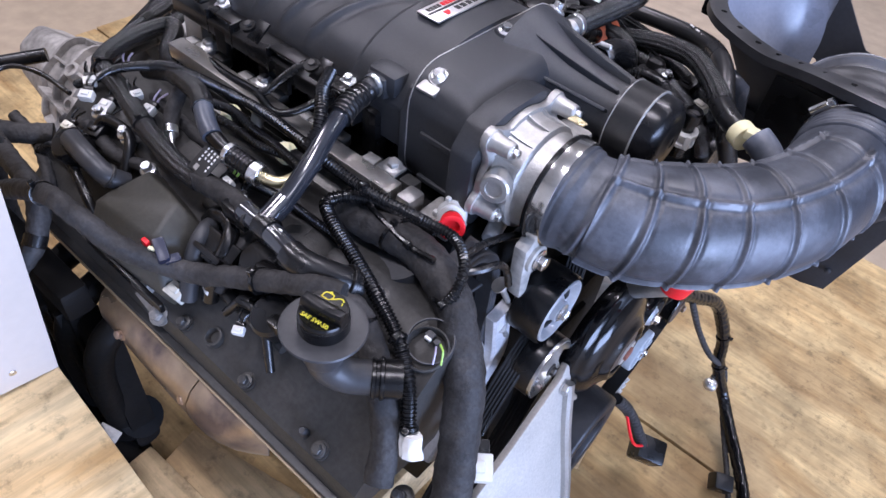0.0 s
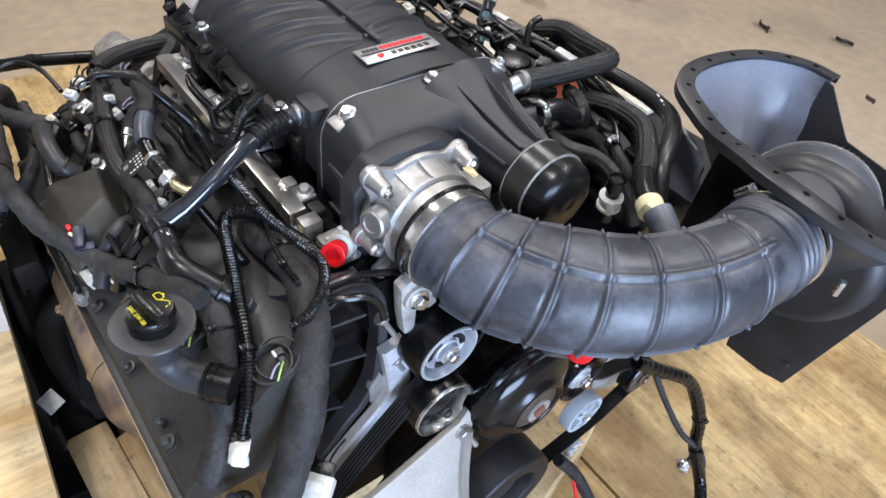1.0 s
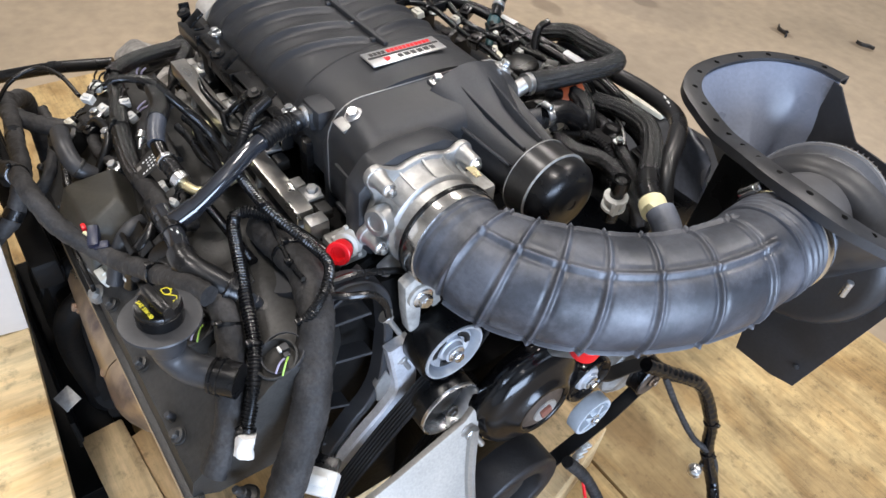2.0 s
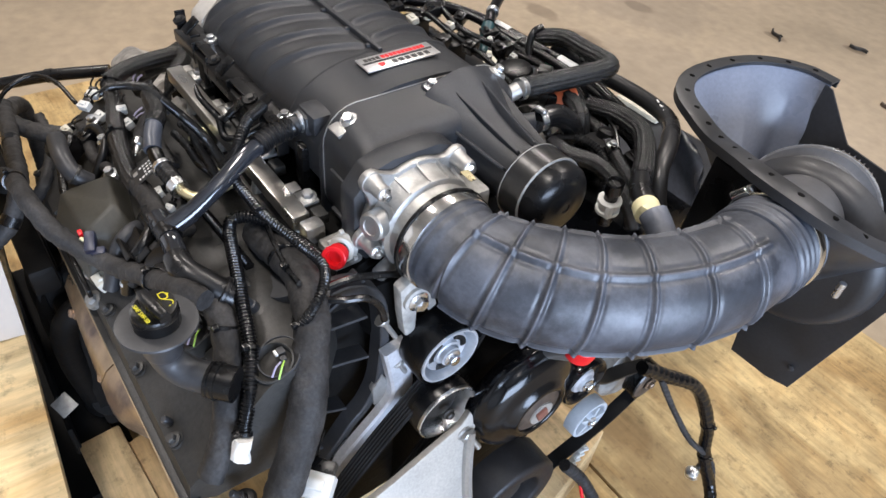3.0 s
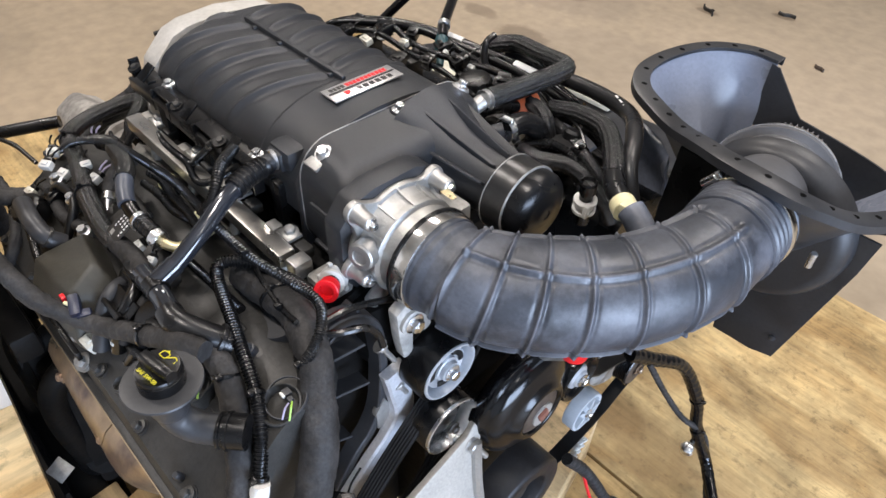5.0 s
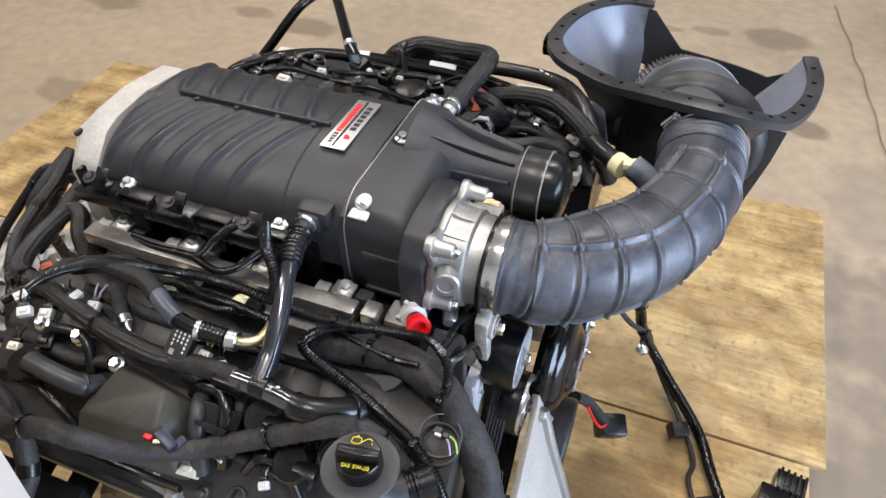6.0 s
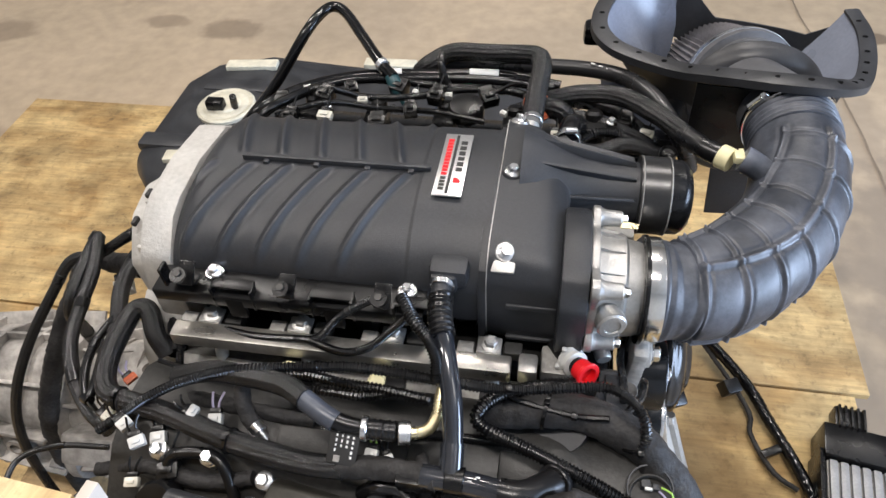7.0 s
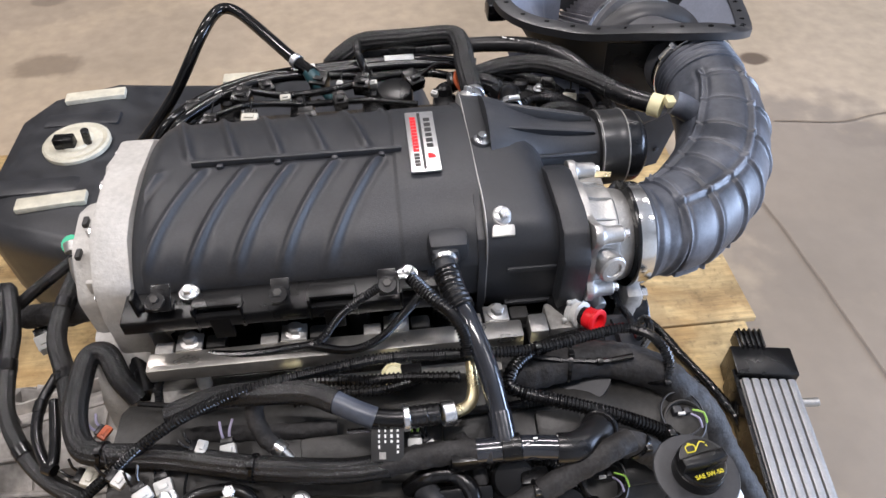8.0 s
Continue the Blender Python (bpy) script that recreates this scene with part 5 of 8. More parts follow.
# ---------------------------------------------------------------- fuel rail
rail = thing("fuel_rail", "square aluminium fuel rail with end blocks and injectors", "fuel rail", (-0.05, -0.005, -0.11))
part("bar", bm_box((-0.055, -0.012, -0.089), (0.380, 0.022, 0.020), 0.003), mat("rail_alloy", (0.52, 0.50, 0.46), 0.34, 0.9, grain=0.08, scale=120, stain=0.2, stain_scale=15, rough_var=0.1), rail, "brushed bar")
part("end_block", bm_box((0.152, -0.008, -0.090), (0.020, 0.024, 0.024), 0.004), ALU, rail)
part("crossover", bm_box((0.185, 0.008, -0.101), (0.040, 0.036, 0.020), 0.005), DIRTYALU, rail)
for ix in (-0.21, -0.105, 0.0, 0.105):
    inj = part("injector", bm_lathe((ix + 0.01, -0.004, -0.100), (0, -0.25, -1), [(0, 0.010), (0.010, 0.010), (0.012, 0.0075), (0.030, 0.0075), (0.032, 0.005), (0.045, 0.005)], 18), WHITEPLASTIC, rail)
    part("rail_clip", bm_box((ix - 0.02, 0.004, -0.082), (0.018, 0.014, 0.008), 0.002), DIRTYALU, rail)
    part("plug", bm_box((ix + 0.03, 0.010, -0.088), (0.020, 0.016, 0.014), 0.003), DUSTYPLASTIC, rail, "dull plastic plug")
    part("clamp_bolt", bm_join(bm_box((ix + 0.005, 0.008, -0.079), (0.026, 0.020, 0.004), 0.0012), bm_bolt((ix + 0.006, 0.009, -0.077), (0.1, -0.1, 1), 0.0070, 0.008)), ALU, rail, "bolted clamp")
redcap = thing("transport_plug", "bright red plastic transport plug on a white quick connector", "plug", (0.205, -0.008, -0.095), "red transport plugs")
RA = V(0.55, -0.70, 0.30).normalized()
RC = V(0.2125, -0.0145, -0.078)
part("cap", bm_lathe(RC - RA * 0.012, RA, [(0, 0.0115), (0.010, 0.0115), (0.012, 0.0135), (0.0145, 0.0135), (0.0152, 0.0125), (0.0150, 0.0085), (0.008, 0.008), (0.0078, 0.003)], 32), RED, redcap)
part("collar", bm_join(bm_lathe(RC - RA * 0.032, RA, [(0, 0.010), (0.001, 0.0155), (0.004, 0.0160), (0.005, 0.0120), (0.010, 0.0118), (0.011, 0.0145), (0.013, 0.0145), (0.014, 0.0110)], 28), *[bm_box(RC - RA * 0.0295 + Matrix.Rotation(2 * math.pi * k / 5, 3, RA) @ RA.cross(V(0, 0, 1)).normalized() * 0.0165, (0.005, 0.005, 0.006), 0.0012) for k in range(5)]), WHITEPLASTIC, redcap, "white connector collar")
part("stub", bm_cyl(RC - RA * 0.060, RC - RA * 0.010, 0.0098, 18), BLACKPLASTIC, redcap)
red2 = thing("transport_plug", "red plastic transport plug under the intake hose", "plug", (0.382, 0.206, -0.23), "red transport plugs")
part("cap", bm_lathe((0.388, 0.214, -0.214), (0.1, 0, 1), [(0, 0.012), (0.004, 0.018), (0.020, 0.0205), (0.026, 0.0205), (0.028, 0.019), (0.0275, 0.013), (0.020, 0.012)], 32), RED, red2)
part("pipe", bm_cyl((0.33, 0.22, -0.27), (0.388, 0.214, -0.210), 0.011, 18), ALU, red2)

# ---------------------------------------------------------------- front cover and accessory drive
fc = thing("front_cover", "black-rimmed aluminium timing cover with webs", "timing cover", (0.25, 0.10, -0.6))
# plate in near-black, painted for the deep shade behind the pulleys
part("plate", bm_plate([(-0.095, -0.22), (-0.035, -0.19), (0.000, -0.120), (0.05, -0.10), (0.29, -0.09), (0.38, -0.20), (0.40, -0.40), (0.36, -0.66), (0.0, -0.66), (-0.10, -0.42), (-0.125, -0.28)], (0.192, 0, 0), (0, 1, 0), (0, 0, 1), 0.016, 0.003), SHADEDGRIME, fc, "grimy plate, its black standing in for shade")
def bm_band(pts, w, d, bevel=0.0015):
    """A flat band of width w in the planes of x, and of depth d along x."""
    path = curve_points(pts, 0.006)
    n = len(path)
    secs = []
    for i, p in enumerate(path):
        t = (path[min(i + 1, n - 1)] - path[max(i - 1, 0)]).normalized()
        o = V(1, 0, 0).cross(t).normalized()
        hw, hd = w / 2, d / 2
        secs.append([p + o * a + V(b, 0, 0) for a, b in ((-hw, -hd), (-hw, hd - bevel), (-hw + bevel, hd), (hw - bevel, hd), (hw, hd - bevel), (hw, -hd))])
    return loft(secs)


rimline = [(-0.056, -0.105), (-0.046, -0.092), (-0.029, -0.088), (-0.007, -0.096), (0.012, -0.116), (0.021, -0.142), (0.025, -0.183), (0.024, -0.224), (0.018, -0.281), (0.001, -0.319), (-0.023, -0.344), (-0.072, -0.412)]
part("black_rim", bm_band([(0.243, y, z) for y, z in rimline], 0.0125, 0.022), RIMPLASTIC, fc, "thick flat black rim")
part("alloy_edge", bm_band([(0.262, y, z) for y, z in ((0.031, -0.205), (0.038, -0.242), (0.045, -0.298), (0.024, -0.334), (-0.012, -0.369), (-0.047, -0.406), (-0.061, -0.422))], 0.032, 0.014, 0.003), mat("bright_alloy", (0.58, 0.59, 0.62), 0.42, 0.35, grain=0.1, scale=240, stain=0.18, stain_scale=18, bump=0.25, bump_scale=380, rough_var=0.1), fc, "bright machined edge")
part("edge_lug", bm_join(bm_plate([(0.022, -0.262), (0.046, -0.316), (0.040, -0.334), (0.010, -0.318), (0.008, -0.285)], (0.246, 0, 0), (0, 1, 0), (0, 0, 1), 0.010, 0.002), bm_lathe((0.2565, 0.036, -0.320), (1, 0, 0), [(0, 0.0035), (0.0003, 0.0035)], 12)), ALU, fc, "bright lug with a hole")
for wy, wz, dy, dz in ((-0.050, -0.125, 0.046, 0.035), (-0.052, -0.150, 0.052, 0.0), (-0.05, -0.215, 0.052, -0.008), (-0.085, -0.285, 0.055, -0.020), (-0.11, -0.350, 0.045, -0.015)):
    part("web", bm_band([(0.232, wy + 0.004, wz), (0.235, wy + 0.004 + dy / 2, wz + dz / 2), (0.238, wy + 0.004 + dy, wz + dz)], 0.004, 0.022, 0.001), RIMPLASTIC, fc)
part("dark_duct", bm_tube([(0.190, -0.060, -0.105), (0.200, -0.050, -0.15), (0.202, -0.046, -0.21), (0.198, -0.072, -0.28), (0.192, -0.11, -0.36)], 0.028, 22), RIMPLASTIC, fc, "dark moulded duct behind the rim")
# added black filler that closes the bright gap between the pulleys
part("lower_case", bm_join(bm_box((0.235, 0.215, -0.52), (0.070, 0.27, 0.34), 0.012), bm_box((0.265, 0.20, -0.50), (0.030, 0.16, 0.22), 0.010)), SHADEDGRIME, fc, "black filler casting behind the pulleys, standing in for shade")
for by, bz, ty2 in ((0.012, -0.143, 0.016), (0.036, -0.235, 0.010)):
    part("stud", bm_join(bm_bolt((0.264, by, bz), (0.4, 0.5, -0.8), 0.0062, 0.008), bm_cyl((0.266, by, bz), (0.270, by + ty2, bz - ty2 * 2.2), 0.0034, 10)), ALU, fc)
ten = part("idler_bracket", bm_join(bm_plate([(0.026, -0.096), (0.040, -0.088), (0.066, -0.100), (0.078, -0.145), (0.066, -0.150), (0.062, -0.135), (0.050, -0.140), (0.050, -0.175), (0.036, -0.175), (0.030, -0.14)], (0.262, 0, 0), (0, 1, 0), (0, 0, 1), 0.016, 0.003), bm_lathe((0.266, 0.046, -0.116), (1, 0, 0), [(0, 0.018), (0.016, 0.016), (0.017, 0.014)], 24)), DIRTYALU, fc, "grey cast idler arm")
part("arm_bolt", bm_bolt((0.283, 0.046, -0.116), (1, 0, 0), 0.0085, 0.010), STEEL, ten)


def pulley(c, label, pieces, bolt=0.007, bolt_mat=None):
    """A drive pulley that turns about x; c is the middle of its front, pieces are (name, profile, material, label)."""
    c = Vector(c)
    r = max(p[1] for p in pieces[0][1])
    g = thing("pulley", label, "pulley", c - V(0, 0, r), "accessory drive pulleys")
    made = [part(n, bm_lathe(c, (1, 0, 0), prof, 72, n == "lip"), m, g, lab5, 32 if m is ZINC else 60) for n, prof, m, lab5 in pieces]
    if bolt:
        part("hub_bolt", bm_bolt(c + V(0.002, 0, 0), (1, 0, 0), bolt, bolt * 1.1), bolt_mat or STEEL, g)
    return g, made


def grooved(r, w, n):
    prof = [(-w, r - 0.004), (-w + 0.001, r + 0.001)]
    for k in range(n):
        a = -w + 0.003 + (w - 0.006) * k / n
        prof += [(a, r), (a + (w - 0.006) / n / 2, r - 0.0022)]
    return prof + [(-0.003, r), (-0.002, r + 0.001), (0, r - 0.001), (-0.022, r - 0.003)]


pulley((0.312, 0.078, -0.203), "smooth black idler pulley with a zinc-plated dished face", [("rim", [(-0.042, 0.041), (-0.040, 0.0455), (-0.003, 0.0455), (0, 0.0435), (-0.022, 0.0420)], BLACKPLASTIC, ""), ("lip", [(-0.001, 0.0410), (0.0008, 0.0400), (0.0008, 0.0375), (-0.003, 0.0355), (-0.020, 0.0345)], ZINC, "bright zinc lip"), ("dish", [(-0.0200, 0.0310), (-0.0080, 0.0290), (-0.0065, 0.0270), (-0.0100, 0.0210), (-0.0130, 0.0170)], ZINC, "zinc dish"), ("hub", [(-0.0160, 0.0185), (-0.006, 0.0165), (-0.005, 0.0140), (0.001, 0.0132), (0.0014, 0.009)], ZINC, "zinc hub")], 0.0075)
for a0 in (0.5, 2.6, 4.7):
    part("slot", bm_join(*[bm_box(V(0.3045, 0.078 + 0.0235 * math.sin(a0 + 0.13 * k), -0.203 + 0.0235 * math.cos(a0 + 0.13 * k)), (0.0030, 0.0045, 0.0065), 0, Euler((-(a0 + 0.13 * k), 0, 0)).to_matrix()) for k in range(9)]), INK, bpy.data.objects["pulley"], "dark crescent slot")
pulley((0.325, 0.074, -0.300), "grooved tensioner pulley behind the bracket", [("rim", [(-0.030, 0.040), (-0.029, 0.0435), (-0.003, 0.0435), (-0.0015, 0.0425), (-0.026, 0.0400)], BLACKPLASTIC, ""), ("lip", [(-0.003, 0.0436), (0.0005, 0.0430), (0.0010, 0.0412), (-0.002, 0.0395), (-0.022, 0.0385)], STEEL, "bright zinc lip"), ("cup", [(-0.022, 0.0390), (-0.024, 0.0300), (-0.024, 0.0180)], BLACKPLASTIC, "dark cup"), ("hub", [(-0.0240, 0.024), (-0.012, 0.020), (-0.011, 0.010)], DARKSTEEL, "dark hub")], 0.006, DARKSTEEL)
pulley((0.375, 0.196, -0.339), "large bell-shaped glossy black water pump pulley with rusty hub", [("rim", [(-0.056, 0.084), (-0.055, 0.0895), (-0.053, 0.091), (-0.036, 0.091), (-0.033, 0.090), (-0.031, 0.0865), (-0.026, 0.0845), (-0.022, 0.082), (-0.018, 0.078), (-0.0145, 0.073), (-0.012, 0.067), (-0.0105, 0.062), (-0.009, 0.057), (-0.007, 0.053), (-0.004, 0.049), (-0.001, 0.0455), (0.0005, 0.043), (0.0, 0.039), (-0.002, 0.0375), (-0.005, 0.0365)], GLOSSBLACK, "glossy black bell"),
    ("face", [(-0.0045, 0.0365), (-0.003, 0.034), (-0.002, 0.026), (0.0005, 0.021), (0.001, 0.012)], FLAKYBROWN, "dusty brown face ring"), ("hub", [(0.0, 0.0195), (0.0026, 0.019), (0.003, 0.016), (0.0015, 0.0125), (0.0014, 0.006)], ALUROUGH, "scuffed hub ring")], 0)
part("hub_square", bm_box((0.378, 0.196, -0.339), (0.006, 0.017, 0.017), 0.0015, Euler((0.35, 0, 0)).to_matrix()), mat("rust_red", (0.20, 0.075, 0.05), 0.75, grain=0.25, scale=120, stain=0.3, stain_scale=40), bpy.data.objects["pulley.002"], "rusty square hub")
pulley((0.370, 0.295, -0.359), "small black idler pulley with a steel centre", [("rim", [(-0.032, 0.039), (-0.030, 0.042), (-0.003, 0.042), (0, 0.040), (-0.001, 0.036), (-0.008, 0.033), (-0.008, 0.017)], GLOSSBLACK, ""), ("face", [(-0.009, 0.022), (-0.005, 0.020), (-0.003, 0.015), (0.001, 0.013), (0.0012, 0.008)], ZINC, "steel centre")], 0.007)
wheel, made = pulley((0.370, 0.350, -0.500), "small white zinc idler pulley with spokes", [("rim", [(-0.024, 0.034), (-0.022, 0.038), (-0.002, 0.038), (0.0, 0.037), (0.0, 0.032), (-0.002, 0.031), (-0.018, 0.030), (-0.019, 0.012)], PALEGREY, ""), ("hub", [(-0.019, 0.013), (0.000, 0.013), (0.001, 0.0115), (0.001, 0.006)], PALEGREY, "")], 0.006)
for k in range(5):
    a = 2 * math.pi * k / 5 + 0.3
    part("spoke", bm_box(V(0.3655, 0.350 + 0.021 * math.sin(a), -0.500 + 0.021 * math.cos(a)), (0.014, 0.006, 0.022), 0.001, Euler((-a, 0, 0)).to_matrix()), PALEGREY, wheel)
pulley((0.370, 0.497, -0.512), "small brown-black grooved alternator pulley", [("rim", grooved(0.036, 0.026, 6), BLACKPLASTIC, ""), ("face", [(-0.001, 0.034), (0.001, 0.032), (0.001, 0.016), (-0.001, 0.013)], FLAKYBROWN, "brown-black face")], 0.007, RUSTY)
pulley((0.385, 0.185, -0.566), "heavy dark steel crankshaft damper with a hollow centre", [("rim", [(-0.055, 0.080), (-0.053, 0.086), (-0.004, 0.086), (0, 0.083), (0, 0.056), (-0.003, 0.053), (-0.035, 0.052), (-0.036, 0.028)], DAMPERIRON, ""), ("hub", [(-0.0355, 0.030), (-0.015, 0.028), (-0.014, 0.016)], DARKSTEEL, "")], 0)
hub = solid("alternator", bm_join(bm_lathe((0.325, 0.510, -0.545), (-1, 0, 0), [(0, 0.05), (0.01, 0.065), (0.09, 0.068), (0.10, 0.05)], 36), bm_box((0.26, 0.44, -0.52), (0.06, 0.14, 0.05), 0.01)), DIRTYALU, "dirty aluminium alternator body on the engine front", "alternator")


def belt_bm(pts, w, t=0.004):
    """A flat ribbed belt in planes of x: pts are (x, y, z) of its middle line."""
    path = [Vector(p) for p in pts]
    bm = bmesh.new()
    rows = []
    n = len(path)
    for i, p in enumerate(path):
        d = (path[min(i + 1, n - 1)] - path[max(i - 1, 0)]).normalized()
        o = d.cross(V(1, 0, 0)).normalized()
        sec = []
        for k in range(13):
            sec.append(p + V(-w / 2 + w * k / 12, 0, 0) + o * (t / 2 + (0.0011 if k % 2 else 0)))
        for k in range(2):
            sec.append(p + V(w / 2 - w * k, 0, 0) - o * t / 2)
        rows.append([bm.verts.new(q) for q in sec])
    m = len(rows[0])
    for a, b in zip(rows, rows[1:]):
        for k in range(m):
            bm.faces.new((a[k], a[(k + 1) % m], b[(k + 1) % m], b[k]))
    bmesh.ops.recalc_face_normals(bm, faces=bm.faces[:])
    return bm


belt = thing("drive_belt", "black multi-rib drive belt round the pulleys", "belt", (0.33, 0.15, -0.6))
part("run", belt_bm(curve_points([(0.266, 0.178, -0.085), (0.275, 0.168, -0.13), (0.286, 0.150, -0.19), (0.294, 0.124, -0.226), (0.294, 0.085, -0.248), (0.296, 0.010, -0.310), (0.30, -0.062, -0.380), (0.305, -0.135, -0.458)], 0.012), 0.026), BELTRUBBER, belt)
part("run", belt_bm(curve_points([(0.305, 0.132, -0.305), (0.31, 0.05, -0.40), (0.315, -0.07, -0.52)], 0.03), 0.026), BELTRUBBER, belt)
part("run", belt_bm(curve_points([(0.335, 0.225, -0.262), (0.335, 0.28, -0.320), (0.345, 0.33, -0.392), (0.345, 0.381, -0.439), (0.345, 0.430, -0.458), (0.350, 0.505, -0.486)], 0.02), 0.024), BELTRUBBER, belt)
part("run", belt_bm(curve_points([(0.352, 0.235, -0.632), (0.354, 0.352, -0.604), (0.354, 0.435, -0.585), (0.354, 0.500, -0.550)], 0.03), 0.024), BELTRUBBER, belt)

clip = thing("cable_clip", "pale toothed plastic clip strip beside the crankshaft damper", "clip", (0.36, 0.371, -0.68))
part("strip", bm_join(bm_box((0.360, 0.371, -0.652), (0.010, 0.062, 0.012), 0.002, Euler((radians(57), 0, 0)).to_matrix()), *[bm_box((0.364, 0.371 + 0.0072 * k, -0.652 + 0.011 * k), (0.008, 0.005, 0.019), 0.001, Euler((radians(57), 0, 0)).to_matrix()) for k in range(-2, 3)]), WHITEPLASTIC, clip)

# mounting bracket on the front
mb = thing("mount_bracket", "pale cast aluminium mounting bracket, tapering up to a bolt", "bracket", (0.36, 0.0, -0.7))
part("plate", bm_plate([(0.105, 0.0), (0.088, -0.012), (-0.02, -0.036), (-0.16, -0.060), (-0.20, -0.40), (0.03, -0.40), (0.075, -0.22), (0.095, -0.06), (0.112, -0.02)], (0.326, 0, -0.315), (0, 1, 0), (-0.34, 0, 1), 0.010, 0.002), MATTECAST, mb, "smooth pale cast plate")
part("edge_rib", bm_sweep(curve_points([(0.346, 0.098, -0.335), (0.368, 0.084, -0.40), (0.408, 0.070, -0.52), (0.465, 0.03, -0.70)], 0.01), lambda s, a: 0.006 + 0.003 * abs(math.sin(a)), 10), ALU, mb)
part("bolt", bm_join(bm_bolt((0.342, 0.092, -0.342), (1, 0.1, 0.1), 0.009, 0.010), bm_cyl((0.345, 0.095, -0.342), (0.358, 0.108, -0.368), 0.0045, 12)), ALU, mb)

# exhaust manifold shield below the valve cover
shield = thing("heat_shield", "heat-tinted steel exhaust shield under the valve cover", "heat shield", (0.05, -0.24, -0.45))
def shield_section(x, back, top):
    k = -0.226 - 0.004 * math.sin((x + 0.1) * 9)
    return [(x, k + a * back, top + b) for a, b in ((0.012, 0.004), (-0.004, 0.003), (-0.014, -0.006), (-0.021, -0.022), (-0.022, -0.040), (-0.016, -0.056), (-0.004, -0.062), (0.012, -0.050))]
part("upper_sheet", loft([shield_section(-0.11 + 0.0165 * i, 1.15 + 0.014 * i, -0.258) for i in range(12)]), SHIELD, shield, "pink-brown tinted sheet", 80)
part("front_sheet", loft([shield_section(0.0735 + 0.0165 * i, (1.32, 1.36, 1.34, 1.25, 1.05, 0.65, 0.1)[i], -0.258 + (0, 0, 0, 0.002, 0.006, 0.012, 0.020)[i]) for i in range(7)]), SHIELD, shield, "pink-brown tinted sheet", 80)
for hx2 in (-0.06, 0.062):
    part("shield_bolt", bm_bolt((hx2, -0.251, -0.285), (0, -1, 0.5), 0.006, 0.008), RUSTY, shield)
shroud = thing("exhaust_manifold", "oily black cast exhaust manifold beside the engine", "manifold", (-0.1, -0.29, -0.6))
part("log", loft([rsec(x, -0.272, -0.236, -0.60 + 0.02 * math.sin(x * 11), -0.31 + 0.02 * math.sin(x * 14), 0.015) for x in [-0.32 + 0.04 * i for i in range(6)]]), SHADEDGRIME, shroud)
for cx in (-0.24, -0.17, -0.10):
    part("runner", bm_tube([(cx, -0.20, -0.30), (cx, -0.262, -0.33), (cx - 0.02, -0.279, -0.42), (cx - 0.05, -0.272, -0.58)], 0.018, 16), SHADEDGRIME, shroud)
part("collector", bm_tube([(-0.13, -0.25, -0.56), (-0.20, -0.26, -0.64), (-0.30, -0.22, -0.72)], 0.032, 18), SHADEDGRIME, shroud)

# ---------------------------------------------------------------- gearbox behind the engine
gb = thing("gearbox", "grey ribbed cast aluminium gearbox behind the engine", "gearbox", (-0.7, 0.10, -0.72))
GY, GZ = 0.110, -0.515


def bell_ring(x, k, n=44):
    """A lobed outline of the bell housing, k times its full size."""
    out = []
    for i in range(n):
        a = 2 * math.pi * i / n
        r = 0.172 + 0.010 * math.cos(3 * a + 0.6) + 0.007 * math.cos(7 * a) + (0.020 * max(0.0, math.cos(a - 2.2)) ** 8)
        out.append((x, GY + k * r * math.sin(a), GZ + k * r * math.cos(a)))
    return out


part("bell_flange", loft([bell_ring(-0.333, 1.03), bell_ring(-0.336, 1.05), bell_ring(-0.350, 1.05), bell_ring(-0.353, 1.03)]), GEARCAST, gb, "machined flange edge", 30)
part("bell_housing", loft([bell_ring(-0.352, 0.97), bell_ring(-0.40, 0.93), bell_ring(-0.46, 0.84), bell_ring(-0.53, 0.73), bell_ring(-0.575, 0.69), bell_ring(-0.580, 0.80), bell_ring(-0.600, 0.80)]), GEARCAST, gb, "grey cast bell housing", 40)
part("case", loft([bell_ring(-0.600, 0.74), bell_ring(-0.70, 0.70), bell_ring(-0.82, 0.62), bell_ring(-0.95, 0.46), bell_ring(-1.05, 0.38)]), GEARCAST, gb, "", 40)
for k in range(18):
    a = 2 * math.pi * k / 18 + 0.08
    d = V(0, math.sin(a), math.cos(a))
    part("rib", bm_plate([(0, 0.10), (0, 0.180), (-0.05, 0.174), (-0.12, 0.155), (-0.20, 0.134), (-0.222, 0.138), (-0.222, 0.10)], V(-0.354, GY, GZ) - d.cross(V(1, 0, 0)) * 0.003, (1, 0, 0), d, 0.006, 0.002), GEARCAST, gb)
    part("flange_boss", bm_lathe(V(-0.330, GY, GZ) + d * 0.181, (-1, 0, 0), [(0, 0.012), (0.024, 0.012), (0.027, 0.010)], 16), GEARCAST, gb)
    if k % 2:
        part("flange_bolt", bm_bolt(V(-0.357, GY, GZ) + d * 0.181, (-1, 0, 0), 0.007, 0.009), STEEL, gb)
for x, k in ((-0.40, 0.965), (-0.455, 0.885), (-0.51, 0.79)):
    part("hoop", loft([bell_ring(x + 0.003, k - 0.06), bell_ring(x + 0.0025, k), bell_ring(x - 0.0025, k), bell_ring(x - 0.003, k - 0.06)]), GEARCAST, gb)
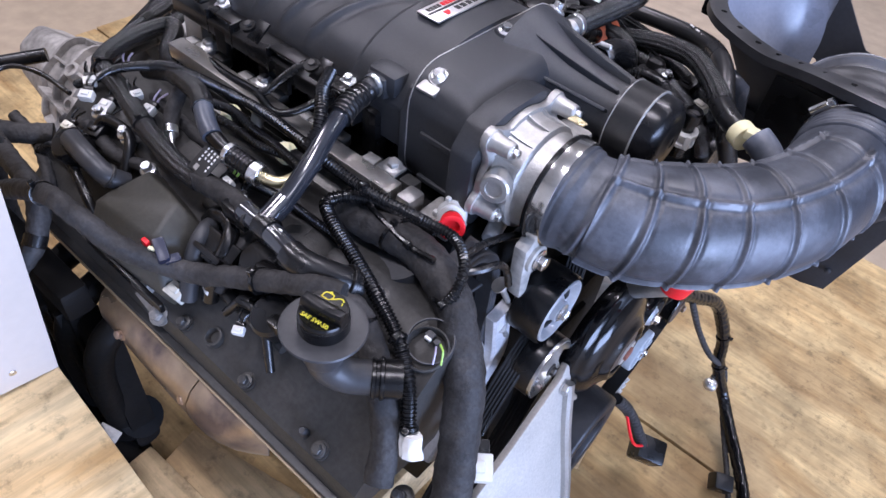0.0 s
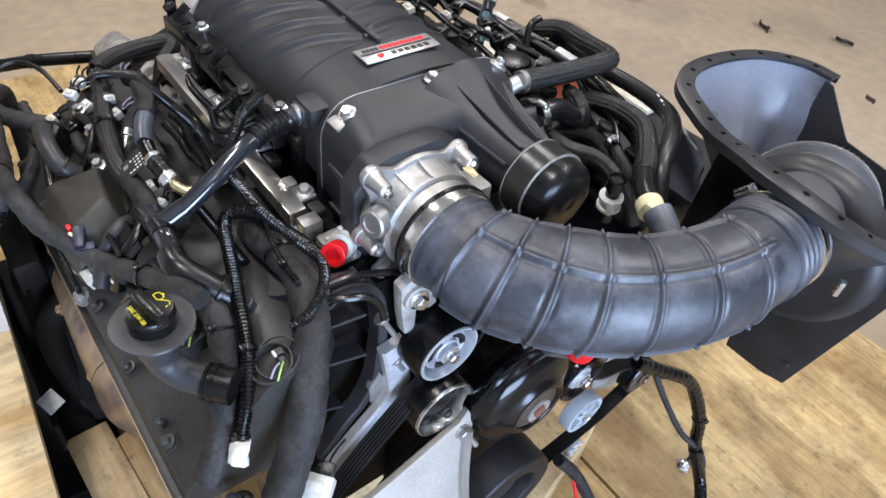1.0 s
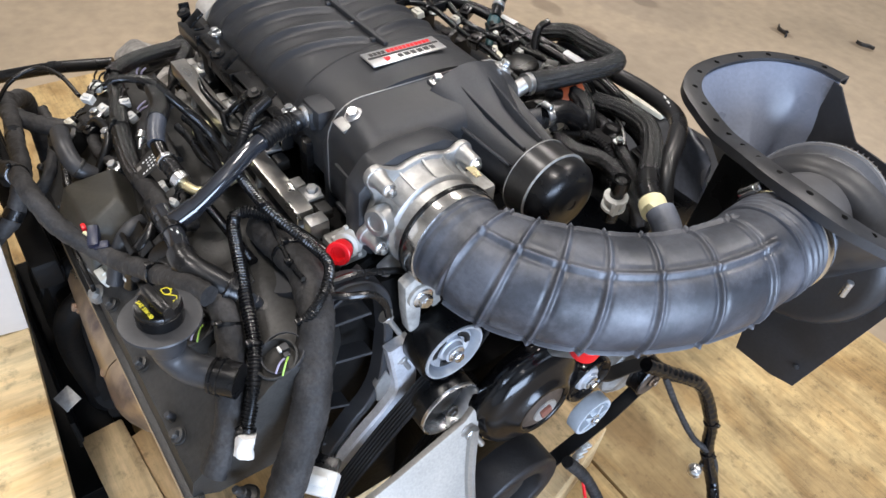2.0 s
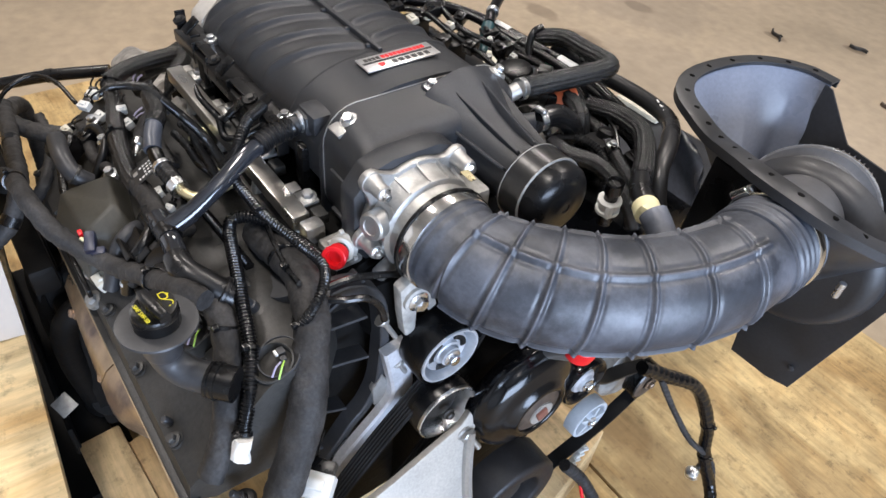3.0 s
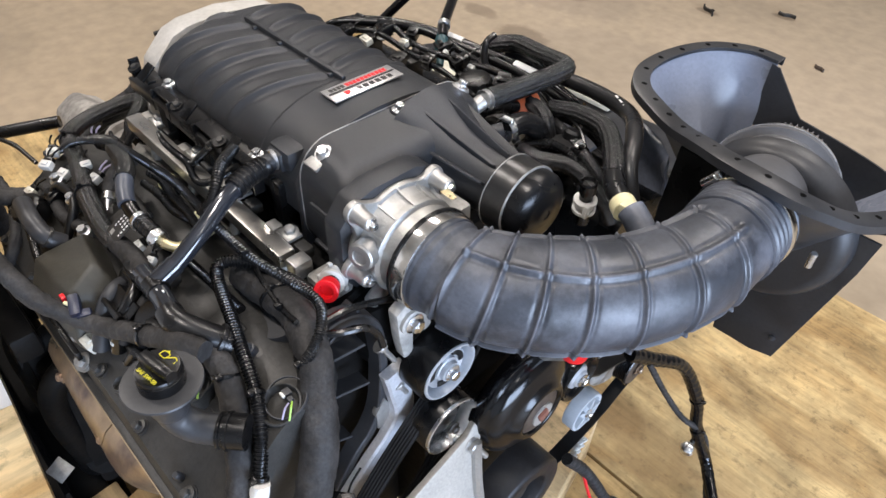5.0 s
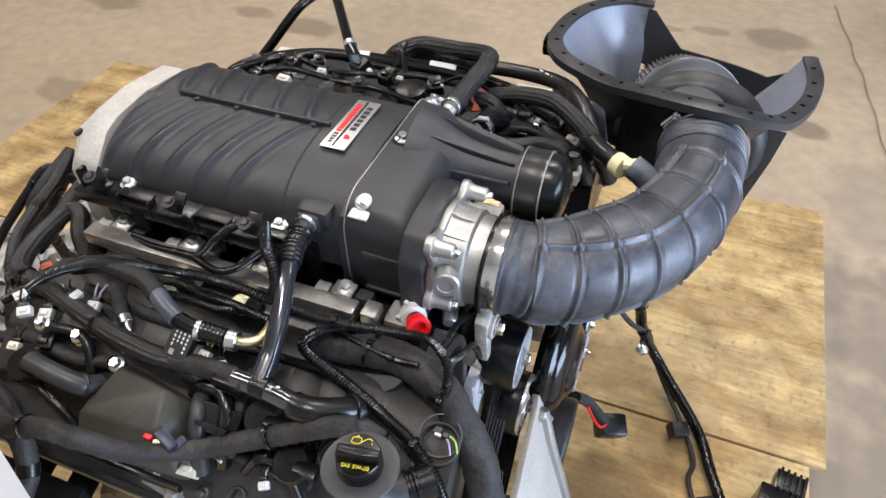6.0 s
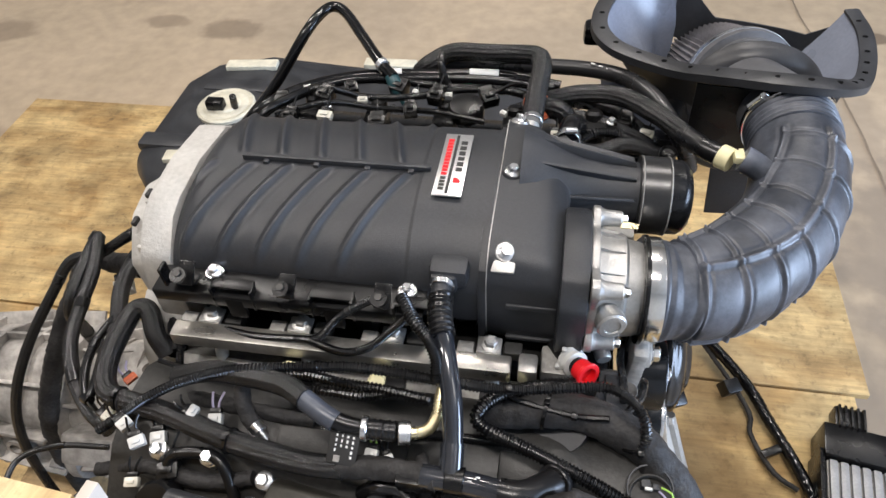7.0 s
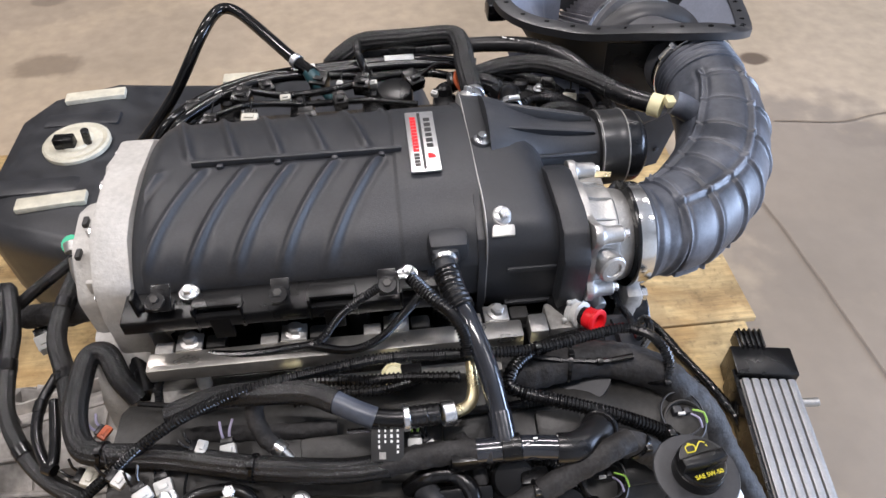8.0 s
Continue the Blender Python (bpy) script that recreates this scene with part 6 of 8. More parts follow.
for k in range(10):
    a = 2 * math.pi * k / 10 + 0.2
    d = V(0, math.sin(a), math.cos(a))
    part("rib", bm_plate([(0, 0.08), (0, 0.148), (-0.12, 0.138), (-0.26, 0.118), (-0.26, 0.08)], V(-0.602, GY, GZ) - d.cross(V(1, 0, 0)) * 0.003, (1, 0, 0), d, 0.006, 0.001), GEARCAST, gb)
for x, k in ((-0.66, 0.80), (-0.73, 0.765), (-0.80, 0.715), (-0.88, 0.63)):
    part("hoop", loft([bell_ring(x + 0.004, k - 0.12), bell_ring(x + 0.003, k), bell_ring(x - 0.003, k), bell_ring(x - 0.004, k - 0.12)]), GEARCAST, gb)
for k in range(9):
    a = radians(-100 + 24 * k)
    d = V(0, math.sin(a), math.cos(a))
    part("case_boss", bm_lathe(V(-0.62 - 0.05 * (k % 4), GY, GZ) + d * 0.108, d, [(0, 0.020), (0.022, 0.017), (0.030, 0.016), (0.031, 0.010), (0.022, 0.008)], 18), GEARCAST, gb)
part("top_pad", bm_join(bm_box((-0.43, GY - 0.03, GZ + 0.146), (0.09, 0.10, 0.026), 0.006), bm_lathe((-0.43, GY - 0.03, GZ + 0.154), (0, 0, 1), [(0, 0.018), (0.010, 0.018), (0.011, 0.010), (0.004, 0.009)], 20)), GEARCAST, gb)
part("side_pad", bm_join(bm_box((-0.50, GY - 0.125, GZ + 0.075), (0.10, 0.05, 0.06), 0.008, Euler((radians(50), 0, 0)).to_matrix())), GEARCAST, gb)
solid("gearbox_stand", bm_box((-0.70, GY, -0.7825), (0.12, 0.30, 0.275), 0.004), LUMBER, "stack of rough lumber under the gearbox", "wood block")

# ---------------------------------------------------------------- fuel tank behind the engine
tank = thing("fuel_tank", "black moulded plastic fuel tank lying on the plywood", "fuel tank", (-0.5, 1.05, PLY))


def tank_section(x, y0, y1, z1):
    return rsec(x, y0, y1, PLY + 0.004, z1, 0.05, 5)


part("shell", loft([tank_section(-0.985, 0.92, 1.18, -0.68), tank_section(-0.965, 0.84, 1.26, -0.63), tank_section(-0.90, 0.77, 1.34, -0.62), tank_section(-0.74, 0.70, 1.39, -0.615), tank_section(-0.62, 0.70, 1.41, -0.64),
     tank_section(-0.45, 0.78, 1.42, -0.66), tank_section(-0.25, 0.80, 1.42, -0.63), tank_section(-0.02, 0.80, 1.41, -0.615), tank_section(0.12, 0.86, 1.38, -0.63), tank_section(0.16, 0.95, 1.30, -0.70)]), RIMPLASTIC, tank, "dull black moulded shell", 60)
for sx3, sy3, rx3, ry3 in ((-0.80, 1.20, 0.10, 0.03), (-0.55, 1.10, 0.05, 0.14), (-0.86, 0.93, 0.12, 0.03), (-0.30, 1.10, 0.12, 0.10)):
    part("swage", bm_box((sx3, sy3, -0.628), (rx3 * 2, ry3 * 2, 0.030), 0.012), RIMPLASTIC, tank)
part("pump_flange", bm_lathe((-0.785, 1.085, -0.617), (0, 0, 1), [(0, 0.084), (0.010, 0.084), (0.014, 0.078), (0.012, 0.066), (0.016, 0.058), (0.015, 0.045), (0.020, 0.040), (0.022, 0.02)], 44), OFFWHITE, tank, "round cream pump flange")
part("flange_port", bm_join(bm_box((-0.80, 1.06, -0.585), (0.05, 0.03, 0.03), 0.005), bm_cyl((-0.75, 1.07, -0.60), (-0.74, 1.06, -0.555), 0.010, 14)), BLACKPLASTIC, tank)
for px, py, a in ((-0.785, 1.300, 0.1), (-0.79, 0.862, 0.1), (-0.36, 1.355, 0.0), (0.02, 1.36, 0.0)):
    part("foam_pad", bm_box((px, py, -0.612 if px < -0.5 else -0.622), (0.16, 0.042, 0.016), 0.004, Euler((0, 0, a)).to_matrix()), OFFWHITE, tank, "pale foam strip")
part("green_port", bm_join(bm_cyl((-0.70, 0.74, -0.66), (-0.70, 0.70, -0.60), 0.022, 18), bm_cyl((-0.66, 0.78, -0.64), (-0.65, 0.76, -0.59), 0.018, 18)), GREEN, tank, "green transport caps")

# ---------------------------------------------------------------- heat exchanger beside the pallet edge
hx = thing("heat_exchanger", "silver finned heat exchanger with a black end tank", "radiator", (0.85, 0.15, PLY))
part("end_tank", bm_box((0.854, 0.452, -0.875), (0.140, 0.075, 0.085), 0.004), BLACKPLASTIC, hx, "black plastic end tank")
fitting = part("fitting", bm_box((0.835, 0.512, -0.855), (0.055, 0.05, 0.04), 0.003), BLACKPLASTIC, hx, "ribbed black fitting")
for k in range(5):
    part("rib", bm_box((0.815 + 0.012 * k, 0.512, -0.832), (0.005, 0.05, 0.012), 0.001), BLACKPLASTIC, fitting)
part("core", bm_box((0.856, 0.05, -0.880), (0.128, 0.72, 0.06), 0.002), DIRTYALU, hx)
fin = mesh_of(bm_box((0, 0, 0), (0.0165, 0.72, 0.012), 0.004), "tube", FINS)
for k in range(6):
    extra(fin, "tube", hx, Matrix.Translation((0.8035 + 0.0205 * k, 0.05, -0.848)))
part("side_rail", bm_box((0.782, 0.06, -0.878), (0.010, 0.74, 0.075), 0.002), BLACKPLASTIC, hx)
part("stub_pipe", bm_cyl((0.92, 0.36, -0.86), (0.955, 0.36, -0.855), 0.010, 14), ALU, hx)
hx.rotation_euler, hx.location = (0, 0, -radians(9.0)), (0.787, 0.070, PLY)

# ---- runs of the looms and hoses
MAIN_LOOM = [(-0.270, -0.015, -0.135), (-0.283, -0.004, -0.115), (-0.297, 0.019, -0.100), (-0.314, 0.018, -0.100), (-0.316, -0.015, -0.100), (-0.313, -0.052, -0.102), (-0.300, -0.082, -0.104), (-0.276, -0.095, -0.102), (-0.213, -0.107, -0.097), (-0.133, -0.129, -0.092), (-0.057, -0.141, -0.091), (-0.011, -0.142, -0.088)]
GREY_TUBE = [(-0.020, -0.141, -0.089), (0.025, -0.141, -0.080), (0.060, -0.144, -0.075), (0.081, -0.147, -0.072)]
SHINY_PIPE = [(0.067, -0.019, -0.019), (0.074, -0.043, -0.024), (0.085, -0.080, -0.041), (0.091, -0.117, -0.060), (0.093, -0.146, -0.071)]
PORT_ELBOW = [(0.059, 0.020, -0.015), (0.060, 0.015, -0.016), (0.062, -0.004, -0.017), (0.069, -0.027, -0.020)]
CROSS_PIPE = [(0.066, -0.146, -0.072), (0.105, -0.147, -0.072), (0.125, -0.149, -0.072), (0.142, -0.152, -0.071)]
CROSS_ELBOW = [(0.138, -0.152, -0.071), (0.152, -0.153, -0.071), (0.166, -0.147, -0.075), (0.185, -0.129, -0.089), (0.192, -0.120, -0.097)]
CONDUIT_A = [(-0.293, -0.125, -0.120), (-0.266, -0.111, -0.105), (-0.235, -0.101, -0.082), (-0.191, -0.086, -0.062), (-0.131, -0.079, -0.040), (-0.050, -0.066, -0.038), (0.002, -0.060, -0.040), (0.082, -0.062, -0.044), (0.137, -0.058, -0.052), (0.198, -0.044, -0.058), (0.234, -0.039, -0.060), (0.259, -0.054, -0.062), (0.269, -0.073, -0.075), (0.264, -0.086, -0.095)]
SLEEVE_B = [(-0.215, -0.070, -0.085), (-0.168, -0.069, -0.065), (-0.130, -0.079, -0.048), (-0.081, -0.087, -0.042), (-0.053, -0.101, -0.040)]
GREY_B = [(-0.058, -0.098, -0.040), (-0.037, -0.109, -0.045), (-0.021, -0.115, -0.050)]
LABEL_TUBE = [(-0.025, -0.113, -0.050), (-0.007, -0.115, -0.054), (0.009, -0.115, -0.056)]
RUBBER_B = [(0.004, -0.115, -0.056), (0.020, -0.114, -0.057), (0.037, -0.113, -0.058)]
BRASS_B = [(0.039, -0.114, -0.058), (0.055, -0.111, -0.060), (0.066, -0.104, -0.062), (0.071, -0.092, -0.061), (0.072, -0.077, -0.058), (0.073, -0.064, -0.054)]
BRANCH_C = [(-0.130, -0.075, -0.062), (-0.133, -0.084, -0.076), (-0.127, -0.098, -0.088), (-0.116, -0.108, -0.096)]
TIP_C = [(-0.117, -0.107, -0.095), (-0.107, -0.114, -0.099)]
TIP_C2 = [(-0.110, -0.112, -0.098), (-0.099, -0.120, -0.103)]
CONDUIT_D = [(0.169, -0.035, -0.085), (0.139, -0.046, -0.075), (0.118, -0.062, -0.071), (0.108, -0.080, -0.074), (0.124, -0.091, -0.078), (0.170, -0.105, -0.084), (0.214, -0.119, -0.092), (0.253, -0.131, -0.108), (0.283, -0.148, -0.128), (0.304, -0.168, -0.155)]
TAPED_LOOM = [(0.109, -0.055, -0.100), (0.140, -0.055, -0.096), (0.175, -0.052, -0.092), (0.215, -0.052, -0.092), (0.263, -0.070, -0.098), (0.287, -0.086, -0.115), (0.311, -0.102, -0.140), (0.330, -0.125, -0.175), (0.353, -0.156, -0.210), (0.370, -0.183, -0.240)]
TAG_LINE = [(0.307, -0.169, -0.156), (0.311, -0.174, -0.164), (0.316, -0.179, -0.172)]
TAPED_BRANCH = [(0.191, -0.139, -0.098), (0.219, -0.143, -0.102), (0.244, -0.152, -0.118), (0.266, -0.165, -0.138), (0.292, -0.184, -0.166), (0.307, -0.207, -0.195)]
WIRE_A = [(-0.241, -0.034, -0.120), (-0.239, -0.021, -0.105), (-0.227, -0.007, -0.092), (-0.198, -0.003, -0.085), (-0.151, -0.012, -0.080), (-0.099, -0.013, -0.075), (-0.073, -0.012, -0.070), (-0.050, -0.002, -0.045), (-0.026, -0.001, -0.022), (-0.007, -0.000, -0.008)]
WIRE_B = [(-0.085, -0.013, -0.074), (-0.043, -0.024, -0.073), (-0.012, -0.023, -0.060), (0.011, -0.012, -0.042), (0.033, -0.001, -0.022)]
CONDUIT_E = [(0.023, 0.004, -0.004), (0.041, -0.023, -0.004), (0.057, -0.039, -0.010), (0.067, -0.053, -0.022), (0.069, -0.070, -0.036)]
CONDUIT_F = [(-0.110, -0.054, -0.085), (-0.077, -0.053, -0.078), (-0.033, -0.060, -0.074), (0.011, -0.063, -0.072), (0.062, -0.071, -0.068)]
CONDUIT_G = [(-0.099, -0.068, -0.088), (-0.055, -0.067, -0.082), (-0.012, -0.070, -0.078), (0.022, -0.065, -0.074)]
WIRE_H = [(0.116, -0.046, -0.070), (0.146, -0.055, -0.075), (0.201, -0.063, -0.078), (0.234, -0.066, -0.070)]
REAR_A = [(-0.600, 0.160, -0.550), (-0.520, 0.100, -0.300), (-0.460, 0.060, -0.170), (-0.451, 0.148, -0.130), (-0.434, 0.099, -0.140), (-0.429, 0.052, -0.150), (-0.419, -0.001, -0.160), (-0.394, -0.044, -0.170), (-0.361, -0.077, -0.180), (-0.327, -0.095, -0.190)]
REAR_B = [(-0.367, 0.177, -0.110), (-0.409, 0.156, -0.130), (-0.451, 0.134, -0.150), (-0.502, 0.105, -0.170), (-0.620, -0.020, -0.400), (-0.680, -0.060, -0.900)]
REAR_C = [(-0.366, 0.184, -0.120), (-0.377, 0.118, -0.130), (-0.376, 0.073, -0.135), (-0.349, 0.015, -0.130), (-0.325, -0.040, -0.120)]
REAR_D = [(-0.366, 0.027, -0.140), (-0.379, -0.004, -0.150), (-0.374, -0.041, -0.155), (-0.352, -0.075, -0.155), (-0.351, -0.053, -0.150), (-0.363, -0.002, -0.145)]
REAR_E = [(-0.345, 0.122, -0.140), (-0.388, 0.129, -0.160), (-0.441, 0.147, -0.180), (-0.500, 0.134, -0.200), (-0.600, 0.000, -0.450), (-0.630, -0.030, -0.900)]
REAR_F = [(-0.312, 0.103, -0.110), (-0.292, 0.060, -0.120), (-0.272, 0.020, -0.130), (-0.259, -0.013, -0.135)]
REAR_PIPE = [(-0.685, -0.016, -0.300), (-0.736, -0.117, -0.310), (-0.784, -0.204, -0.330), (-0.829, -0.292, -0.350)]
REAR_WIRE = [(-0.349, -0.240, -0.140), (-0.345, -0.213, -0.110), (-0.346, -0.177, -0.100), (-0.312, -0.156, -0.100), (-0.265, -0.146, -0.110)]
WIRE_J = [(-0.106, -0.068, -0.062), (-0.145, -0.070, -0.075), (-0.196, -0.061, -0.088), (-0.252, -0.046, -0.098)]
LEFT_HOSE = [(-0.360, -0.262, -0.300), (-0.240, -0.266, -0.175), (-0.120, -0.254, -0.106), (-0.060, -0.250, -0.096), (-0.015, -0.238, -0.114), (0.022, -0.212, -0.134), (0.060, -0.195, -0.130), (0.090, -0.186, -0.116), (0.120, -0.176, -0.104), (0.150, -0.168, -0.088), (0.180, -0.160, -0.074), (0.205, -0.150, -0.072)]
ELBOW_L = [(-0.174, -0.192, -0.100), (-0.134, -0.196, -0.100), (-0.108, -0.193, -0.110), (-0.102, -0.179, -0.125)]
LOOP = [(-0.393, 0.486, -0.200), (-0.354, 0.483, -0.160), (-0.299, 0.495, -0.100), (-0.250, 0.541, -0.035), (-0.231, 0.583, -0.022), (-0.215, 0.594, -0.020), (-0.192, 0.578, -0.022), (-0.151, 0.521, -0.028), (-0.109, 0.462, -0.036), (-0.084, 0.435, -0.042)]
RAIL_1 = [(-0.285, 0.320, -0.160), (-0.280, 0.328, -0.090), (-0.262, 0.350, -0.058), (-0.225, 0.395, -0.055), (-0.160, 0.440, -0.055), (-0.050, 0.458, -0.057), (0.060, 0.470, -0.062), (0.150, 0.470, -0.070)]
RAIL_2 = [(-0.315, 0.350, -0.160), (-0.305, 0.358, -0.100), (-0.276, 0.380, -0.068), (-0.225, 0.430, -0.064), (-0.150, 0.470, -0.066), (-0.040, 0.488, -0.068), (0.070, 0.500, -0.072), (0.160, 0.490, -0.080)]
BLACK_HOSE = [(0.128, 0.304, -0.012), (0.129, 0.385, -0.020), (0.131, 0.454, -0.024), (0.119, 0.488, -0.028), (0.057, 0.507, -0.040), (-0.007, 0.530, -0.055), (-0.043, 0.513, -0.065), (-0.063, 0.516, -0.085)]
LONG_HOSE = [(-0.032, 0.542, -0.085), (0.057, 0.536, -0.080), (0.155, 0.527, -0.070), (0.236, 0.491, -0.055), (0.282, 0.434, -0.045), (0.312, 0.382, -0.055), (0.335, 0.368, -0.090), (0.350, 0.379, -0.130)]
VENT_SLEEVE = [(0.145, 0.433, -0.065), (0.192, 0.437, -0.055), (0.246, 0.420, -0.045), (0.291, 0.373, -0.038), (0.325, 0.326, -0.034)]
VENT_TUBE = [(0.319, 0.333, -0.035), (0.342, 0.305, -0.033), (0.369, 0.284, -0.032)]
DRAIN_SLEEVE = [(0.190, 0.316, -0.060), (0.219, 0.316, -0.060), (0.248, 0.339, -0.065), (0.280, 0.344, -0.075), (0.311, 0.345, -0.095), (0.320, 0.353, -0.120)]
SPRING = [(0.169, 0.320, -0.045), (0.184, 0.316, -0.055), (0.193, 0.318, -0.065)]
PORT_HOSE = [(0.175, 0.296, -0.030), (0.178, 0.327, -0.030), (0.186, 0.349, -0.045), (0.184, 0.363, -0.075), (0.177, 0.371, -0.110)]
ORANGE_HOSE = [(0.132, 0.396, -0.050), (0.161, 0.389, -0.052), (0.175, 0.384, -0.065), (0.181, 0.383, -0.095)]
SHORT_HOSE = [(0.125, 0.309, -0.030), (0.130, 0.337, -0.032), (0.130, 0.369, -0.045)]
HOOK = [(0.003, 0.451, -0.075), (-0.010, 0.455, -0.055), (-0.017, 0.466, -0.035), (-0.018, 0.484, -0.030)]
RIGHT_LOOM = [(0.360, 0.470, -0.460), (0.381, 0.526, -0.500), (0.413, 0.603, -0.560), (0.452, 0.640, -0.660), (0.475, 0.650, -0.750), (0.529, 0.656, -0.850), (0.644, 0.533, -0.895), (0.688, 0.429, -0.897), (0.728, 0.333, -0.897), (0.750, 0.245, -0.897), (0.743, 0.162, -0.897)]
RIGHT_WIRE = [(0.382, 0.512, -0.500), (0.412, 0.560, -0.600), (0.450, 0.606, -0.690), (0.491, 0.663, -0.770), (0.530, 0.660, -0.870), (0.642, 0.476, -0.905), (0.644, 0.403, -0.905), (0.678, 0.322, -0.905), (0.724, 0.285, -0.905)]
LEFT_A = [(-0.620, -0.200, -0.900), (-0.560, -0.200, -0.500), (-0.500, -0.195, -0.240), (-0.357, -0.230, -0.160), (-0.314, -0.205, -0.165), (-0.290, -0.171, -0.170)]
LEFT_B = [(-0.375, -0.225, -0.150), (-0.267, -0.237, -0.145), (-0.167, -0.249, -0.140), (-0.134, -0.275, -0.170), (-0.133, -0.311, -0.200)]
LEFT_C = [(-0.356, -0.188, -0.170), (-0.298, -0.190, -0.180), (-0.234, -0.214, -0.190), (-0.195, -0.244, -0.200)]
FRONT_LOOM = [(0.375, 0.316, -0.600), (0.395, 0.355, -0.660), (0.417, 0.381, -0.720), (0.442, 0.412, -0.800)]
BAND_WIRE = [(0.248, -0.043, -0.075), (0.248, -0.016, -0.078), (0.247, 0.013, -0.090), (0.250, 0.039, -0.100), (0.254, 0.060, -0.110)]
BAND_WIRE2 = [(0.245, -0.054, -0.090), (0.265, -0.032, -0.085), (0.271, -0.010, -0.090), (0.273, 0.004, -0.110), (0.276, 0.008, -0.130)]


def hose_thing(name, label, category, group, pieces):
    """A run of hose or loom: pieces are (part name, mesh, material, label)."""
    first = Vector((0, 0, 0))
    g = thing(name, label, category, first, group)
    for n, bm, m, lab in pieces:
        part(n, bm, m, g, lab)
    return g


def bm_sleeve(pts, r, strands=9, seed=0.0):
    """Woven sleeving over a bundle: lumpy, with the wires showing as long ridges."""
    turn = 2 * math.pi / 0.0033

    def rad(s, a):
        lump = 0.05 * noise.noise((s * 25 + seed, math.cos(a), math.sin(a))) + 0.030 * math.cos(strands * a + 9 * s)
        return r * (1 + lump + 0.040 * max(math.cos(20 * a + turn * s), math.cos(20 * a - turn * s)))
    return bm_sweep(curve_points(pts, 0.00062), rad, 96)


def bm_taped(pts, r, seed=0.0):
    """Cloth-taped loom with the wraps of the tape as low steps."""
    def rad(s, a):
        wrap = ((s / 0.016 + a / (2 * math.pi)) % 1)
        return r * (1 + 0.12 * noise.noise((s * 14 + seed, math.cos(a), math.sin(a))) + 0.07 * noise.noise((s * 70 + seed, 2 * math.cos(a), 2 * math.sin(a)))) + 0.0013 * wrap
    return bm_sweep(curve_points(pts, 0.004), rad, 24)


def bm_ring(p, q, r, w):
    p, q = Vector(p), Vector(q)
    return bm_cyl(p, p + (q - p).normalized() * w, r, 20)


def tie_bm(p, d, r):
    """A cable tie with its square head."""
    d = Vector(d).normalized()
    side = d.cross(V(0, 0, 1)).normalized()
    up = side.cross(d)
    return bm_join(bm_lathe(Vector(p) - d * 0.002, d, [(0, r), (0.0003, r + 0.0012), (0.0037, r + 0.0012), (0.004, r)], 20),
                   bm_box(Vector(p) + up * (r + 0.002) + side * 0.004, (0.006, 0.006, 0.006), 0.001))


def plug(at, size, yaw, pitch, material, label, wires=2, wire_mat=None, to=None):
    """A small electrical plug with its pigtail."""
    at = Vector(at)
    size = [0.72 * v for v in size]
    turn = Euler((radians(pitch), 0, radians(yaw))).to_matrix()
    g = thing("connector", label, "connector", at, "electrical connectors")
    part("housing", bm_join(bm_box(at, size, 0.0018, turn), bm_box(at + turn @ V(0, 0, size[2] * 0.55), (size[0] * 0.55, size[1] * 0.4, size[2] * 0.3), 0.001, turn)), material, g)
    back = turn @ V(0, size[1] * 0.5, 0)
    part("boot", bm_box(at + back * 1.5, (size[0] * 0.8, size[1] * 0.55, size[2] * 0.8), 0.0015, turn), BLACKPLASTIC, g)
    for k in range(wires):
        o = turn @ V((k - (wires - 1) / 2) * size[0] * 0.35, 0, 0)
        end = at + back * 3.8 + o * 1.8 + V(0.003 * k, 0.004, 0.006)
        part("wire", bm_tube([at + back * 1.6 + o, at + back * 2.6 + o * 1.4 + V(0, 0, 0.004), end], 0.0013, 6, 0.003), wire_mat or CONDUIT, g)
    return g


# ---------------------------------------------------------------- looms and hoses over the near bank
hose_thing("wiring_loom", "thick black woven-sleeved wiring loom looped behind the near bank", "wiring", "wiring looms", [
    ("sleeve", bm_sleeve(MAIN_LOOM, 0.0110, 11, 1.0), BRAID, ""), ("tape_end", bm_taped(GREY_TUBE, 0.0105, 2.0), TAPE, "grey cloth-taped end"),
    ("tie", tie_bm(MAIN_LOOM[7], (1, -0.1, 0), 0.0122), CONDUIT, ""), ("tie", tie_bm(MAIN_LOOM[9], (1, -0.2, 0), 0.0122), CONDUIT, "")])
hose_thing("breather_pipe", "glossy black breather pipe with a rubber elbow at the lid", "pipe", "", [
    ("pipe", bm_tube(SHINY_PIPE, 0.0100, 22), SHRINK, "glossy black pipe"), ("elbow", bm_conduit(PORT_ELBOW, 0.0118, 0.006, 0.0012, 18), SOFTRUBBER, "ribbed rubber elbow"),
    ("collar", bm_ring((0.059, 0.034, -0.0125), (0.059, 0.010, -0.016), 0.0128, 0.006), STEEL, "zinc collar"),
    ("sleeve", bm_tube(SHINY_PIPE[-2:], 0.0112, 22), SHRINK, ""), ("stripe", bm_ring(SHINY_PIPE[0], SHINY_PIPE[1], 0.0110, 0.006), BLACKPLASTIC, "")])
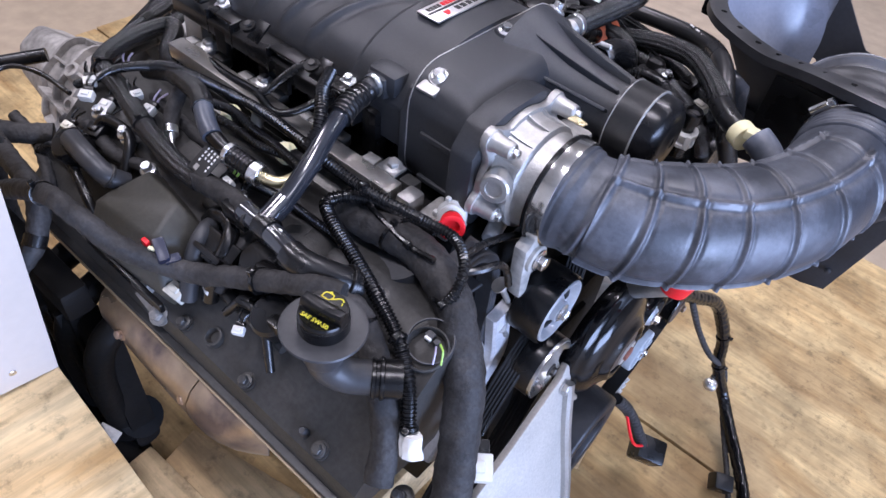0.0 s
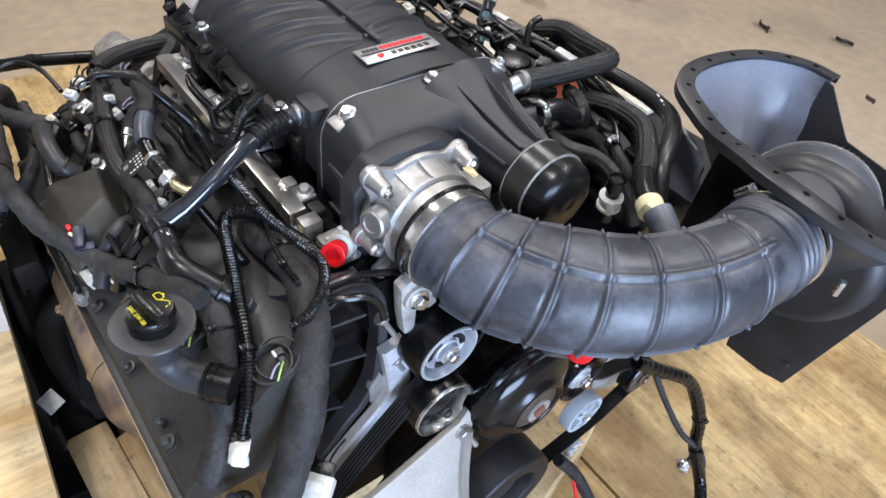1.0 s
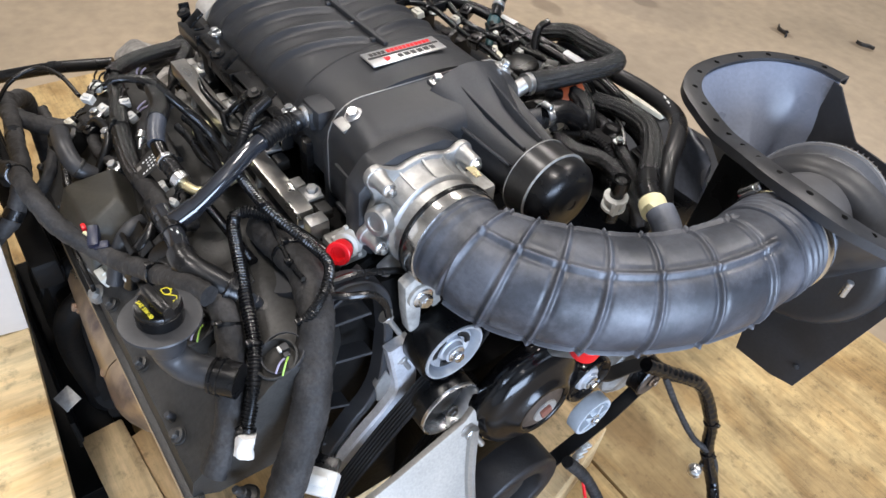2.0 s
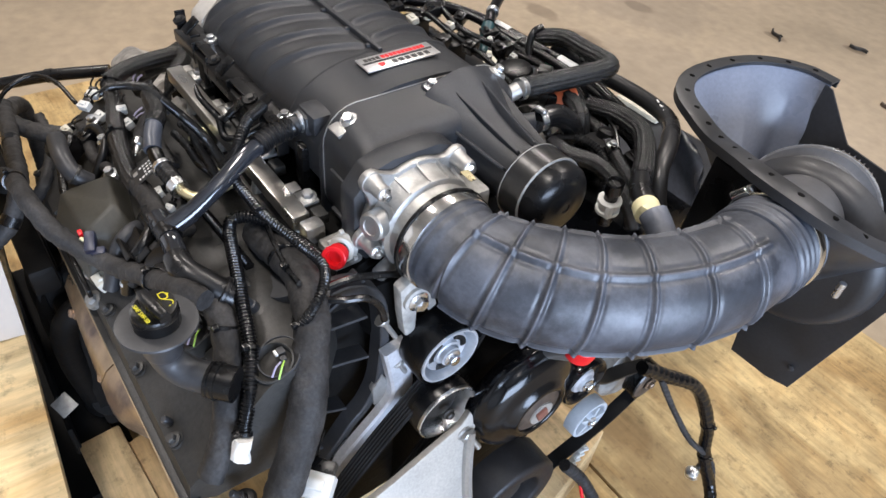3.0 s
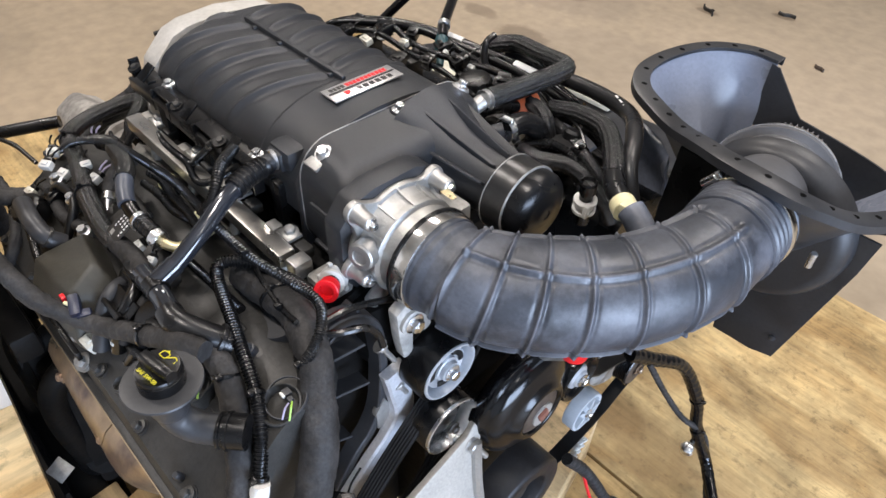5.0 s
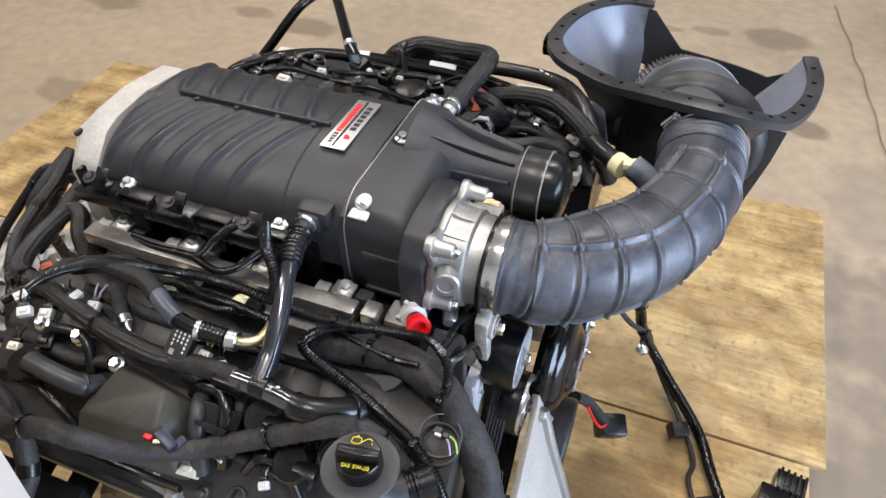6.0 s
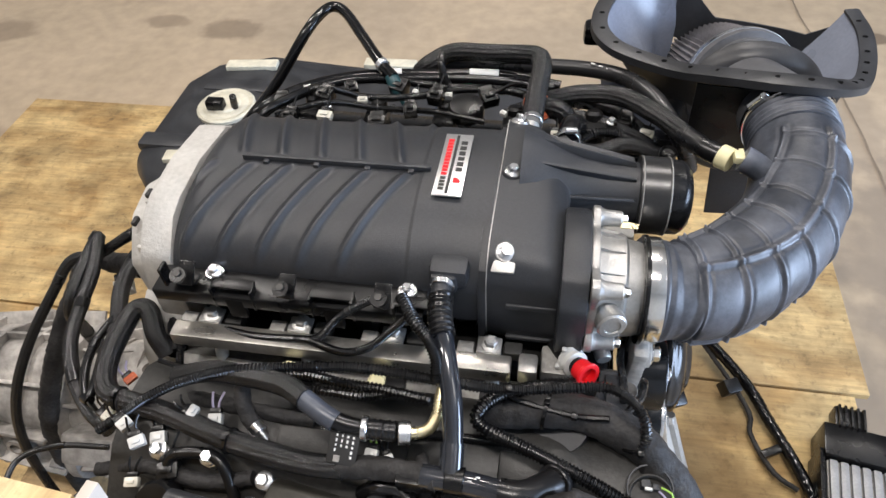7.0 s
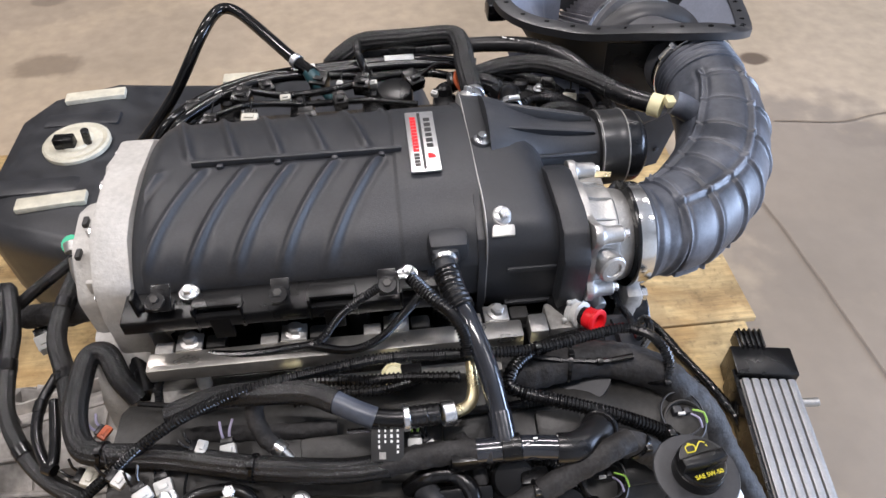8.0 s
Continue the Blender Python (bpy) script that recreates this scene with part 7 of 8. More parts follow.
hose_thing("cross_pipe", "shiny black sleeved pipe with a moulded rubber elbow", "pipe", "", [
    ("pipe", bm_tube(CROSS_PIPE, 0.0110, 22), SHRINK, ""), ("elbow", bm_tube(CROSS_ELBOW, 0.0138, 20), SOFTRUBBER, "moulded rubber elbow"),
    ("ring", bm_ring(CROSS_ELBOW[3], CROSS_ELBOW[4], 0.0172, 0.005), SOFTRUBBER, ""), ("tee", bm_join(bm_ring((0.088, -0.146, -0.072), (0.2, -0.146, -0.072), 0.0128, 0.018), bm_box((0.060, -0.146, -0.078), (0.035, 0.022, 0.02), 0.004)), BLACKPLASTIC, ""),
    ("dots", bm_join(*[bm_box((0.104 + 0.0072 * k, -0.1515 + 0.003 * (k % 3), -0.0632 + 0.0014 * (k % 3)), (0.0036, 0.0016, 0.0012), 0) for k in range(8)]), PAPER, "white stencilled marks")])
hose_thing("conduit", "black corrugated conduit running along the whole bank", "conduit", "corrugated conduits", [("loom", bm_conduit(CONDUIT_A, 0.0048, 0.0036, 0.0009), CONDUIT, ""), ("tie", tie_bm(CONDUIT_A[8], (1, 0.1, 0), 0.0058), CONDUIT, "")])
hose_thing("coolant_hose", "sleeved hose with a printed label ending in a brass elbow", "hose", "", [
    ("sleeve", bm_sleeve(SLEEVE_B, 0.0105, 9, 4.0), BRAID, ""), ("shrink", bm_tube(GREY_B, 0.0100, 18), RUBBER, "grey shrink tube"), ("tube", bm_tube(LABEL_TUBE, 0.0086, 18), BLACKPLASTIC, ""),
    ("ferrule", bm_ring(RUBBER_B[0], RUBBER_B[1], 0.0118, 0.006), STEEL, "crimped ferrule"), ("rubber", bm_conduit(RUBBER_B, 0.0098, 0.005, 0.0006, 18), SOFTRUBBER, ""),
    ("ferrule", bm_ring(BRASS_B[0], BRASS_B[1], 0.0112, 0.012), STEEL, "crimped ferrule"), ("elbow", bm_tube(BRASS_B, 0.0058, 16), BRASS, "dull brass elbow")])
lab = thing("label_tag", "black printed label hanging from the hose", "label", (-0.013, -0.128, -0.064))
LT = Euler((radians(34), 0, radians(-5))).to_matrix()
part("sheet", bm_box((-0.011, -0.1300, -0.0650), (0.029, 0.036, 0.0010), 0.0004, LT), INK, lab)
for kx, n, w in ((-0.0075, 5, 0.0016), (-0.0020, 4, 0.0016), (0.0035, 4, 0.0022), (0.0090, 6, 0.0020)):
    for j in range(n):
        part("print", bm_box(V(-0.011, -0.1300, -0.0650) + LT @ V(kx, 0.013 - 0.0046 * j, 0.0008), (w, 0.0030 - 0.0007 * (j % 2), 0.0004), 0, LT), PAPER, lab, "white print bar")
part("print_square", bm_box(V(-0.011, -0.1300, -0.0650) + LT @ V(-0.0045, -0.0130, 0.0008), (0.0060, 0.0060, 0.0004), 0, LT), DIRTYALU, lab, "grey printed square")
hose_thing("sensor_lead", "taped sensor lead with a silver probe tip", "wiring", "", [("loom", bm_taped(BRANCH_C, 0.0075, 5.0), TAPE, ""), ("nut", bm_ring(TIP_C[0], TIP_C[1], 0.0078, 0.011), STEEL, "silver nut"), ("tip", bm_lathe(TIP_C2[0], Vector(TIP_C2[1]) - Vector(TIP_C2[0]), [(0, 0.005), (0.008, 0.004), (0.016, 0.0012)], 14), STEEL, "")])
hose_thing("conduit", "corrugated conduit that bends down past the oil filler", "conduit", "corrugated conduits", [("loom", bm_conduit(CONDUIT_D, 0.0062, 0.0036, 0.0011, 16), CONDUIT, ""), ("tie", tie_bm(CONDUIT_D[7], Vector(CONDUIT_D[8]) - Vector(CONDUIT_D[6]), 0.0080), CONDUIT, ""), ("tie", tie_bm(CONDUIT_D[9], Vector(CONDUIT_D[9]) - Vector(CONDUIT_D[8]), 0.0080), CONDUIT, "")])
tag = thing("paper_tag", "crumpled white paper tag taped round the loom end", "tag", (0.300, -0.174, -0.215))
part("wrap", bm_sweep(curve_points(TAG_LINE, 0.003), lambda s, a: 0.0118 + 0.0044 * math.cos(2 * a + 1) + 0.0030 * noise.noise((s * 130, math.cos(a) * 2, math.sin(a) * 2)), 24), PAPER, tag)
part("print", bm_join(*[bm_box(Vector(TAG_LINE[1]) + V(0.0085, -0.003, 0.008 - 0.004 * k), (0.0006, 0.008 - 0.002 * (k % 2), 0.0010), 0) for k in range(4)]), INK, tag)
hose_thing("wiring_loom", "fat cloth-taped wiring loom over the front of the bank", "wiring", "wiring looms", [("tape", bm_taped(TAPED_LOOM, 0.0180, 7.0), TAPE, ""), ("tie", tie_bm(TAPED_LOOM[4], (0.1, -0.3, -0.6), 0.0190), CONDUIT, ""), ("tie", tie_bm(TAPED_LOOM[2], (1, -0.2, 0), 0.0190), CONDUIT, "")])
hose_thing("wiring_loom", "flat taped loom branch beside the oil filler", "wiring", "wiring looms", [("tape", bm_taped(TAPED_BRANCH, 0.0125, 9.0), TAPE, ""), ("tie", tie_bm(TAPED_BRANCH[1], (0.6, -0.4, -0.7), 0.0138), CONDUIT, "")])
hose_thing("wire", "thin sleeved wire draped over the fuel rail", "wire", "thin wires", [("lead", bm_conduit(WIRE_A, 0.0042, 0.003, 0.0005, 10), CONDUIT, "")])
hose_thing("wire", "thin sleeved wire draped over the fuel rail", "wire", "thin wires", [("lead", bm_conduit(WIRE_B, 0.0042, 0.003, 0.0005, 10), CONDUIT, "")])
hose_thing("conduit", "short corrugated conduit beside the glossy pipe", "conduit", "corrugated conduits", [("loom", bm_conduit(CONDUIT_E, 0.0058, 0.0036, 0.0010, 14), CONDUIT, "")])
hose_thing("conduit", "thin corrugated conduit under the looms", "conduit", "corrugated conduits", [("loom", bm_conduit(CONDUIT_F, 0.0048), CONDUIT, "")])
hose_thing("conduit", "thin corrugated conduit under the looms", "conduit", "corrugated conduits", [("loom", bm_conduit(CONDUIT_G, 0.0042), CONDUIT, "")])
hose_thing("wire", "thin black wire along the rear of the bank", "wire", "thin wires", [("lead", bm_tube(WIRE_J, 0.0028, 8), CONDUIT, "")])
hose_thing("wire", "thin black wire beside the red plug", "wire", "thin wires", [("lead", bm_tube(WIRE_H, 0.0032, 8), CONDUIT, ""), ("tie", tie_bm(WIRE_H[2], (1, 0, 0), 0.0034), CONDUIT, "")])
hose_thing("wire", "flat black wire across the timing cover", "wire", "thin wires", [("lead", bm_tube(BAND_WIRE, 0.0040, 8), CONDUIT, "")])
hose_thing("wire", "black wire along the timing cover rim", "wire", "thin wires", [("lead", bm_tube(BAND_WIRE2, 0.0040, 8), CONDUIT, "")])
hose_thing("coolant_hose", "black taped hose along the outer edge of the cover", "hose", "", [("hose", bm_taped(LEFT_HOSE, 0.0100, 3.0), TAPE, ""), ("tie", tie_bm(LEFT_HOSE[2], (1, 0.1, 0.3), 0.0118), CONDUIT, ""), ("tie", tie_bm(LEFT_HOSE[8], (1, 0.3, 0.4), 0.0118), CONDUIT, "")])
hose_thing("coolant_hose", "short black moulded elbow hose at the rear of the bank", "hose", "", [("hose", bm_tube(ELBOW_L, 0.0112, 18), RIMPLASTIC, ""), ("clip", bm_ring(ELBOW_L[2], ELBOW_L[3], 0.0130, 0.004), DARKSTEEL, "spring clip")])

# coil boots, leads and short hoses crowded between the oil filler and the coil cover
for nm, pts, r, m, lab6 in (("coolant_hose", [(0.004, -0.150, -0.125), (0.021, -0.149, -0.105), (0.045, -0.150, -0.103), (0.060, -0.166, -0.108), (0.062, -0.186, -0.130), (0.060, -0.196, -0.165)], 0.0085, SOFTRUBBER, "short black rubber hose arched over the coil"),
                            ("wiring_loom", [(0.057, -0.112, -0.112), (0.064, -0.128, -0.104), (0.069, -0.145, -0.106), (0.070, -0.168, -0.118), (0.068, -0.190, -0.150)], 0.0065, TAPE, "thin taped branch running down over the cover"),
                            ("wire", [(0.066, -0.132, -0.118), (0.078, -0.148, -0.112), (0.094, -0.162, -0.118), (0.108, -0.180, -0.150)], 0.0042, CONDUIT, "thin sleeved coil lead"),
                            ("wire", [(0.012, -0.148, -0.128), (0.026, -0.166, -0.112), (0.034, -0.188, -0.124), (0.040, -0.210, -0.170)], 0.0095, RIMPLASTIC, "grey-black rubber coil boot"),
                            ("wire", [(0.094, -0.128, -0.130), (0.119, -0.138, -0.116), (0.144, -0.146, -0.120), (0.170, -0.170, -0.150)], 0.0050, CONDUIT, "thin sleeved coil lead"),
                            ("wire", [(0.088, -0.198, -0.160), (0.108, -0.188, -0.134), (0.138, -0.190, -0.138), (0.160, -0.204, -0.180)], 0.0045, SOFTRUBBER, "black lead looped beside the oil filler"),
                            ("wire", [(-0.196, -0.166, -0.140), (-0.198, -0.146, -0.112), (-0.164, -0.139, -0.108), (-0.140, -0.147, -0.112), (-0.122, -0.176, -0.145)], 0.0060, SOFTRUBBER, "black lead arched over the rear coil"),
                            ("wiring_loom", [(-0.300, -0.150, -0.165), (-0.230, -0.150, -0.135), (-0.160, -0.158, -0.130), (-0.110, -0.150, -0.125)], 0.0070, TAPE, "taped coil loom under the main loom"),
                            ("conduit", [(0.120, -0.050, -0.095), (0.141, -0.041, -0.086), (0.167, -0.031, -0.086), (0.201, -0.021, -0.090)], 0.0078, CONDUIT, "short fat corrugated conduit behind the red plug"),
                            ("conduit", [(0.138, -0.046, -0.112), (0.150, -0.051, -0.104), (0.172, -0.054, -0.103), (0.195, -0.054, -0.104), (0.222, -0.043, -0.110)], 0.0046, CONDUIT, "thin corrugated conduit below the red plug"),
                            ("wire", [(-0.050, -0.095, -0.112), (0.000, -0.098, -0.104), (0.050, -0.092, -0.100), (0.100, -0.088, -0.104), (0.150, -0.084, -0.108)], 0.0048, CONDUIT, "thin sleeved wire along the cover ridge"),
                            ("wiring_loom", [(-0.240, -0.070, -0.128), (-0.180, -0.080, -0.112), (-0.120, -0.086, -0.108), (-0.060, -0.088, -0.110)], 0.0075, TAPE, "taped loom lying deep on the cover"),
                            ("wire", [(-0.282, -0.196, -0.178), (-0.240, -0.190, -0.150), (-0.190, -0.196, -0.148), (-0.150, -0.206, -0.160), (-0.118, -0.214, -0.190)], 0.0055, SOFTRUBBER, "black lead along the cover edge")):
    ribbed = m is CONDUIT
    hose_thing(nm, lab6, "wiring" if "loom" in nm else "hose" if "hose" in nm else nm, "leads on the near bank", [("run", bm_conduit(pts, r, 0.0034, 0.0008, 14) if ribbed else bm_taped(pts, r, r * 500) if m is TAPE else bm_tube(pts, r, 16), m, "")])
tab = thing("lifting_tab", "grey steel tab with a bolt on the cover edge", "tab", (-0.010, -0.222, -0.232))
part("plate", bm_plate([(-0.030, -0.006), (0.020, -0.012), (0.026, 0.004), (0.010, 0.018), (-0.026, 0.014)], (-0.012, -0.222, -0.216), (1, 0, 0), (0, 0.80, 0.60), 0.004, 0.001), DIRTYALU, tab)
part("bolt", bm_join(bm_lathe((0.004, -0.226, -0.216), (0, -0.6, 0.8), [(0, 0.0120), (0.003, 0.0118), (0.004, 0.0090)], 24), bm_bolt((0.004, -0.2285, -0.2125), (0, -0.6, 0.8), 0.0078, 0.008)), DIRTYALU, tab)
part("post", bm_lathe((-0.026, -0.214, -0.210), (0, -0.5, 1), [(0, 0.0075), (0.018, 0.0070), (0.020, 0.0050)], 18), DIRTYALU, tab)

# ---------------------------------------------------------------- looms behind the engine
for nm, pts, r, style, lab2 in (("wiring_loom", REAR_A, 0.0085, "s", "taped loom hanging down over the gearbox"), ("wiring_loom", REAR_B, 0.0070, "s", "taped loom leading off behind the engine"),
                                ("wiring_loom", REAR_C, 0.0100, "s", "thick taped loom rising behind the engine"), ("wire", REAR_D, 0.0056, "w", "black wire loop over the gearbox"),
                                ("wiring_loom", REAR_E, 0.0140, "t", "thick taped loom behind the engine"), ("coolant_hose", REAR_F, 0.0120, "w", "grey rubber hose behind the supercharger"),
                                ("coolant_hose", REAR_PIPE, 0.0120, "w", "black pipe leading away behind the engine"), ("wiring_loom", LEFT_A, 0.0120, "t", "thick taped loom at the rear of the bank"), ("wiring_loom", LEFT_B, 0.0105, "t", "thick taped loom drooping beside the crate"), ("wiring_loom", LEFT_C, 0.0070, "t", "taped wire bundle at the rear of the bank"),
                                ("wire", REAR_WIRE, 0.0030, "w", "thin black wire with a ring terminal")):
    bmx = bm_taped(pts, r, r * 900) if style == "t" else bm_sleeve(pts, r, 9, r * 700) if style == "s" else bm_tube(pts, r, 14)
    hose_thing(nm, lab2, "wiring" if "loom" in nm else "hose" if "hose" in nm else "wire", "looms behind the engine", [("run", bmx, {"t": TAPE, "s": BRAID, "w": SOFTRUBBER}[style], "")] + [("tape_band", bm_cyl(Vector(pts[q]) - (Vector(pts[q + 1]) - Vector(pts[q - 1])).normalized() * 0.007, Vector(pts[q]) + (Vector(pts[q + 1]) - Vector(pts[q - 1])).normalized() * 0.007, r * 1.14, 18), CONDUIT, "") for q in range(1, len(pts) - 1, 2)])
hose_thing("rear_pipe", "bent bare metal coolant pipe behind the supercharger", "pipe", "", [("pipe", bm_tube([(-0.352, 0.150, -0.085), (-0.350, 0.135, -0.105), (-0.330, 0.120, -0.118), (-0.308, 0.112, -0.118)], 0.0105, 16), ALU, ""), ("nut", bm_ring((-0.356, 0.165, -0.075), (-0.352, 0.15, -0.085), 0.0125, 0.012), ALU, "")])

# ---------------------------------------------------------------- far side: rails, hoses, breather loop
hose_thing("breather_tube", "black plastic breather tube in a tall loop", "tube", "", [("tube", bm_tube(LOOP, 0.0085, 16), GLOSSBLACK, ""), ("clamp", bm_ring(LOOP[-2], LOOP[-1], 0.0105, 0.010), STEEL, "steel ear clamp"),
    ("connector", bm_lathe((-0.090, 0.440, -0.042), (0.55, -0.60, -0.55), [(0, 0.009), (0.012, 0.011), (0.030, 0.010), (0.036, 0.007), (0.055, 0.006)], 18), mat("teal_plastic", (0.015, 0.06, 0.07), 0.4, grain=0.05, scale=100, stain=0.1, stain_scale=30), "dark teal quick connector")])
hose_thing("coolant_rail", "glossy black metal rail along the far bank", "pipe", "far rails", [("pipe", bm_tube(RAIL_1, 0.0072, 14), GLOSSBLACK, "")])
hose_thing("coolant_rail", "glossy black metal rail along the far bank", "pipe", "far rails", [("pipe", bm_tube(RAIL_2, 0.0080, 14), GLOSSBLACK, ""), ("label", bm_ring((0.02, 0.495, -0.070), (0.1, 0.502, -0.073), 0.0090, 0.045), PAPER, "white paper label"), ("label", bm_ring((-0.115, 0.478, -0.0665), (-0.04, 0.488, -0.068), 0.0090, 0.032), PAPER, "white paper label")])
hose_thing("coolant_hose", "sleeved black hose bent square over the far bank", "hose", "", [("sleeve", bm_sleeve(BLACK_HOSE, 0.0135, 13, 12.0), BRAID, ""), ("neck", bm_tube([BLACK_HOSE[0], Vector(BLACK_HOSE[0]) + V(-0.004, -0.020, -0.010), Vector(BLACK_HOSE[0]) + V(-0.010, -0.045, -0.035)], 0.0105, 16), ALU, "cast port neck"), ("clamp", bm_ring(BLACK_HOSE[0], BLACK_HOSE[1], 0.0145, 0.008), STEEL, "zinc clamp")])
hose_thing("coolant_hose", "long smooth black hose curving to the front", "hose", "", [("hose", bm_tube(LONG_HOSE, 0.0118, 18), mat("smooth_rubber", (0.016, 0.016, 0.017), 0.3, grain=0.1, scale=120, stain=0.15, stain_scale=25, rough_var=0.08), ""),
    ("print", bm_join(*[bm_box((0.205 + 0.011 * k, 0.503 - 0.006 * k, -0.0468), (0.007, 0.0025, 0.0012), 0, Euler((0, 0, -0.45)).to_matrix()) for k in range(4)]), PAPER, "white print bars")])
hose_thing("vent_hose", "sleeved vent hose clipped to the intake elbow", "hose", "", [("sleeve", bm_sleeve(VENT_SLEEVE, 0.0125, 13, 15.0), BRAID, ""), ("tube", bm_tube(VENT_TUBE, 0.0130, 18), SOFTRUBBER, ""),
    ("clip", bm_join(bm_ring((0.360, 0.291, -0.0325), (0.380, 0.276, -0.032), 0.0150, 0.016), bm_box((0.377, 0.272, -0.018), (0.012, 0.016, 0.010), 0.002), bm_box((0.384, 0.280, -0.030), (0.006, 0.034, 0.012), 0.0015)), CREAM, "cream plastic quick-connect clip")])
hose_thing("drain_hose", "woven-sleeved hose with a spring at its end", "hose", "", [("sleeve", bm_sleeve(DRAIN_SLEEVE, 0.0105, 8, 18.0), BRAID, ""), ("spring", bm_conduit(SPRING, 0.0046, 0.0034, 0.0012, 10), DARKSTEEL, "")])
hose_thing("port_hose", "rubber elbow hose clamped to the front plenum", "hose", "", [("hose", bm_tube(PORT_HOSE, 0.0145, 18), SOFTRUBBER, ""), ("neck", bm_tube([PORT_HOSE[0], Vector(PORT_HOSE[0]) + V(-0.012, -0.014, -0.006), Vector(PORT_HOSE[0]) + V(-0.030, -0.035, -0.016)], 0.0115, 16), BLACKCAST, ""), ("clamp", bm_ring(PORT_HOSE[0], PORT_HOSE[1], 0.0162, 0.010), STEEL, "zinc worm clamp"), ("screw", bm_cyl((0.171, 0.297, -0.014), (0.186, 0.299, -0.014), 0.0042, 10), STEEL, "")])
hose_thing("valve_hose", "ribbed rubber hose with a rust-red flange", "hose", "", [("hose", bm_sleeve(ORANGE_HOSE, 0.0135, 11, 21.0), SOFTRUBBER, ""), ("flange", bm_lathe((0.130, 0.388, -0.046), (0.50, -0.35, 0.80), [(0, 0.0215), (0.003, 0.0225), (0.006, 0.0215), (0.0065, 0.016)], 32), ORANGE, "rust-red plastic flange")])
hose_thing("wiring_loom", "woven-sleeved branch loom among the far hoses", "wiring", "wiring looms", [("sleeve", bm_sleeve([(0.140, 0.425, -0.080), (0.190, 0.405, -0.070), (0.240, 0.385, -0.072), (0.285, 0.375, -0.088), (0.315, 0.380, -0.120)], 0.0085, 8, 41.0), BRAID, ""), ("tie", tie_bm((0.240, 0.385, -0.072), (1, -0.3, 0), 0.0092), CONDUIT, "")])
hose_thing("wiring_loom", "woven-sleeved branch loom among the far hoses", "wiring", "wiring looms", [("sleeve", bm_sleeve([(0.100, 0.430, -0.085), (0.150, 0.452, -0.080), (0.210, 0.455, -0.085), (0.260, 0.430, -0.090), (0.300, 0.410, -0.115)], 0.0095, 8, 43.0), BRAID, "")])
hose_thing("conduit", "thin corrugated conduit over the far bank", "conduit", "corrugated conduits", [("loom", bm_conduit([(0.185, 0.330, -0.060), (0.215, 0.350, -0.055), (0.250, 0.352, -0.062), (0.275, 0.335, -0.085), (0.285, 0.320, -0.115)], 0.0055), CONDUIT, "")])
hose_thing("wire", "thin black wire hanging over the far bank", "wire", "thin wires", [("lead", bm_tube([(0.060, 0.420, -0.055), (0.100, 0.440, -0.045), (0.150, 0.432, -0.058), (0.200, 0.425, -0.066), (0.230, 0.410, -0.085)], 0.0030, 8), CONDUIT, "")])
hose_thing("port_hose", "short rubber hose at the plenum side", "hose", "", [("hose", bm_tube(SHORT_HOSE, 0.0095, 16), SOFTRUBBER, "")])
hose_thing("tube_hook", "bent open black tube end standing up", "tube", "", [("tube", bm_tube(HOOK, 0.0055, 12), SOFTRUBBER, "")])

# far valve cover, injectors and plugs between the lid and the rails
far = thing("valve_cover", "black valve cover of the far bank under rails and hoses", "valve cover", (0.0, 0.47, -0.25))
fsecs = []
for i in range(31):
    x = -0.27 + 0.60 * i / 30
    fsecs.append([(x, 2 * YC - y, z - 0.01) for _, y, z in cover_section(x, 0.004)])
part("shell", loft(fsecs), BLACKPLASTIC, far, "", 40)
for k, fx in enumerate((-0.20, -0.10, 0.0, 0.10, 0.21)):
    part("coil", bm_join(bm_box((fx, 0.375, -0.085), (0.034, 0.040, 0.040), 0.006), bm_lathe((fx, 0.395, -0.075), (0, 0.3, 1), [(0, 0.013), (0.016, 0.012), (0.020, 0.008)], 18)), BLACKPLASTIC, far)
    part("coil_bolt", bm_bolt((fx + 0.024, 0.385, -0.062), (0, 0, 1), 0.005, 0.006), STEEL, far)
part("far_fuel_rail", bm_box((-0.03, 0.340, -0.090), (0.40, 0.022, 0.024), 0.003), DIRTYALU, far, "dull fuel rail")
for fx, fy, fz, mm, sz in ((-0.165, 0.345, -0.050, CLEARBAG, (0.030, 0.018, 0.014)), (-0.09, 0.345, -0.055, BLACKPLASTIC, (0.034, 0.022, 0.018)), (-0.045, 0.405, -0.045, WHITEPLASTIC, (0.012, 0.010, 0.012)),
                           (-0.015, 0.400, -0.048, BLACKPLASTIC, (0.030, 0.026, 0.026)), (0.020, 0.468, -0.080, GREEN, (0.016, 0.012, 0.014)), (0.0, 0.415, -0.055, WHITEPLASTIC, (0.018, 0.012, 0.014)),
                           (0.22, 0.400, -0.085, WHITEPLASTIC, (0.022, 0.014, 0.016)), (0.245, 0.370, -0.095, WHITEPLASTIC, (0.016, 0.012, 0.024)), (0.285, 0.395, -0.09, CLEARBAG, (0.028, 0.020, 0.018)), (0.16, 0.345, -0.062, CLEARBAG, (0.022, 0.016, 0.02)),
                           (-0.22, 0.345, -0.055, BLACKPLASTIC, (0.03, 0.022, 0.02))):
    plug((fx, fy, fz), sz, 20 * math.sin(fx * 40), 15, mm, {id(CLEARBAG): "milky plastic injector plug", id(WHITEPLASTIC): "small white plug on the far bank", id(GREEN): "small green plug on the far bank"}.get(id(mm), "small black plug on the far bank"), 1)
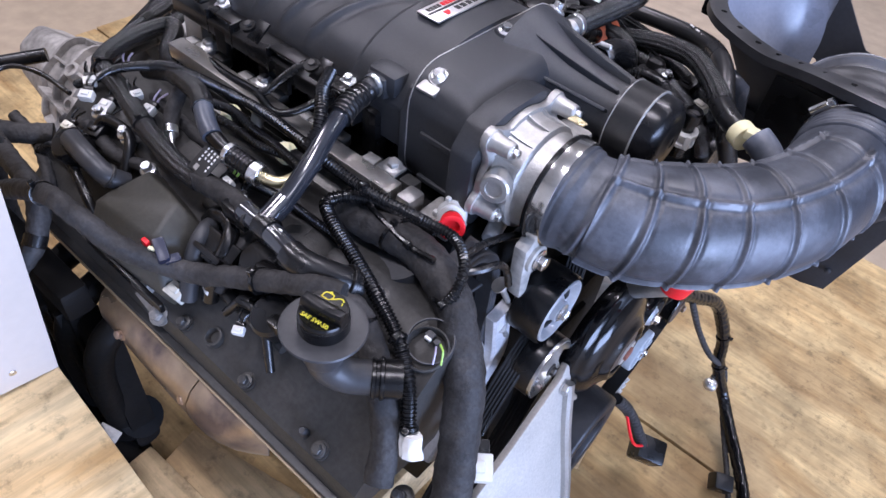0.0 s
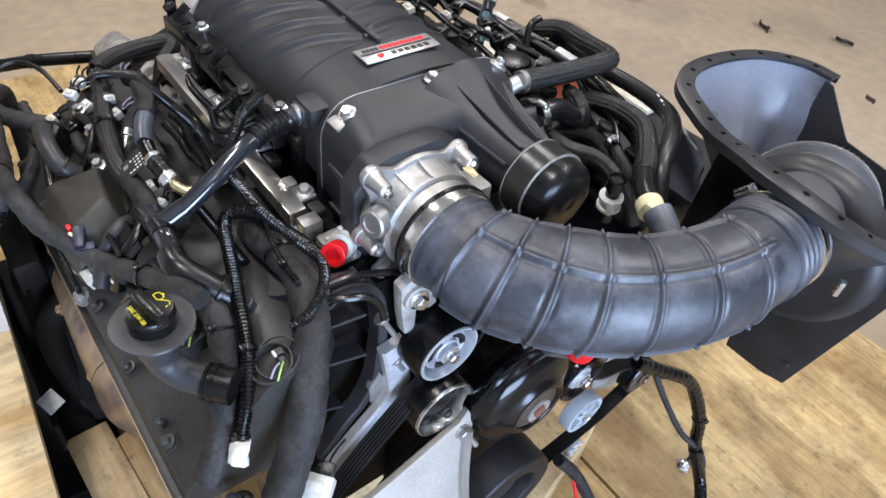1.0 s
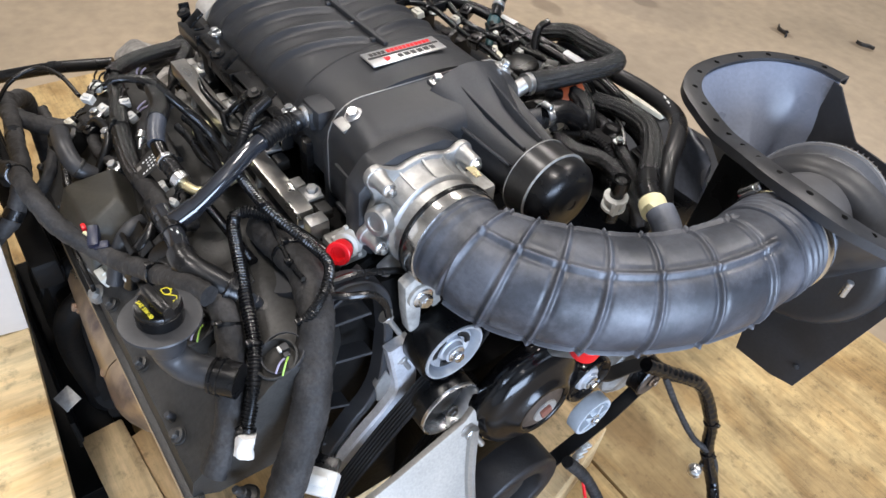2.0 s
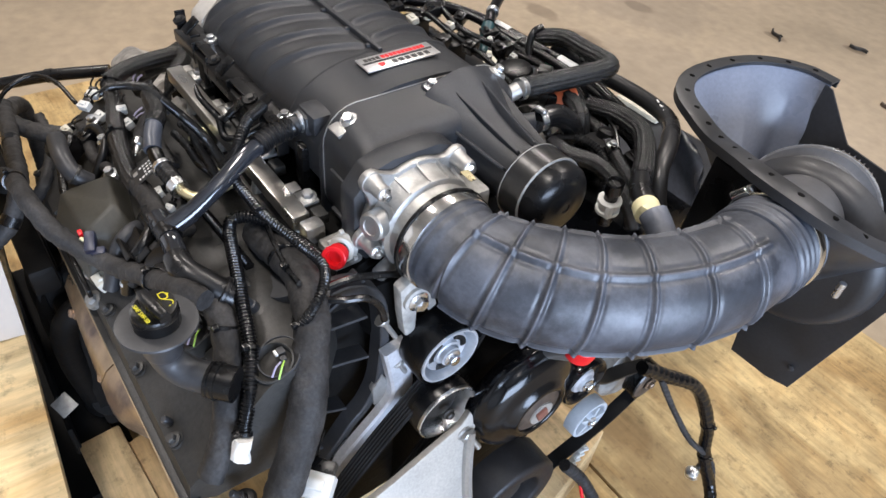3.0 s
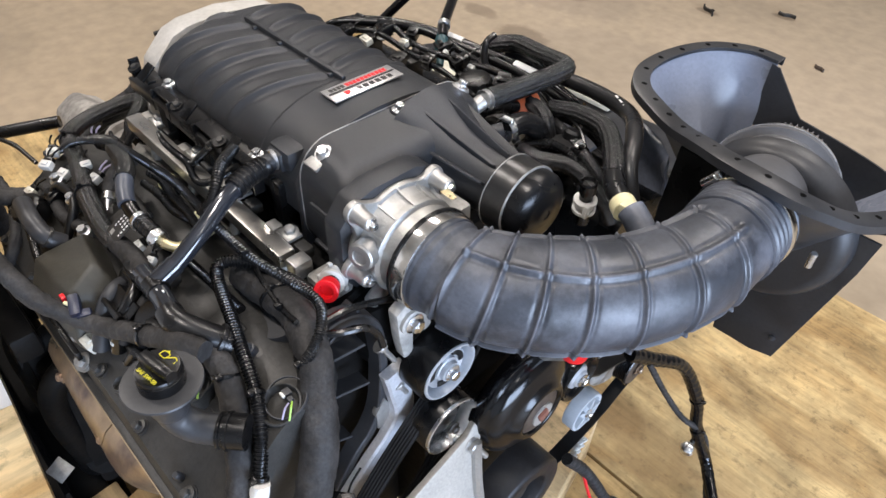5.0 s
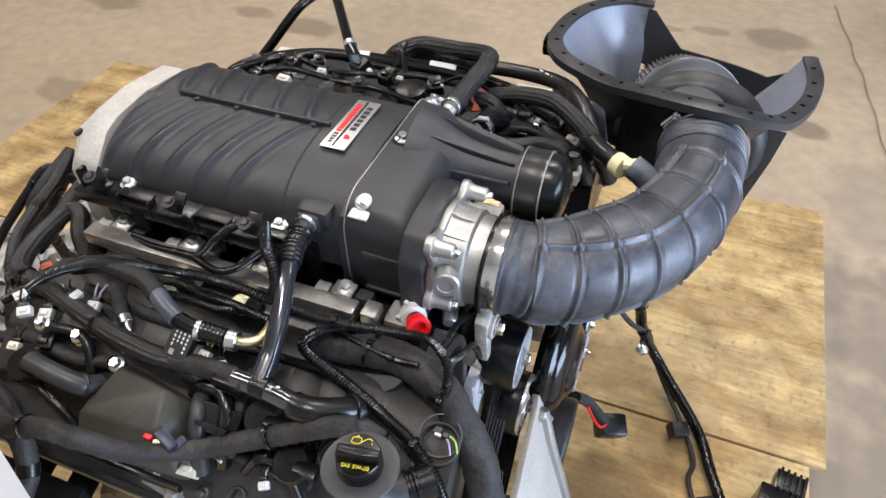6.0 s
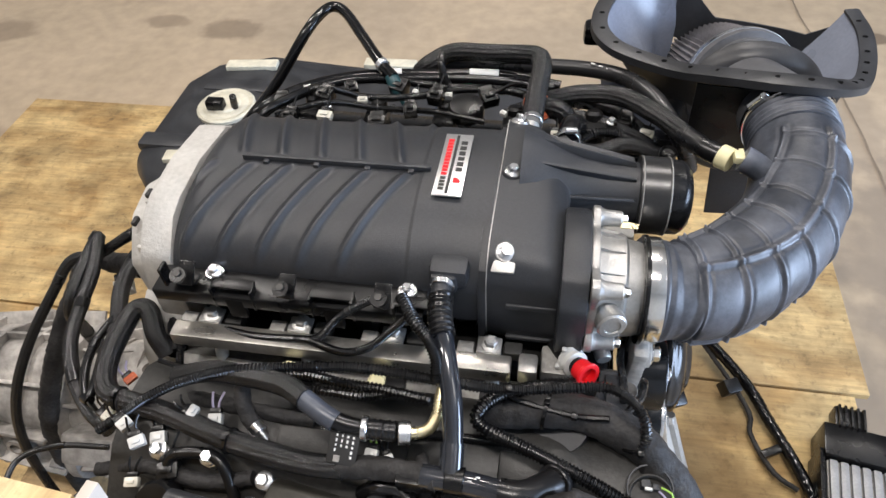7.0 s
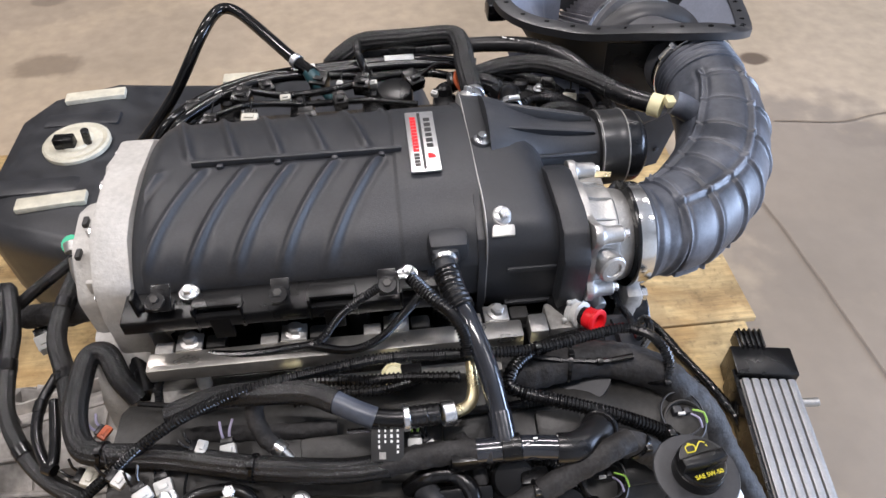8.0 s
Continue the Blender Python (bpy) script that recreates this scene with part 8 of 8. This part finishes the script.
# more plugs and leads crowded over the far bank
for fx, fy, fz, mm, sz, yaw in ((-0.245, 0.385, -0.060, BLACKPLASTIC, (0.030, 0.024, 0.022), 10), (-0.215, 0.420, -0.058, WHITEPLASTIC, (0.016, 0.010, 0.012), 40), (-0.180, 0.395, -0.052, BLACKPLASTIC, (0.036, 0.026, 0.024), -15), (-0.150, 0.430, -0.060, BLACKPLASTIC, (0.026, 0.030, 0.020), 25),
                                (-0.120, 0.385, -0.050, CLEARBAG, (0.020, 0.014, 0.014), 5), (-0.075, 0.425, -0.055, BLACKPLASTIC, (0.034, 0.024, 0.026), -20), (-0.045, 0.365, -0.048, BLACKPLASTIC, (0.026, 0.022, 0.022), 12), (0.060, 0.420, -0.060, BLACKPLASTIC, (0.034, 0.028, 0.024), 30),
                                (0.085, 0.380, -0.055, WHITEPLASTIC, (0.014, 0.010, 0.012), -30), (0.120, 0.415, -0.062, BLACKPLASTIC, (0.030, 0.022, 0.022), 15), (0.190, 0.440, -0.075, WHITEPLASTIC, (0.018, 0.012, 0.014), 50), (0.255, 0.410, -0.080, BLACKPLASTIC, (0.030, 0.024, 0.022), -10)):
    plug((fx, fy, fz), sz, yaw, 15, mm, {id(CLEARBAG): "milky plastic injector plug", id(WHITEPLASTIC): "small white plug on the far bank"}.get(id(mm), "small black plug on the far bank"), 0)
for pts, r, lab7 in (([(-0.260, 0.400, -0.075), (-0.190, 0.408, -0.048), (-0.120, 0.402, -0.056), (-0.050, 0.395, -0.046), (0.020, 0.430, -0.054), (0.080, 0.440, -0.060)], 0.0050, "thin sleeved wire along the far bank"),
                     ([(-0.250, 0.365, -0.070), (-0.170, 0.370, -0.046), (-0.090, 0.372, -0.052), (-0.010, 0.368, -0.050), (0.060, 0.365, -0.060)], 0.0042, "thin sleeved wire along the far bank"),
                     ([(-0.230, 0.450, -0.080), (-0.150, 0.455, -0.062), (-0.070, 0.448, -0.058), (0.000, 0.452, -0.066), (0.090, 0.455, -0.070), (0.160, 0.435, -0.085)], 0.0060, "sleeved wire bundle under the far rails")):
    hose_thing("wire", lab7, "wire", "thin wires", [("lead", bm_conduit(pts, r, 0.0034, 0.0006, 12), CONDUIT, "")])
solid("sensor_dome", bm_lathe((0.030, 0.395, -0.070), (0, -0.1, 1), [(0, 0.026), (0.014, 0.026), (0.019, 0.023), (0.021, 0.016)], 28), BLACKPLASTIC, "round black plastic cap on the far bank", "cap")
bot = thing("quick_connector", "black bottle-shaped quick connector with a white collar", "connector", (0.304, 0.306, -0.11))
part("body", bm_lathe((0.300, 0.316, -0.112), (0.05, -0.10, 1), [(0, 0.010), (0.020, 0.010), (0.022, 0.0085), (0.050, 0.0085), (0.052, 0.011), (0.066, 0.011), (0.068, 0.0092), (0.064, 0.007)], 24), BLACKPLASTIC, bot)
part("collar", bm_join(bm_lathe((0.3012, 0.3135, -0.092), (0.05, -0.10, 1), [(0, 0.010), (0.001, 0.0148), (0.005, 0.0148), (0.006, 0.012), (0.014, 0.012), (0.015, 0.0148), (0.019, 0.0148), (0.020, 0.010)], 28), bm_box((0.312, 0.302, -0.082), (0.006, 0.008, 0.018), 0.001)), WHITEPLASTIC, bot, "white retaining collar")

# ---------------------------------------------------------------- plugs and small parts on the near bank
for at, size, yaw, mm, lab3, wm in (((-0.159, -0.107, -0.096), (0.020, 0.016, 0.014), 10, WHITEPLASTIC, "white plug with two thin wires", WIRE_R), ((-0.219, -0.128, -0.112), (0.022, 0.018, 0.014), 20, WHITEPLASTIC, "white plug with grey wires", None),
                                    ((0.013, -0.127, -0.083), (0.018, 0.014, 0.012), -4, WHITEPLASTIC, "white plug with a yellow-green wire", WIRE_G), ((-0.231, -0.141, -0.098), (0.022, 0.016, 0.014), 35, WHITEPLASTIC, "white plug at the rear of the bank", None),
                                    ((-0.254, -0.124, -0.098), (0.020, 0.016, 0.014), 60, WHITEPLASTIC, "white plug at the rear of the bank", None), ((-0.234, -0.171, -0.128), (0.020, 0.014, 0.012), 10, CLEARBAG, "milky plug at the rear of the bank", None),
                                    ((-0.182, -0.106, -0.088), (0.018, 0.014, 0.014), 80, WHITEPLASTIC, "white plug among the looms", None), ((0.027, -0.123, -0.098), (0.014, 0.012, 0.012), 30, WHITEPLASTIC, "small white plug under the loom", None),
                                    ((-0.290, -0.060, -0.122), (0.020, 0.012, 0.010), 60, ORANGE, "orange and white plug behind the loom", WIRE_R), ((-0.425, 0.120, -0.20), (0.034, 0.028, 0.026), 30, WHITEPLASTIC, "large white plug behind the engine", None),
                                    ((0.030, -0.214, -0.165), (0.030, 0.022, 0.020), 5, CLEARBAG, "milky plug at the cover edge", None), ((0.352, -0.121, -0.232), (0.050, 0.036, 0.030), 40, WHITEPLASTIC, "large pale plastic plug before the timing cover", None),
                                    ((-0.30, -0.10, -0.135), (0.024, 0.018, 0.014), 75, CLEARBAG, "milky plug at the rear of the bank", None),
                                    ((-0.20, -0.155, -0.125), (0.030, 0.024, 0.020), 15, BLACKPLASTIC, "black coil plug on the valve cover", None), ((-0.02, -0.19, -0.135), (0.026, 0.020, 0.018), 12, BLACKPLASTIC, "black coil plug on the valve cover", None), ((0.11, -0.185, -0.135), (0.026, 0.020, 0.018), 14, BLACKPLASTIC, "black coil plug on the valve cover", None),
                                    ((0.06, -0.195, -0.15), (0.018, 0.014, 0.012), -20, WHITEPLASTIC, "white plug near the cover edge", None), ((0.118, -0.205, -0.155), (0.016, 0.012, 0.012), 30, WHITEPLASTIC, "white plug near the cover edge", None)):
    plug(at, size, yaw, 20, mm, lab3, 2, wm)
for (cx, cy, cz), lab4 in (((-0.002, -0.039, -0.092), "yellow-cream injector clip below the rail"), ((0.145, -0.032, -0.095), "yellow-cream injector clip below the rail"), ((-0.105, -0.035, -0.098), "yellow-cream injector clip below the rail")):
    g = thing("injector_clip", lab4, "clip", (cx, cy, cz - 0.01), "injector clips")
    part("body", bm_lathe((cx, cy, cz - 0.012), (0, -0.5, 1), [(0, 0.012), (0.008, 0.0125), (0.011, 0.009), (0.016, 0.008)], 20), CREAM, g)
    part("plug", bm_box((cx + 0.018, cy - 0.002, cz - 0.006), (0.022, 0.014, 0.014), 0.003), BLACKPLASTIC, g)
for bx, by, bz in ((0.203, -0.101, -0.105), (0.318, -0.183, -0.235), (0.223, -0.209, -0.205)):
    g = thing("cover_stud", "black-grey stud standing on the valve cover", "stud", (bx, by, bz - 0.012), "cover studs")
    part("base", bm_lathe((bx, by, bz - 0.014), (0, -0.4, 1), [(0, 0.012), (0.005, 0.011), (0.007, 0.008)], 18), DARKSTEEL, g)
    part("post", bm_lathe((bx, by - 0.003, bz - 0.008), (0, -0.4, 1), [(0, 0.0065), (0.010, 0.0062), (0.011, 0.0045), (0.022, 0.0042), (0.024, 0.003)], 12), RIMPLASTIC, g)
# moulded boxes and solenoids on the near cover
for sx, sy, sz in ((-0.20, -0.178, -0.128), (0.10, -0.150, -0.108), (0.145, -0.175, -0.128)):
    g = thing("solenoid", "round black cam solenoid in the valve cover", "solenoid", (sx, sy, sz - 0.01), "cam solenoids")
    part("body", bm_lathe((sx, sy, sz - 0.015), (0, -0.55, 1), [(0, 0.021), (0.022, 0.021), (0.026, 0.018), (0.027, 0.008)], 28), BLACKPLASTIC, g)
    part("socket", bm_box((sx + 0.018, sy - 0.012, sz + 0.004), (0.026, 0.016, 0.014), 0.003), BLACKPLASTIC, g)

# ---------------------------------------------------------------- looms on the pallet in front
hose_thing("wiring_loom", "thick black loom hanging from the engine front onto the plywood", "wiring", "wiring looms", [("loom", bm_taped(RIGHT_LOOM, 0.0118, 30.0), GLOSSBLACK, ""), ("tie", tie_bm(RIGHT_LOOM[3], (0.3, 0.1, -0.9), 0.013), CONDUIT, ""), ("tie", tie_bm(RIGHT_LOOM[4], (0.3, 0.1, -0.9), 0.013), CONDUIT, "")])
hose_thing("wire", "thin taped branch wire lying on the plywood", "wire", "thin wires", [("lead", bm_taped(RIGHT_WIRE, 0.0050, 33.0), TAPE, ""), ("plug", bm_box((0.602, 0.500, -0.876), (0.040, 0.034, 0.034), 0.005, Euler((0.3, 0.2, 0.5)).to_matrix()), BLACKPLASTIC, "black plug"), ("clip", bm_box((0.690, 0.370, -0.902), (0.07, 0.018, 0.014), 0.003, Euler((0, 0, 0.5)).to_matrix()), BLACKPLASTIC, "")])
hose_thing("ring_terminal", "shiny ball-ended ground terminal on the loom", "terminal", "", [("ball", bm_lathe((0.482, 0.619, -0.784), (0, -0.4, 1), [(0, 0.006), (0.004, 0.012), (0.012, 0.015), (0.020, 0.012), (0.024, 0.006)], 20), STEEL, ""), ("stem", bm_tube([(0.482, 0.624, -0.784), (0.480, 0.640, -0.79), (0.478, 0.648, -0.77)], 0.005, 10), DARKSTEEL, "")])
hose_thing("wiring_loom", "black loom with a plug hanging below the crankshaft damper", "wiring", "wiring looms", [("loom", bm_taped(FRONT_LOOM, 0.010, 36.0), TAPE, ""), ("plug", bm_box((0.455, 0.43, -0.835), (0.06, 0.05, 0.05), 0.008, Euler((0.4, 0.3, 0.5)).to_matrix()), BLACKPLASTIC, "black plug"), ("wire", bm_tube([(0.39, 0.35, -0.65), (0.43, 0.36, -0.74), (0.45, 0.42, -0.81)], 0.003, 8), RED, "red wire")])
solid("metal_tab", bm_box((-0.078, -0.312, -0.47), (0.030, 0.026, 0.0015), 0.0005, Euler((radians(20), radians(15), radians(20))).to_matrix()), DIRTYALU, "dull grey metal tab among the dark pipes", "tab")
for i, (bx, by, bz, sx, sy, sz, rz) in enumerate(((-0.005, -0.286, -0.77, 0.22, 0.066, 0.300, 0.05), (0.02, -0.205, -0.79, 0.26, 0.09, 0.260, 0.22), (0.34, -0.14, -0.85, 0.12, 0.30, 0.135, 0.2), (0.27, 0.42, -0.845, 0.15, 0.20, 0.145, 0.25))):
    solid("support_block", bm_box((bx, by, bz), (sx, sy, sz), 0.004, Euler((0, 0, rz)).to_matrix()), LUMBER, "offcut of rough lumber beside the engine", "wood block", "blocks under the engine")

# dark shapes added to fill the shaded gap between the engine and the crate
sub = thing("gap_filler", "added black filler for the shaded gap between engine and crate", "frame", (-0.3, -0.28, -0.9))
part("side_web", bm_box((-0.365, -0.262, -0.585), (0.43, 0.030, 0.60), 0.006), SHADEDGRIME, sub)
part("top_rail", bm_box((-0.34, -0.268, -0.262), (0.46, 0.034, 0.045), 0.008), SHADEDGRIME, sub)
part("lower_rail", bm_box((-0.25, -0.272, -0.890), (0.66, 0.036, 0.056), 0.006), SHADEDGRIME, sub)
part("filler_pan", bm_join(bm_box((-0.46, -0.325, -0.845), (0.62, 0.150, 0.012), 0.004), bm_box((-0.46, -0.397, -0.830), (0.62, 0.008, 0.040), 0.003), bm_box((-0.46, -0.325, -0.885), (0.58, 0.10, 0.066), 0.004)), SHADEDGRIME, sub, "added black filler pan for the dark gap beside the crate")
part("filler_tray", bm_box((-0.345, -0.300, -0.63), (0.48, 0.060, 0.012), 0.004), SHADEDGRIME, sub)
part("tray_lip", bm_box((-0.345, -0.324, -0.60), (0.48, 0.008, 0.07), 0.003), SHADEDGRIME, sub)
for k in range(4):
    part("rib", bm_box((-0.50 + 0.11 * k, -0.280, -0.58), (0.012, 0.012, 0.52), 0.003), SHADEDGRIME, sub)
part("hose", bm_tube([(-0.5, -0.272, -0.20), (-0.36, -0.276, -0.235), (-0.27, -0.274, -0.31), (-0.21, -0.276, -0.45), (-0.18, -0.27, -0.62)], 0.013, 14), SOFTRUBBER, sub)


# ---------------------------------------------------------------- scraps on the concrete
def scrap(x, y, length, turn, label, material):
    g = thing("scrap", label, "debris", (x, y, FLOOR), "scraps on the floor")
    d, n = V(math.cos(turn), math.sin(turn), 0), V(-math.sin(turn), math.cos(turn), 0)
    p = V(x, y, FLOOR + 0.010)
    part("strip", bm_sweep(curve_points([p - d * length / 2 + n * length * 0.15, p - d * length * 0.2, p + d * length * 0.2 + n * length * 0.08, p + d * length / 2 - n * length * 0.05], 0.01), lambda s, a: 0.007 + 0.003 * math.cos(2 * a), 10), material, g)
    part("flake", bm_box(p + n * length * 0.3 - V(0, 0, 0.005), (0.02, 0.012, 0.006), 0.002, Euler((0.2, 0.1, turn)).to_matrix()), material, g)


scrap(-0.92, 3.26, 0.12, -0.5, "curled dark strip of scrap on the concrete", DARKSTEEL)
scrap(-0.60, 3.54, 0.09, 0.3, "small dark scrap on the concrete", DARKSTEEL)
scrap(-0.22, 3.08, 0.05, -0.2, "small dark scrap on the concrete", FLAKYBROWN)
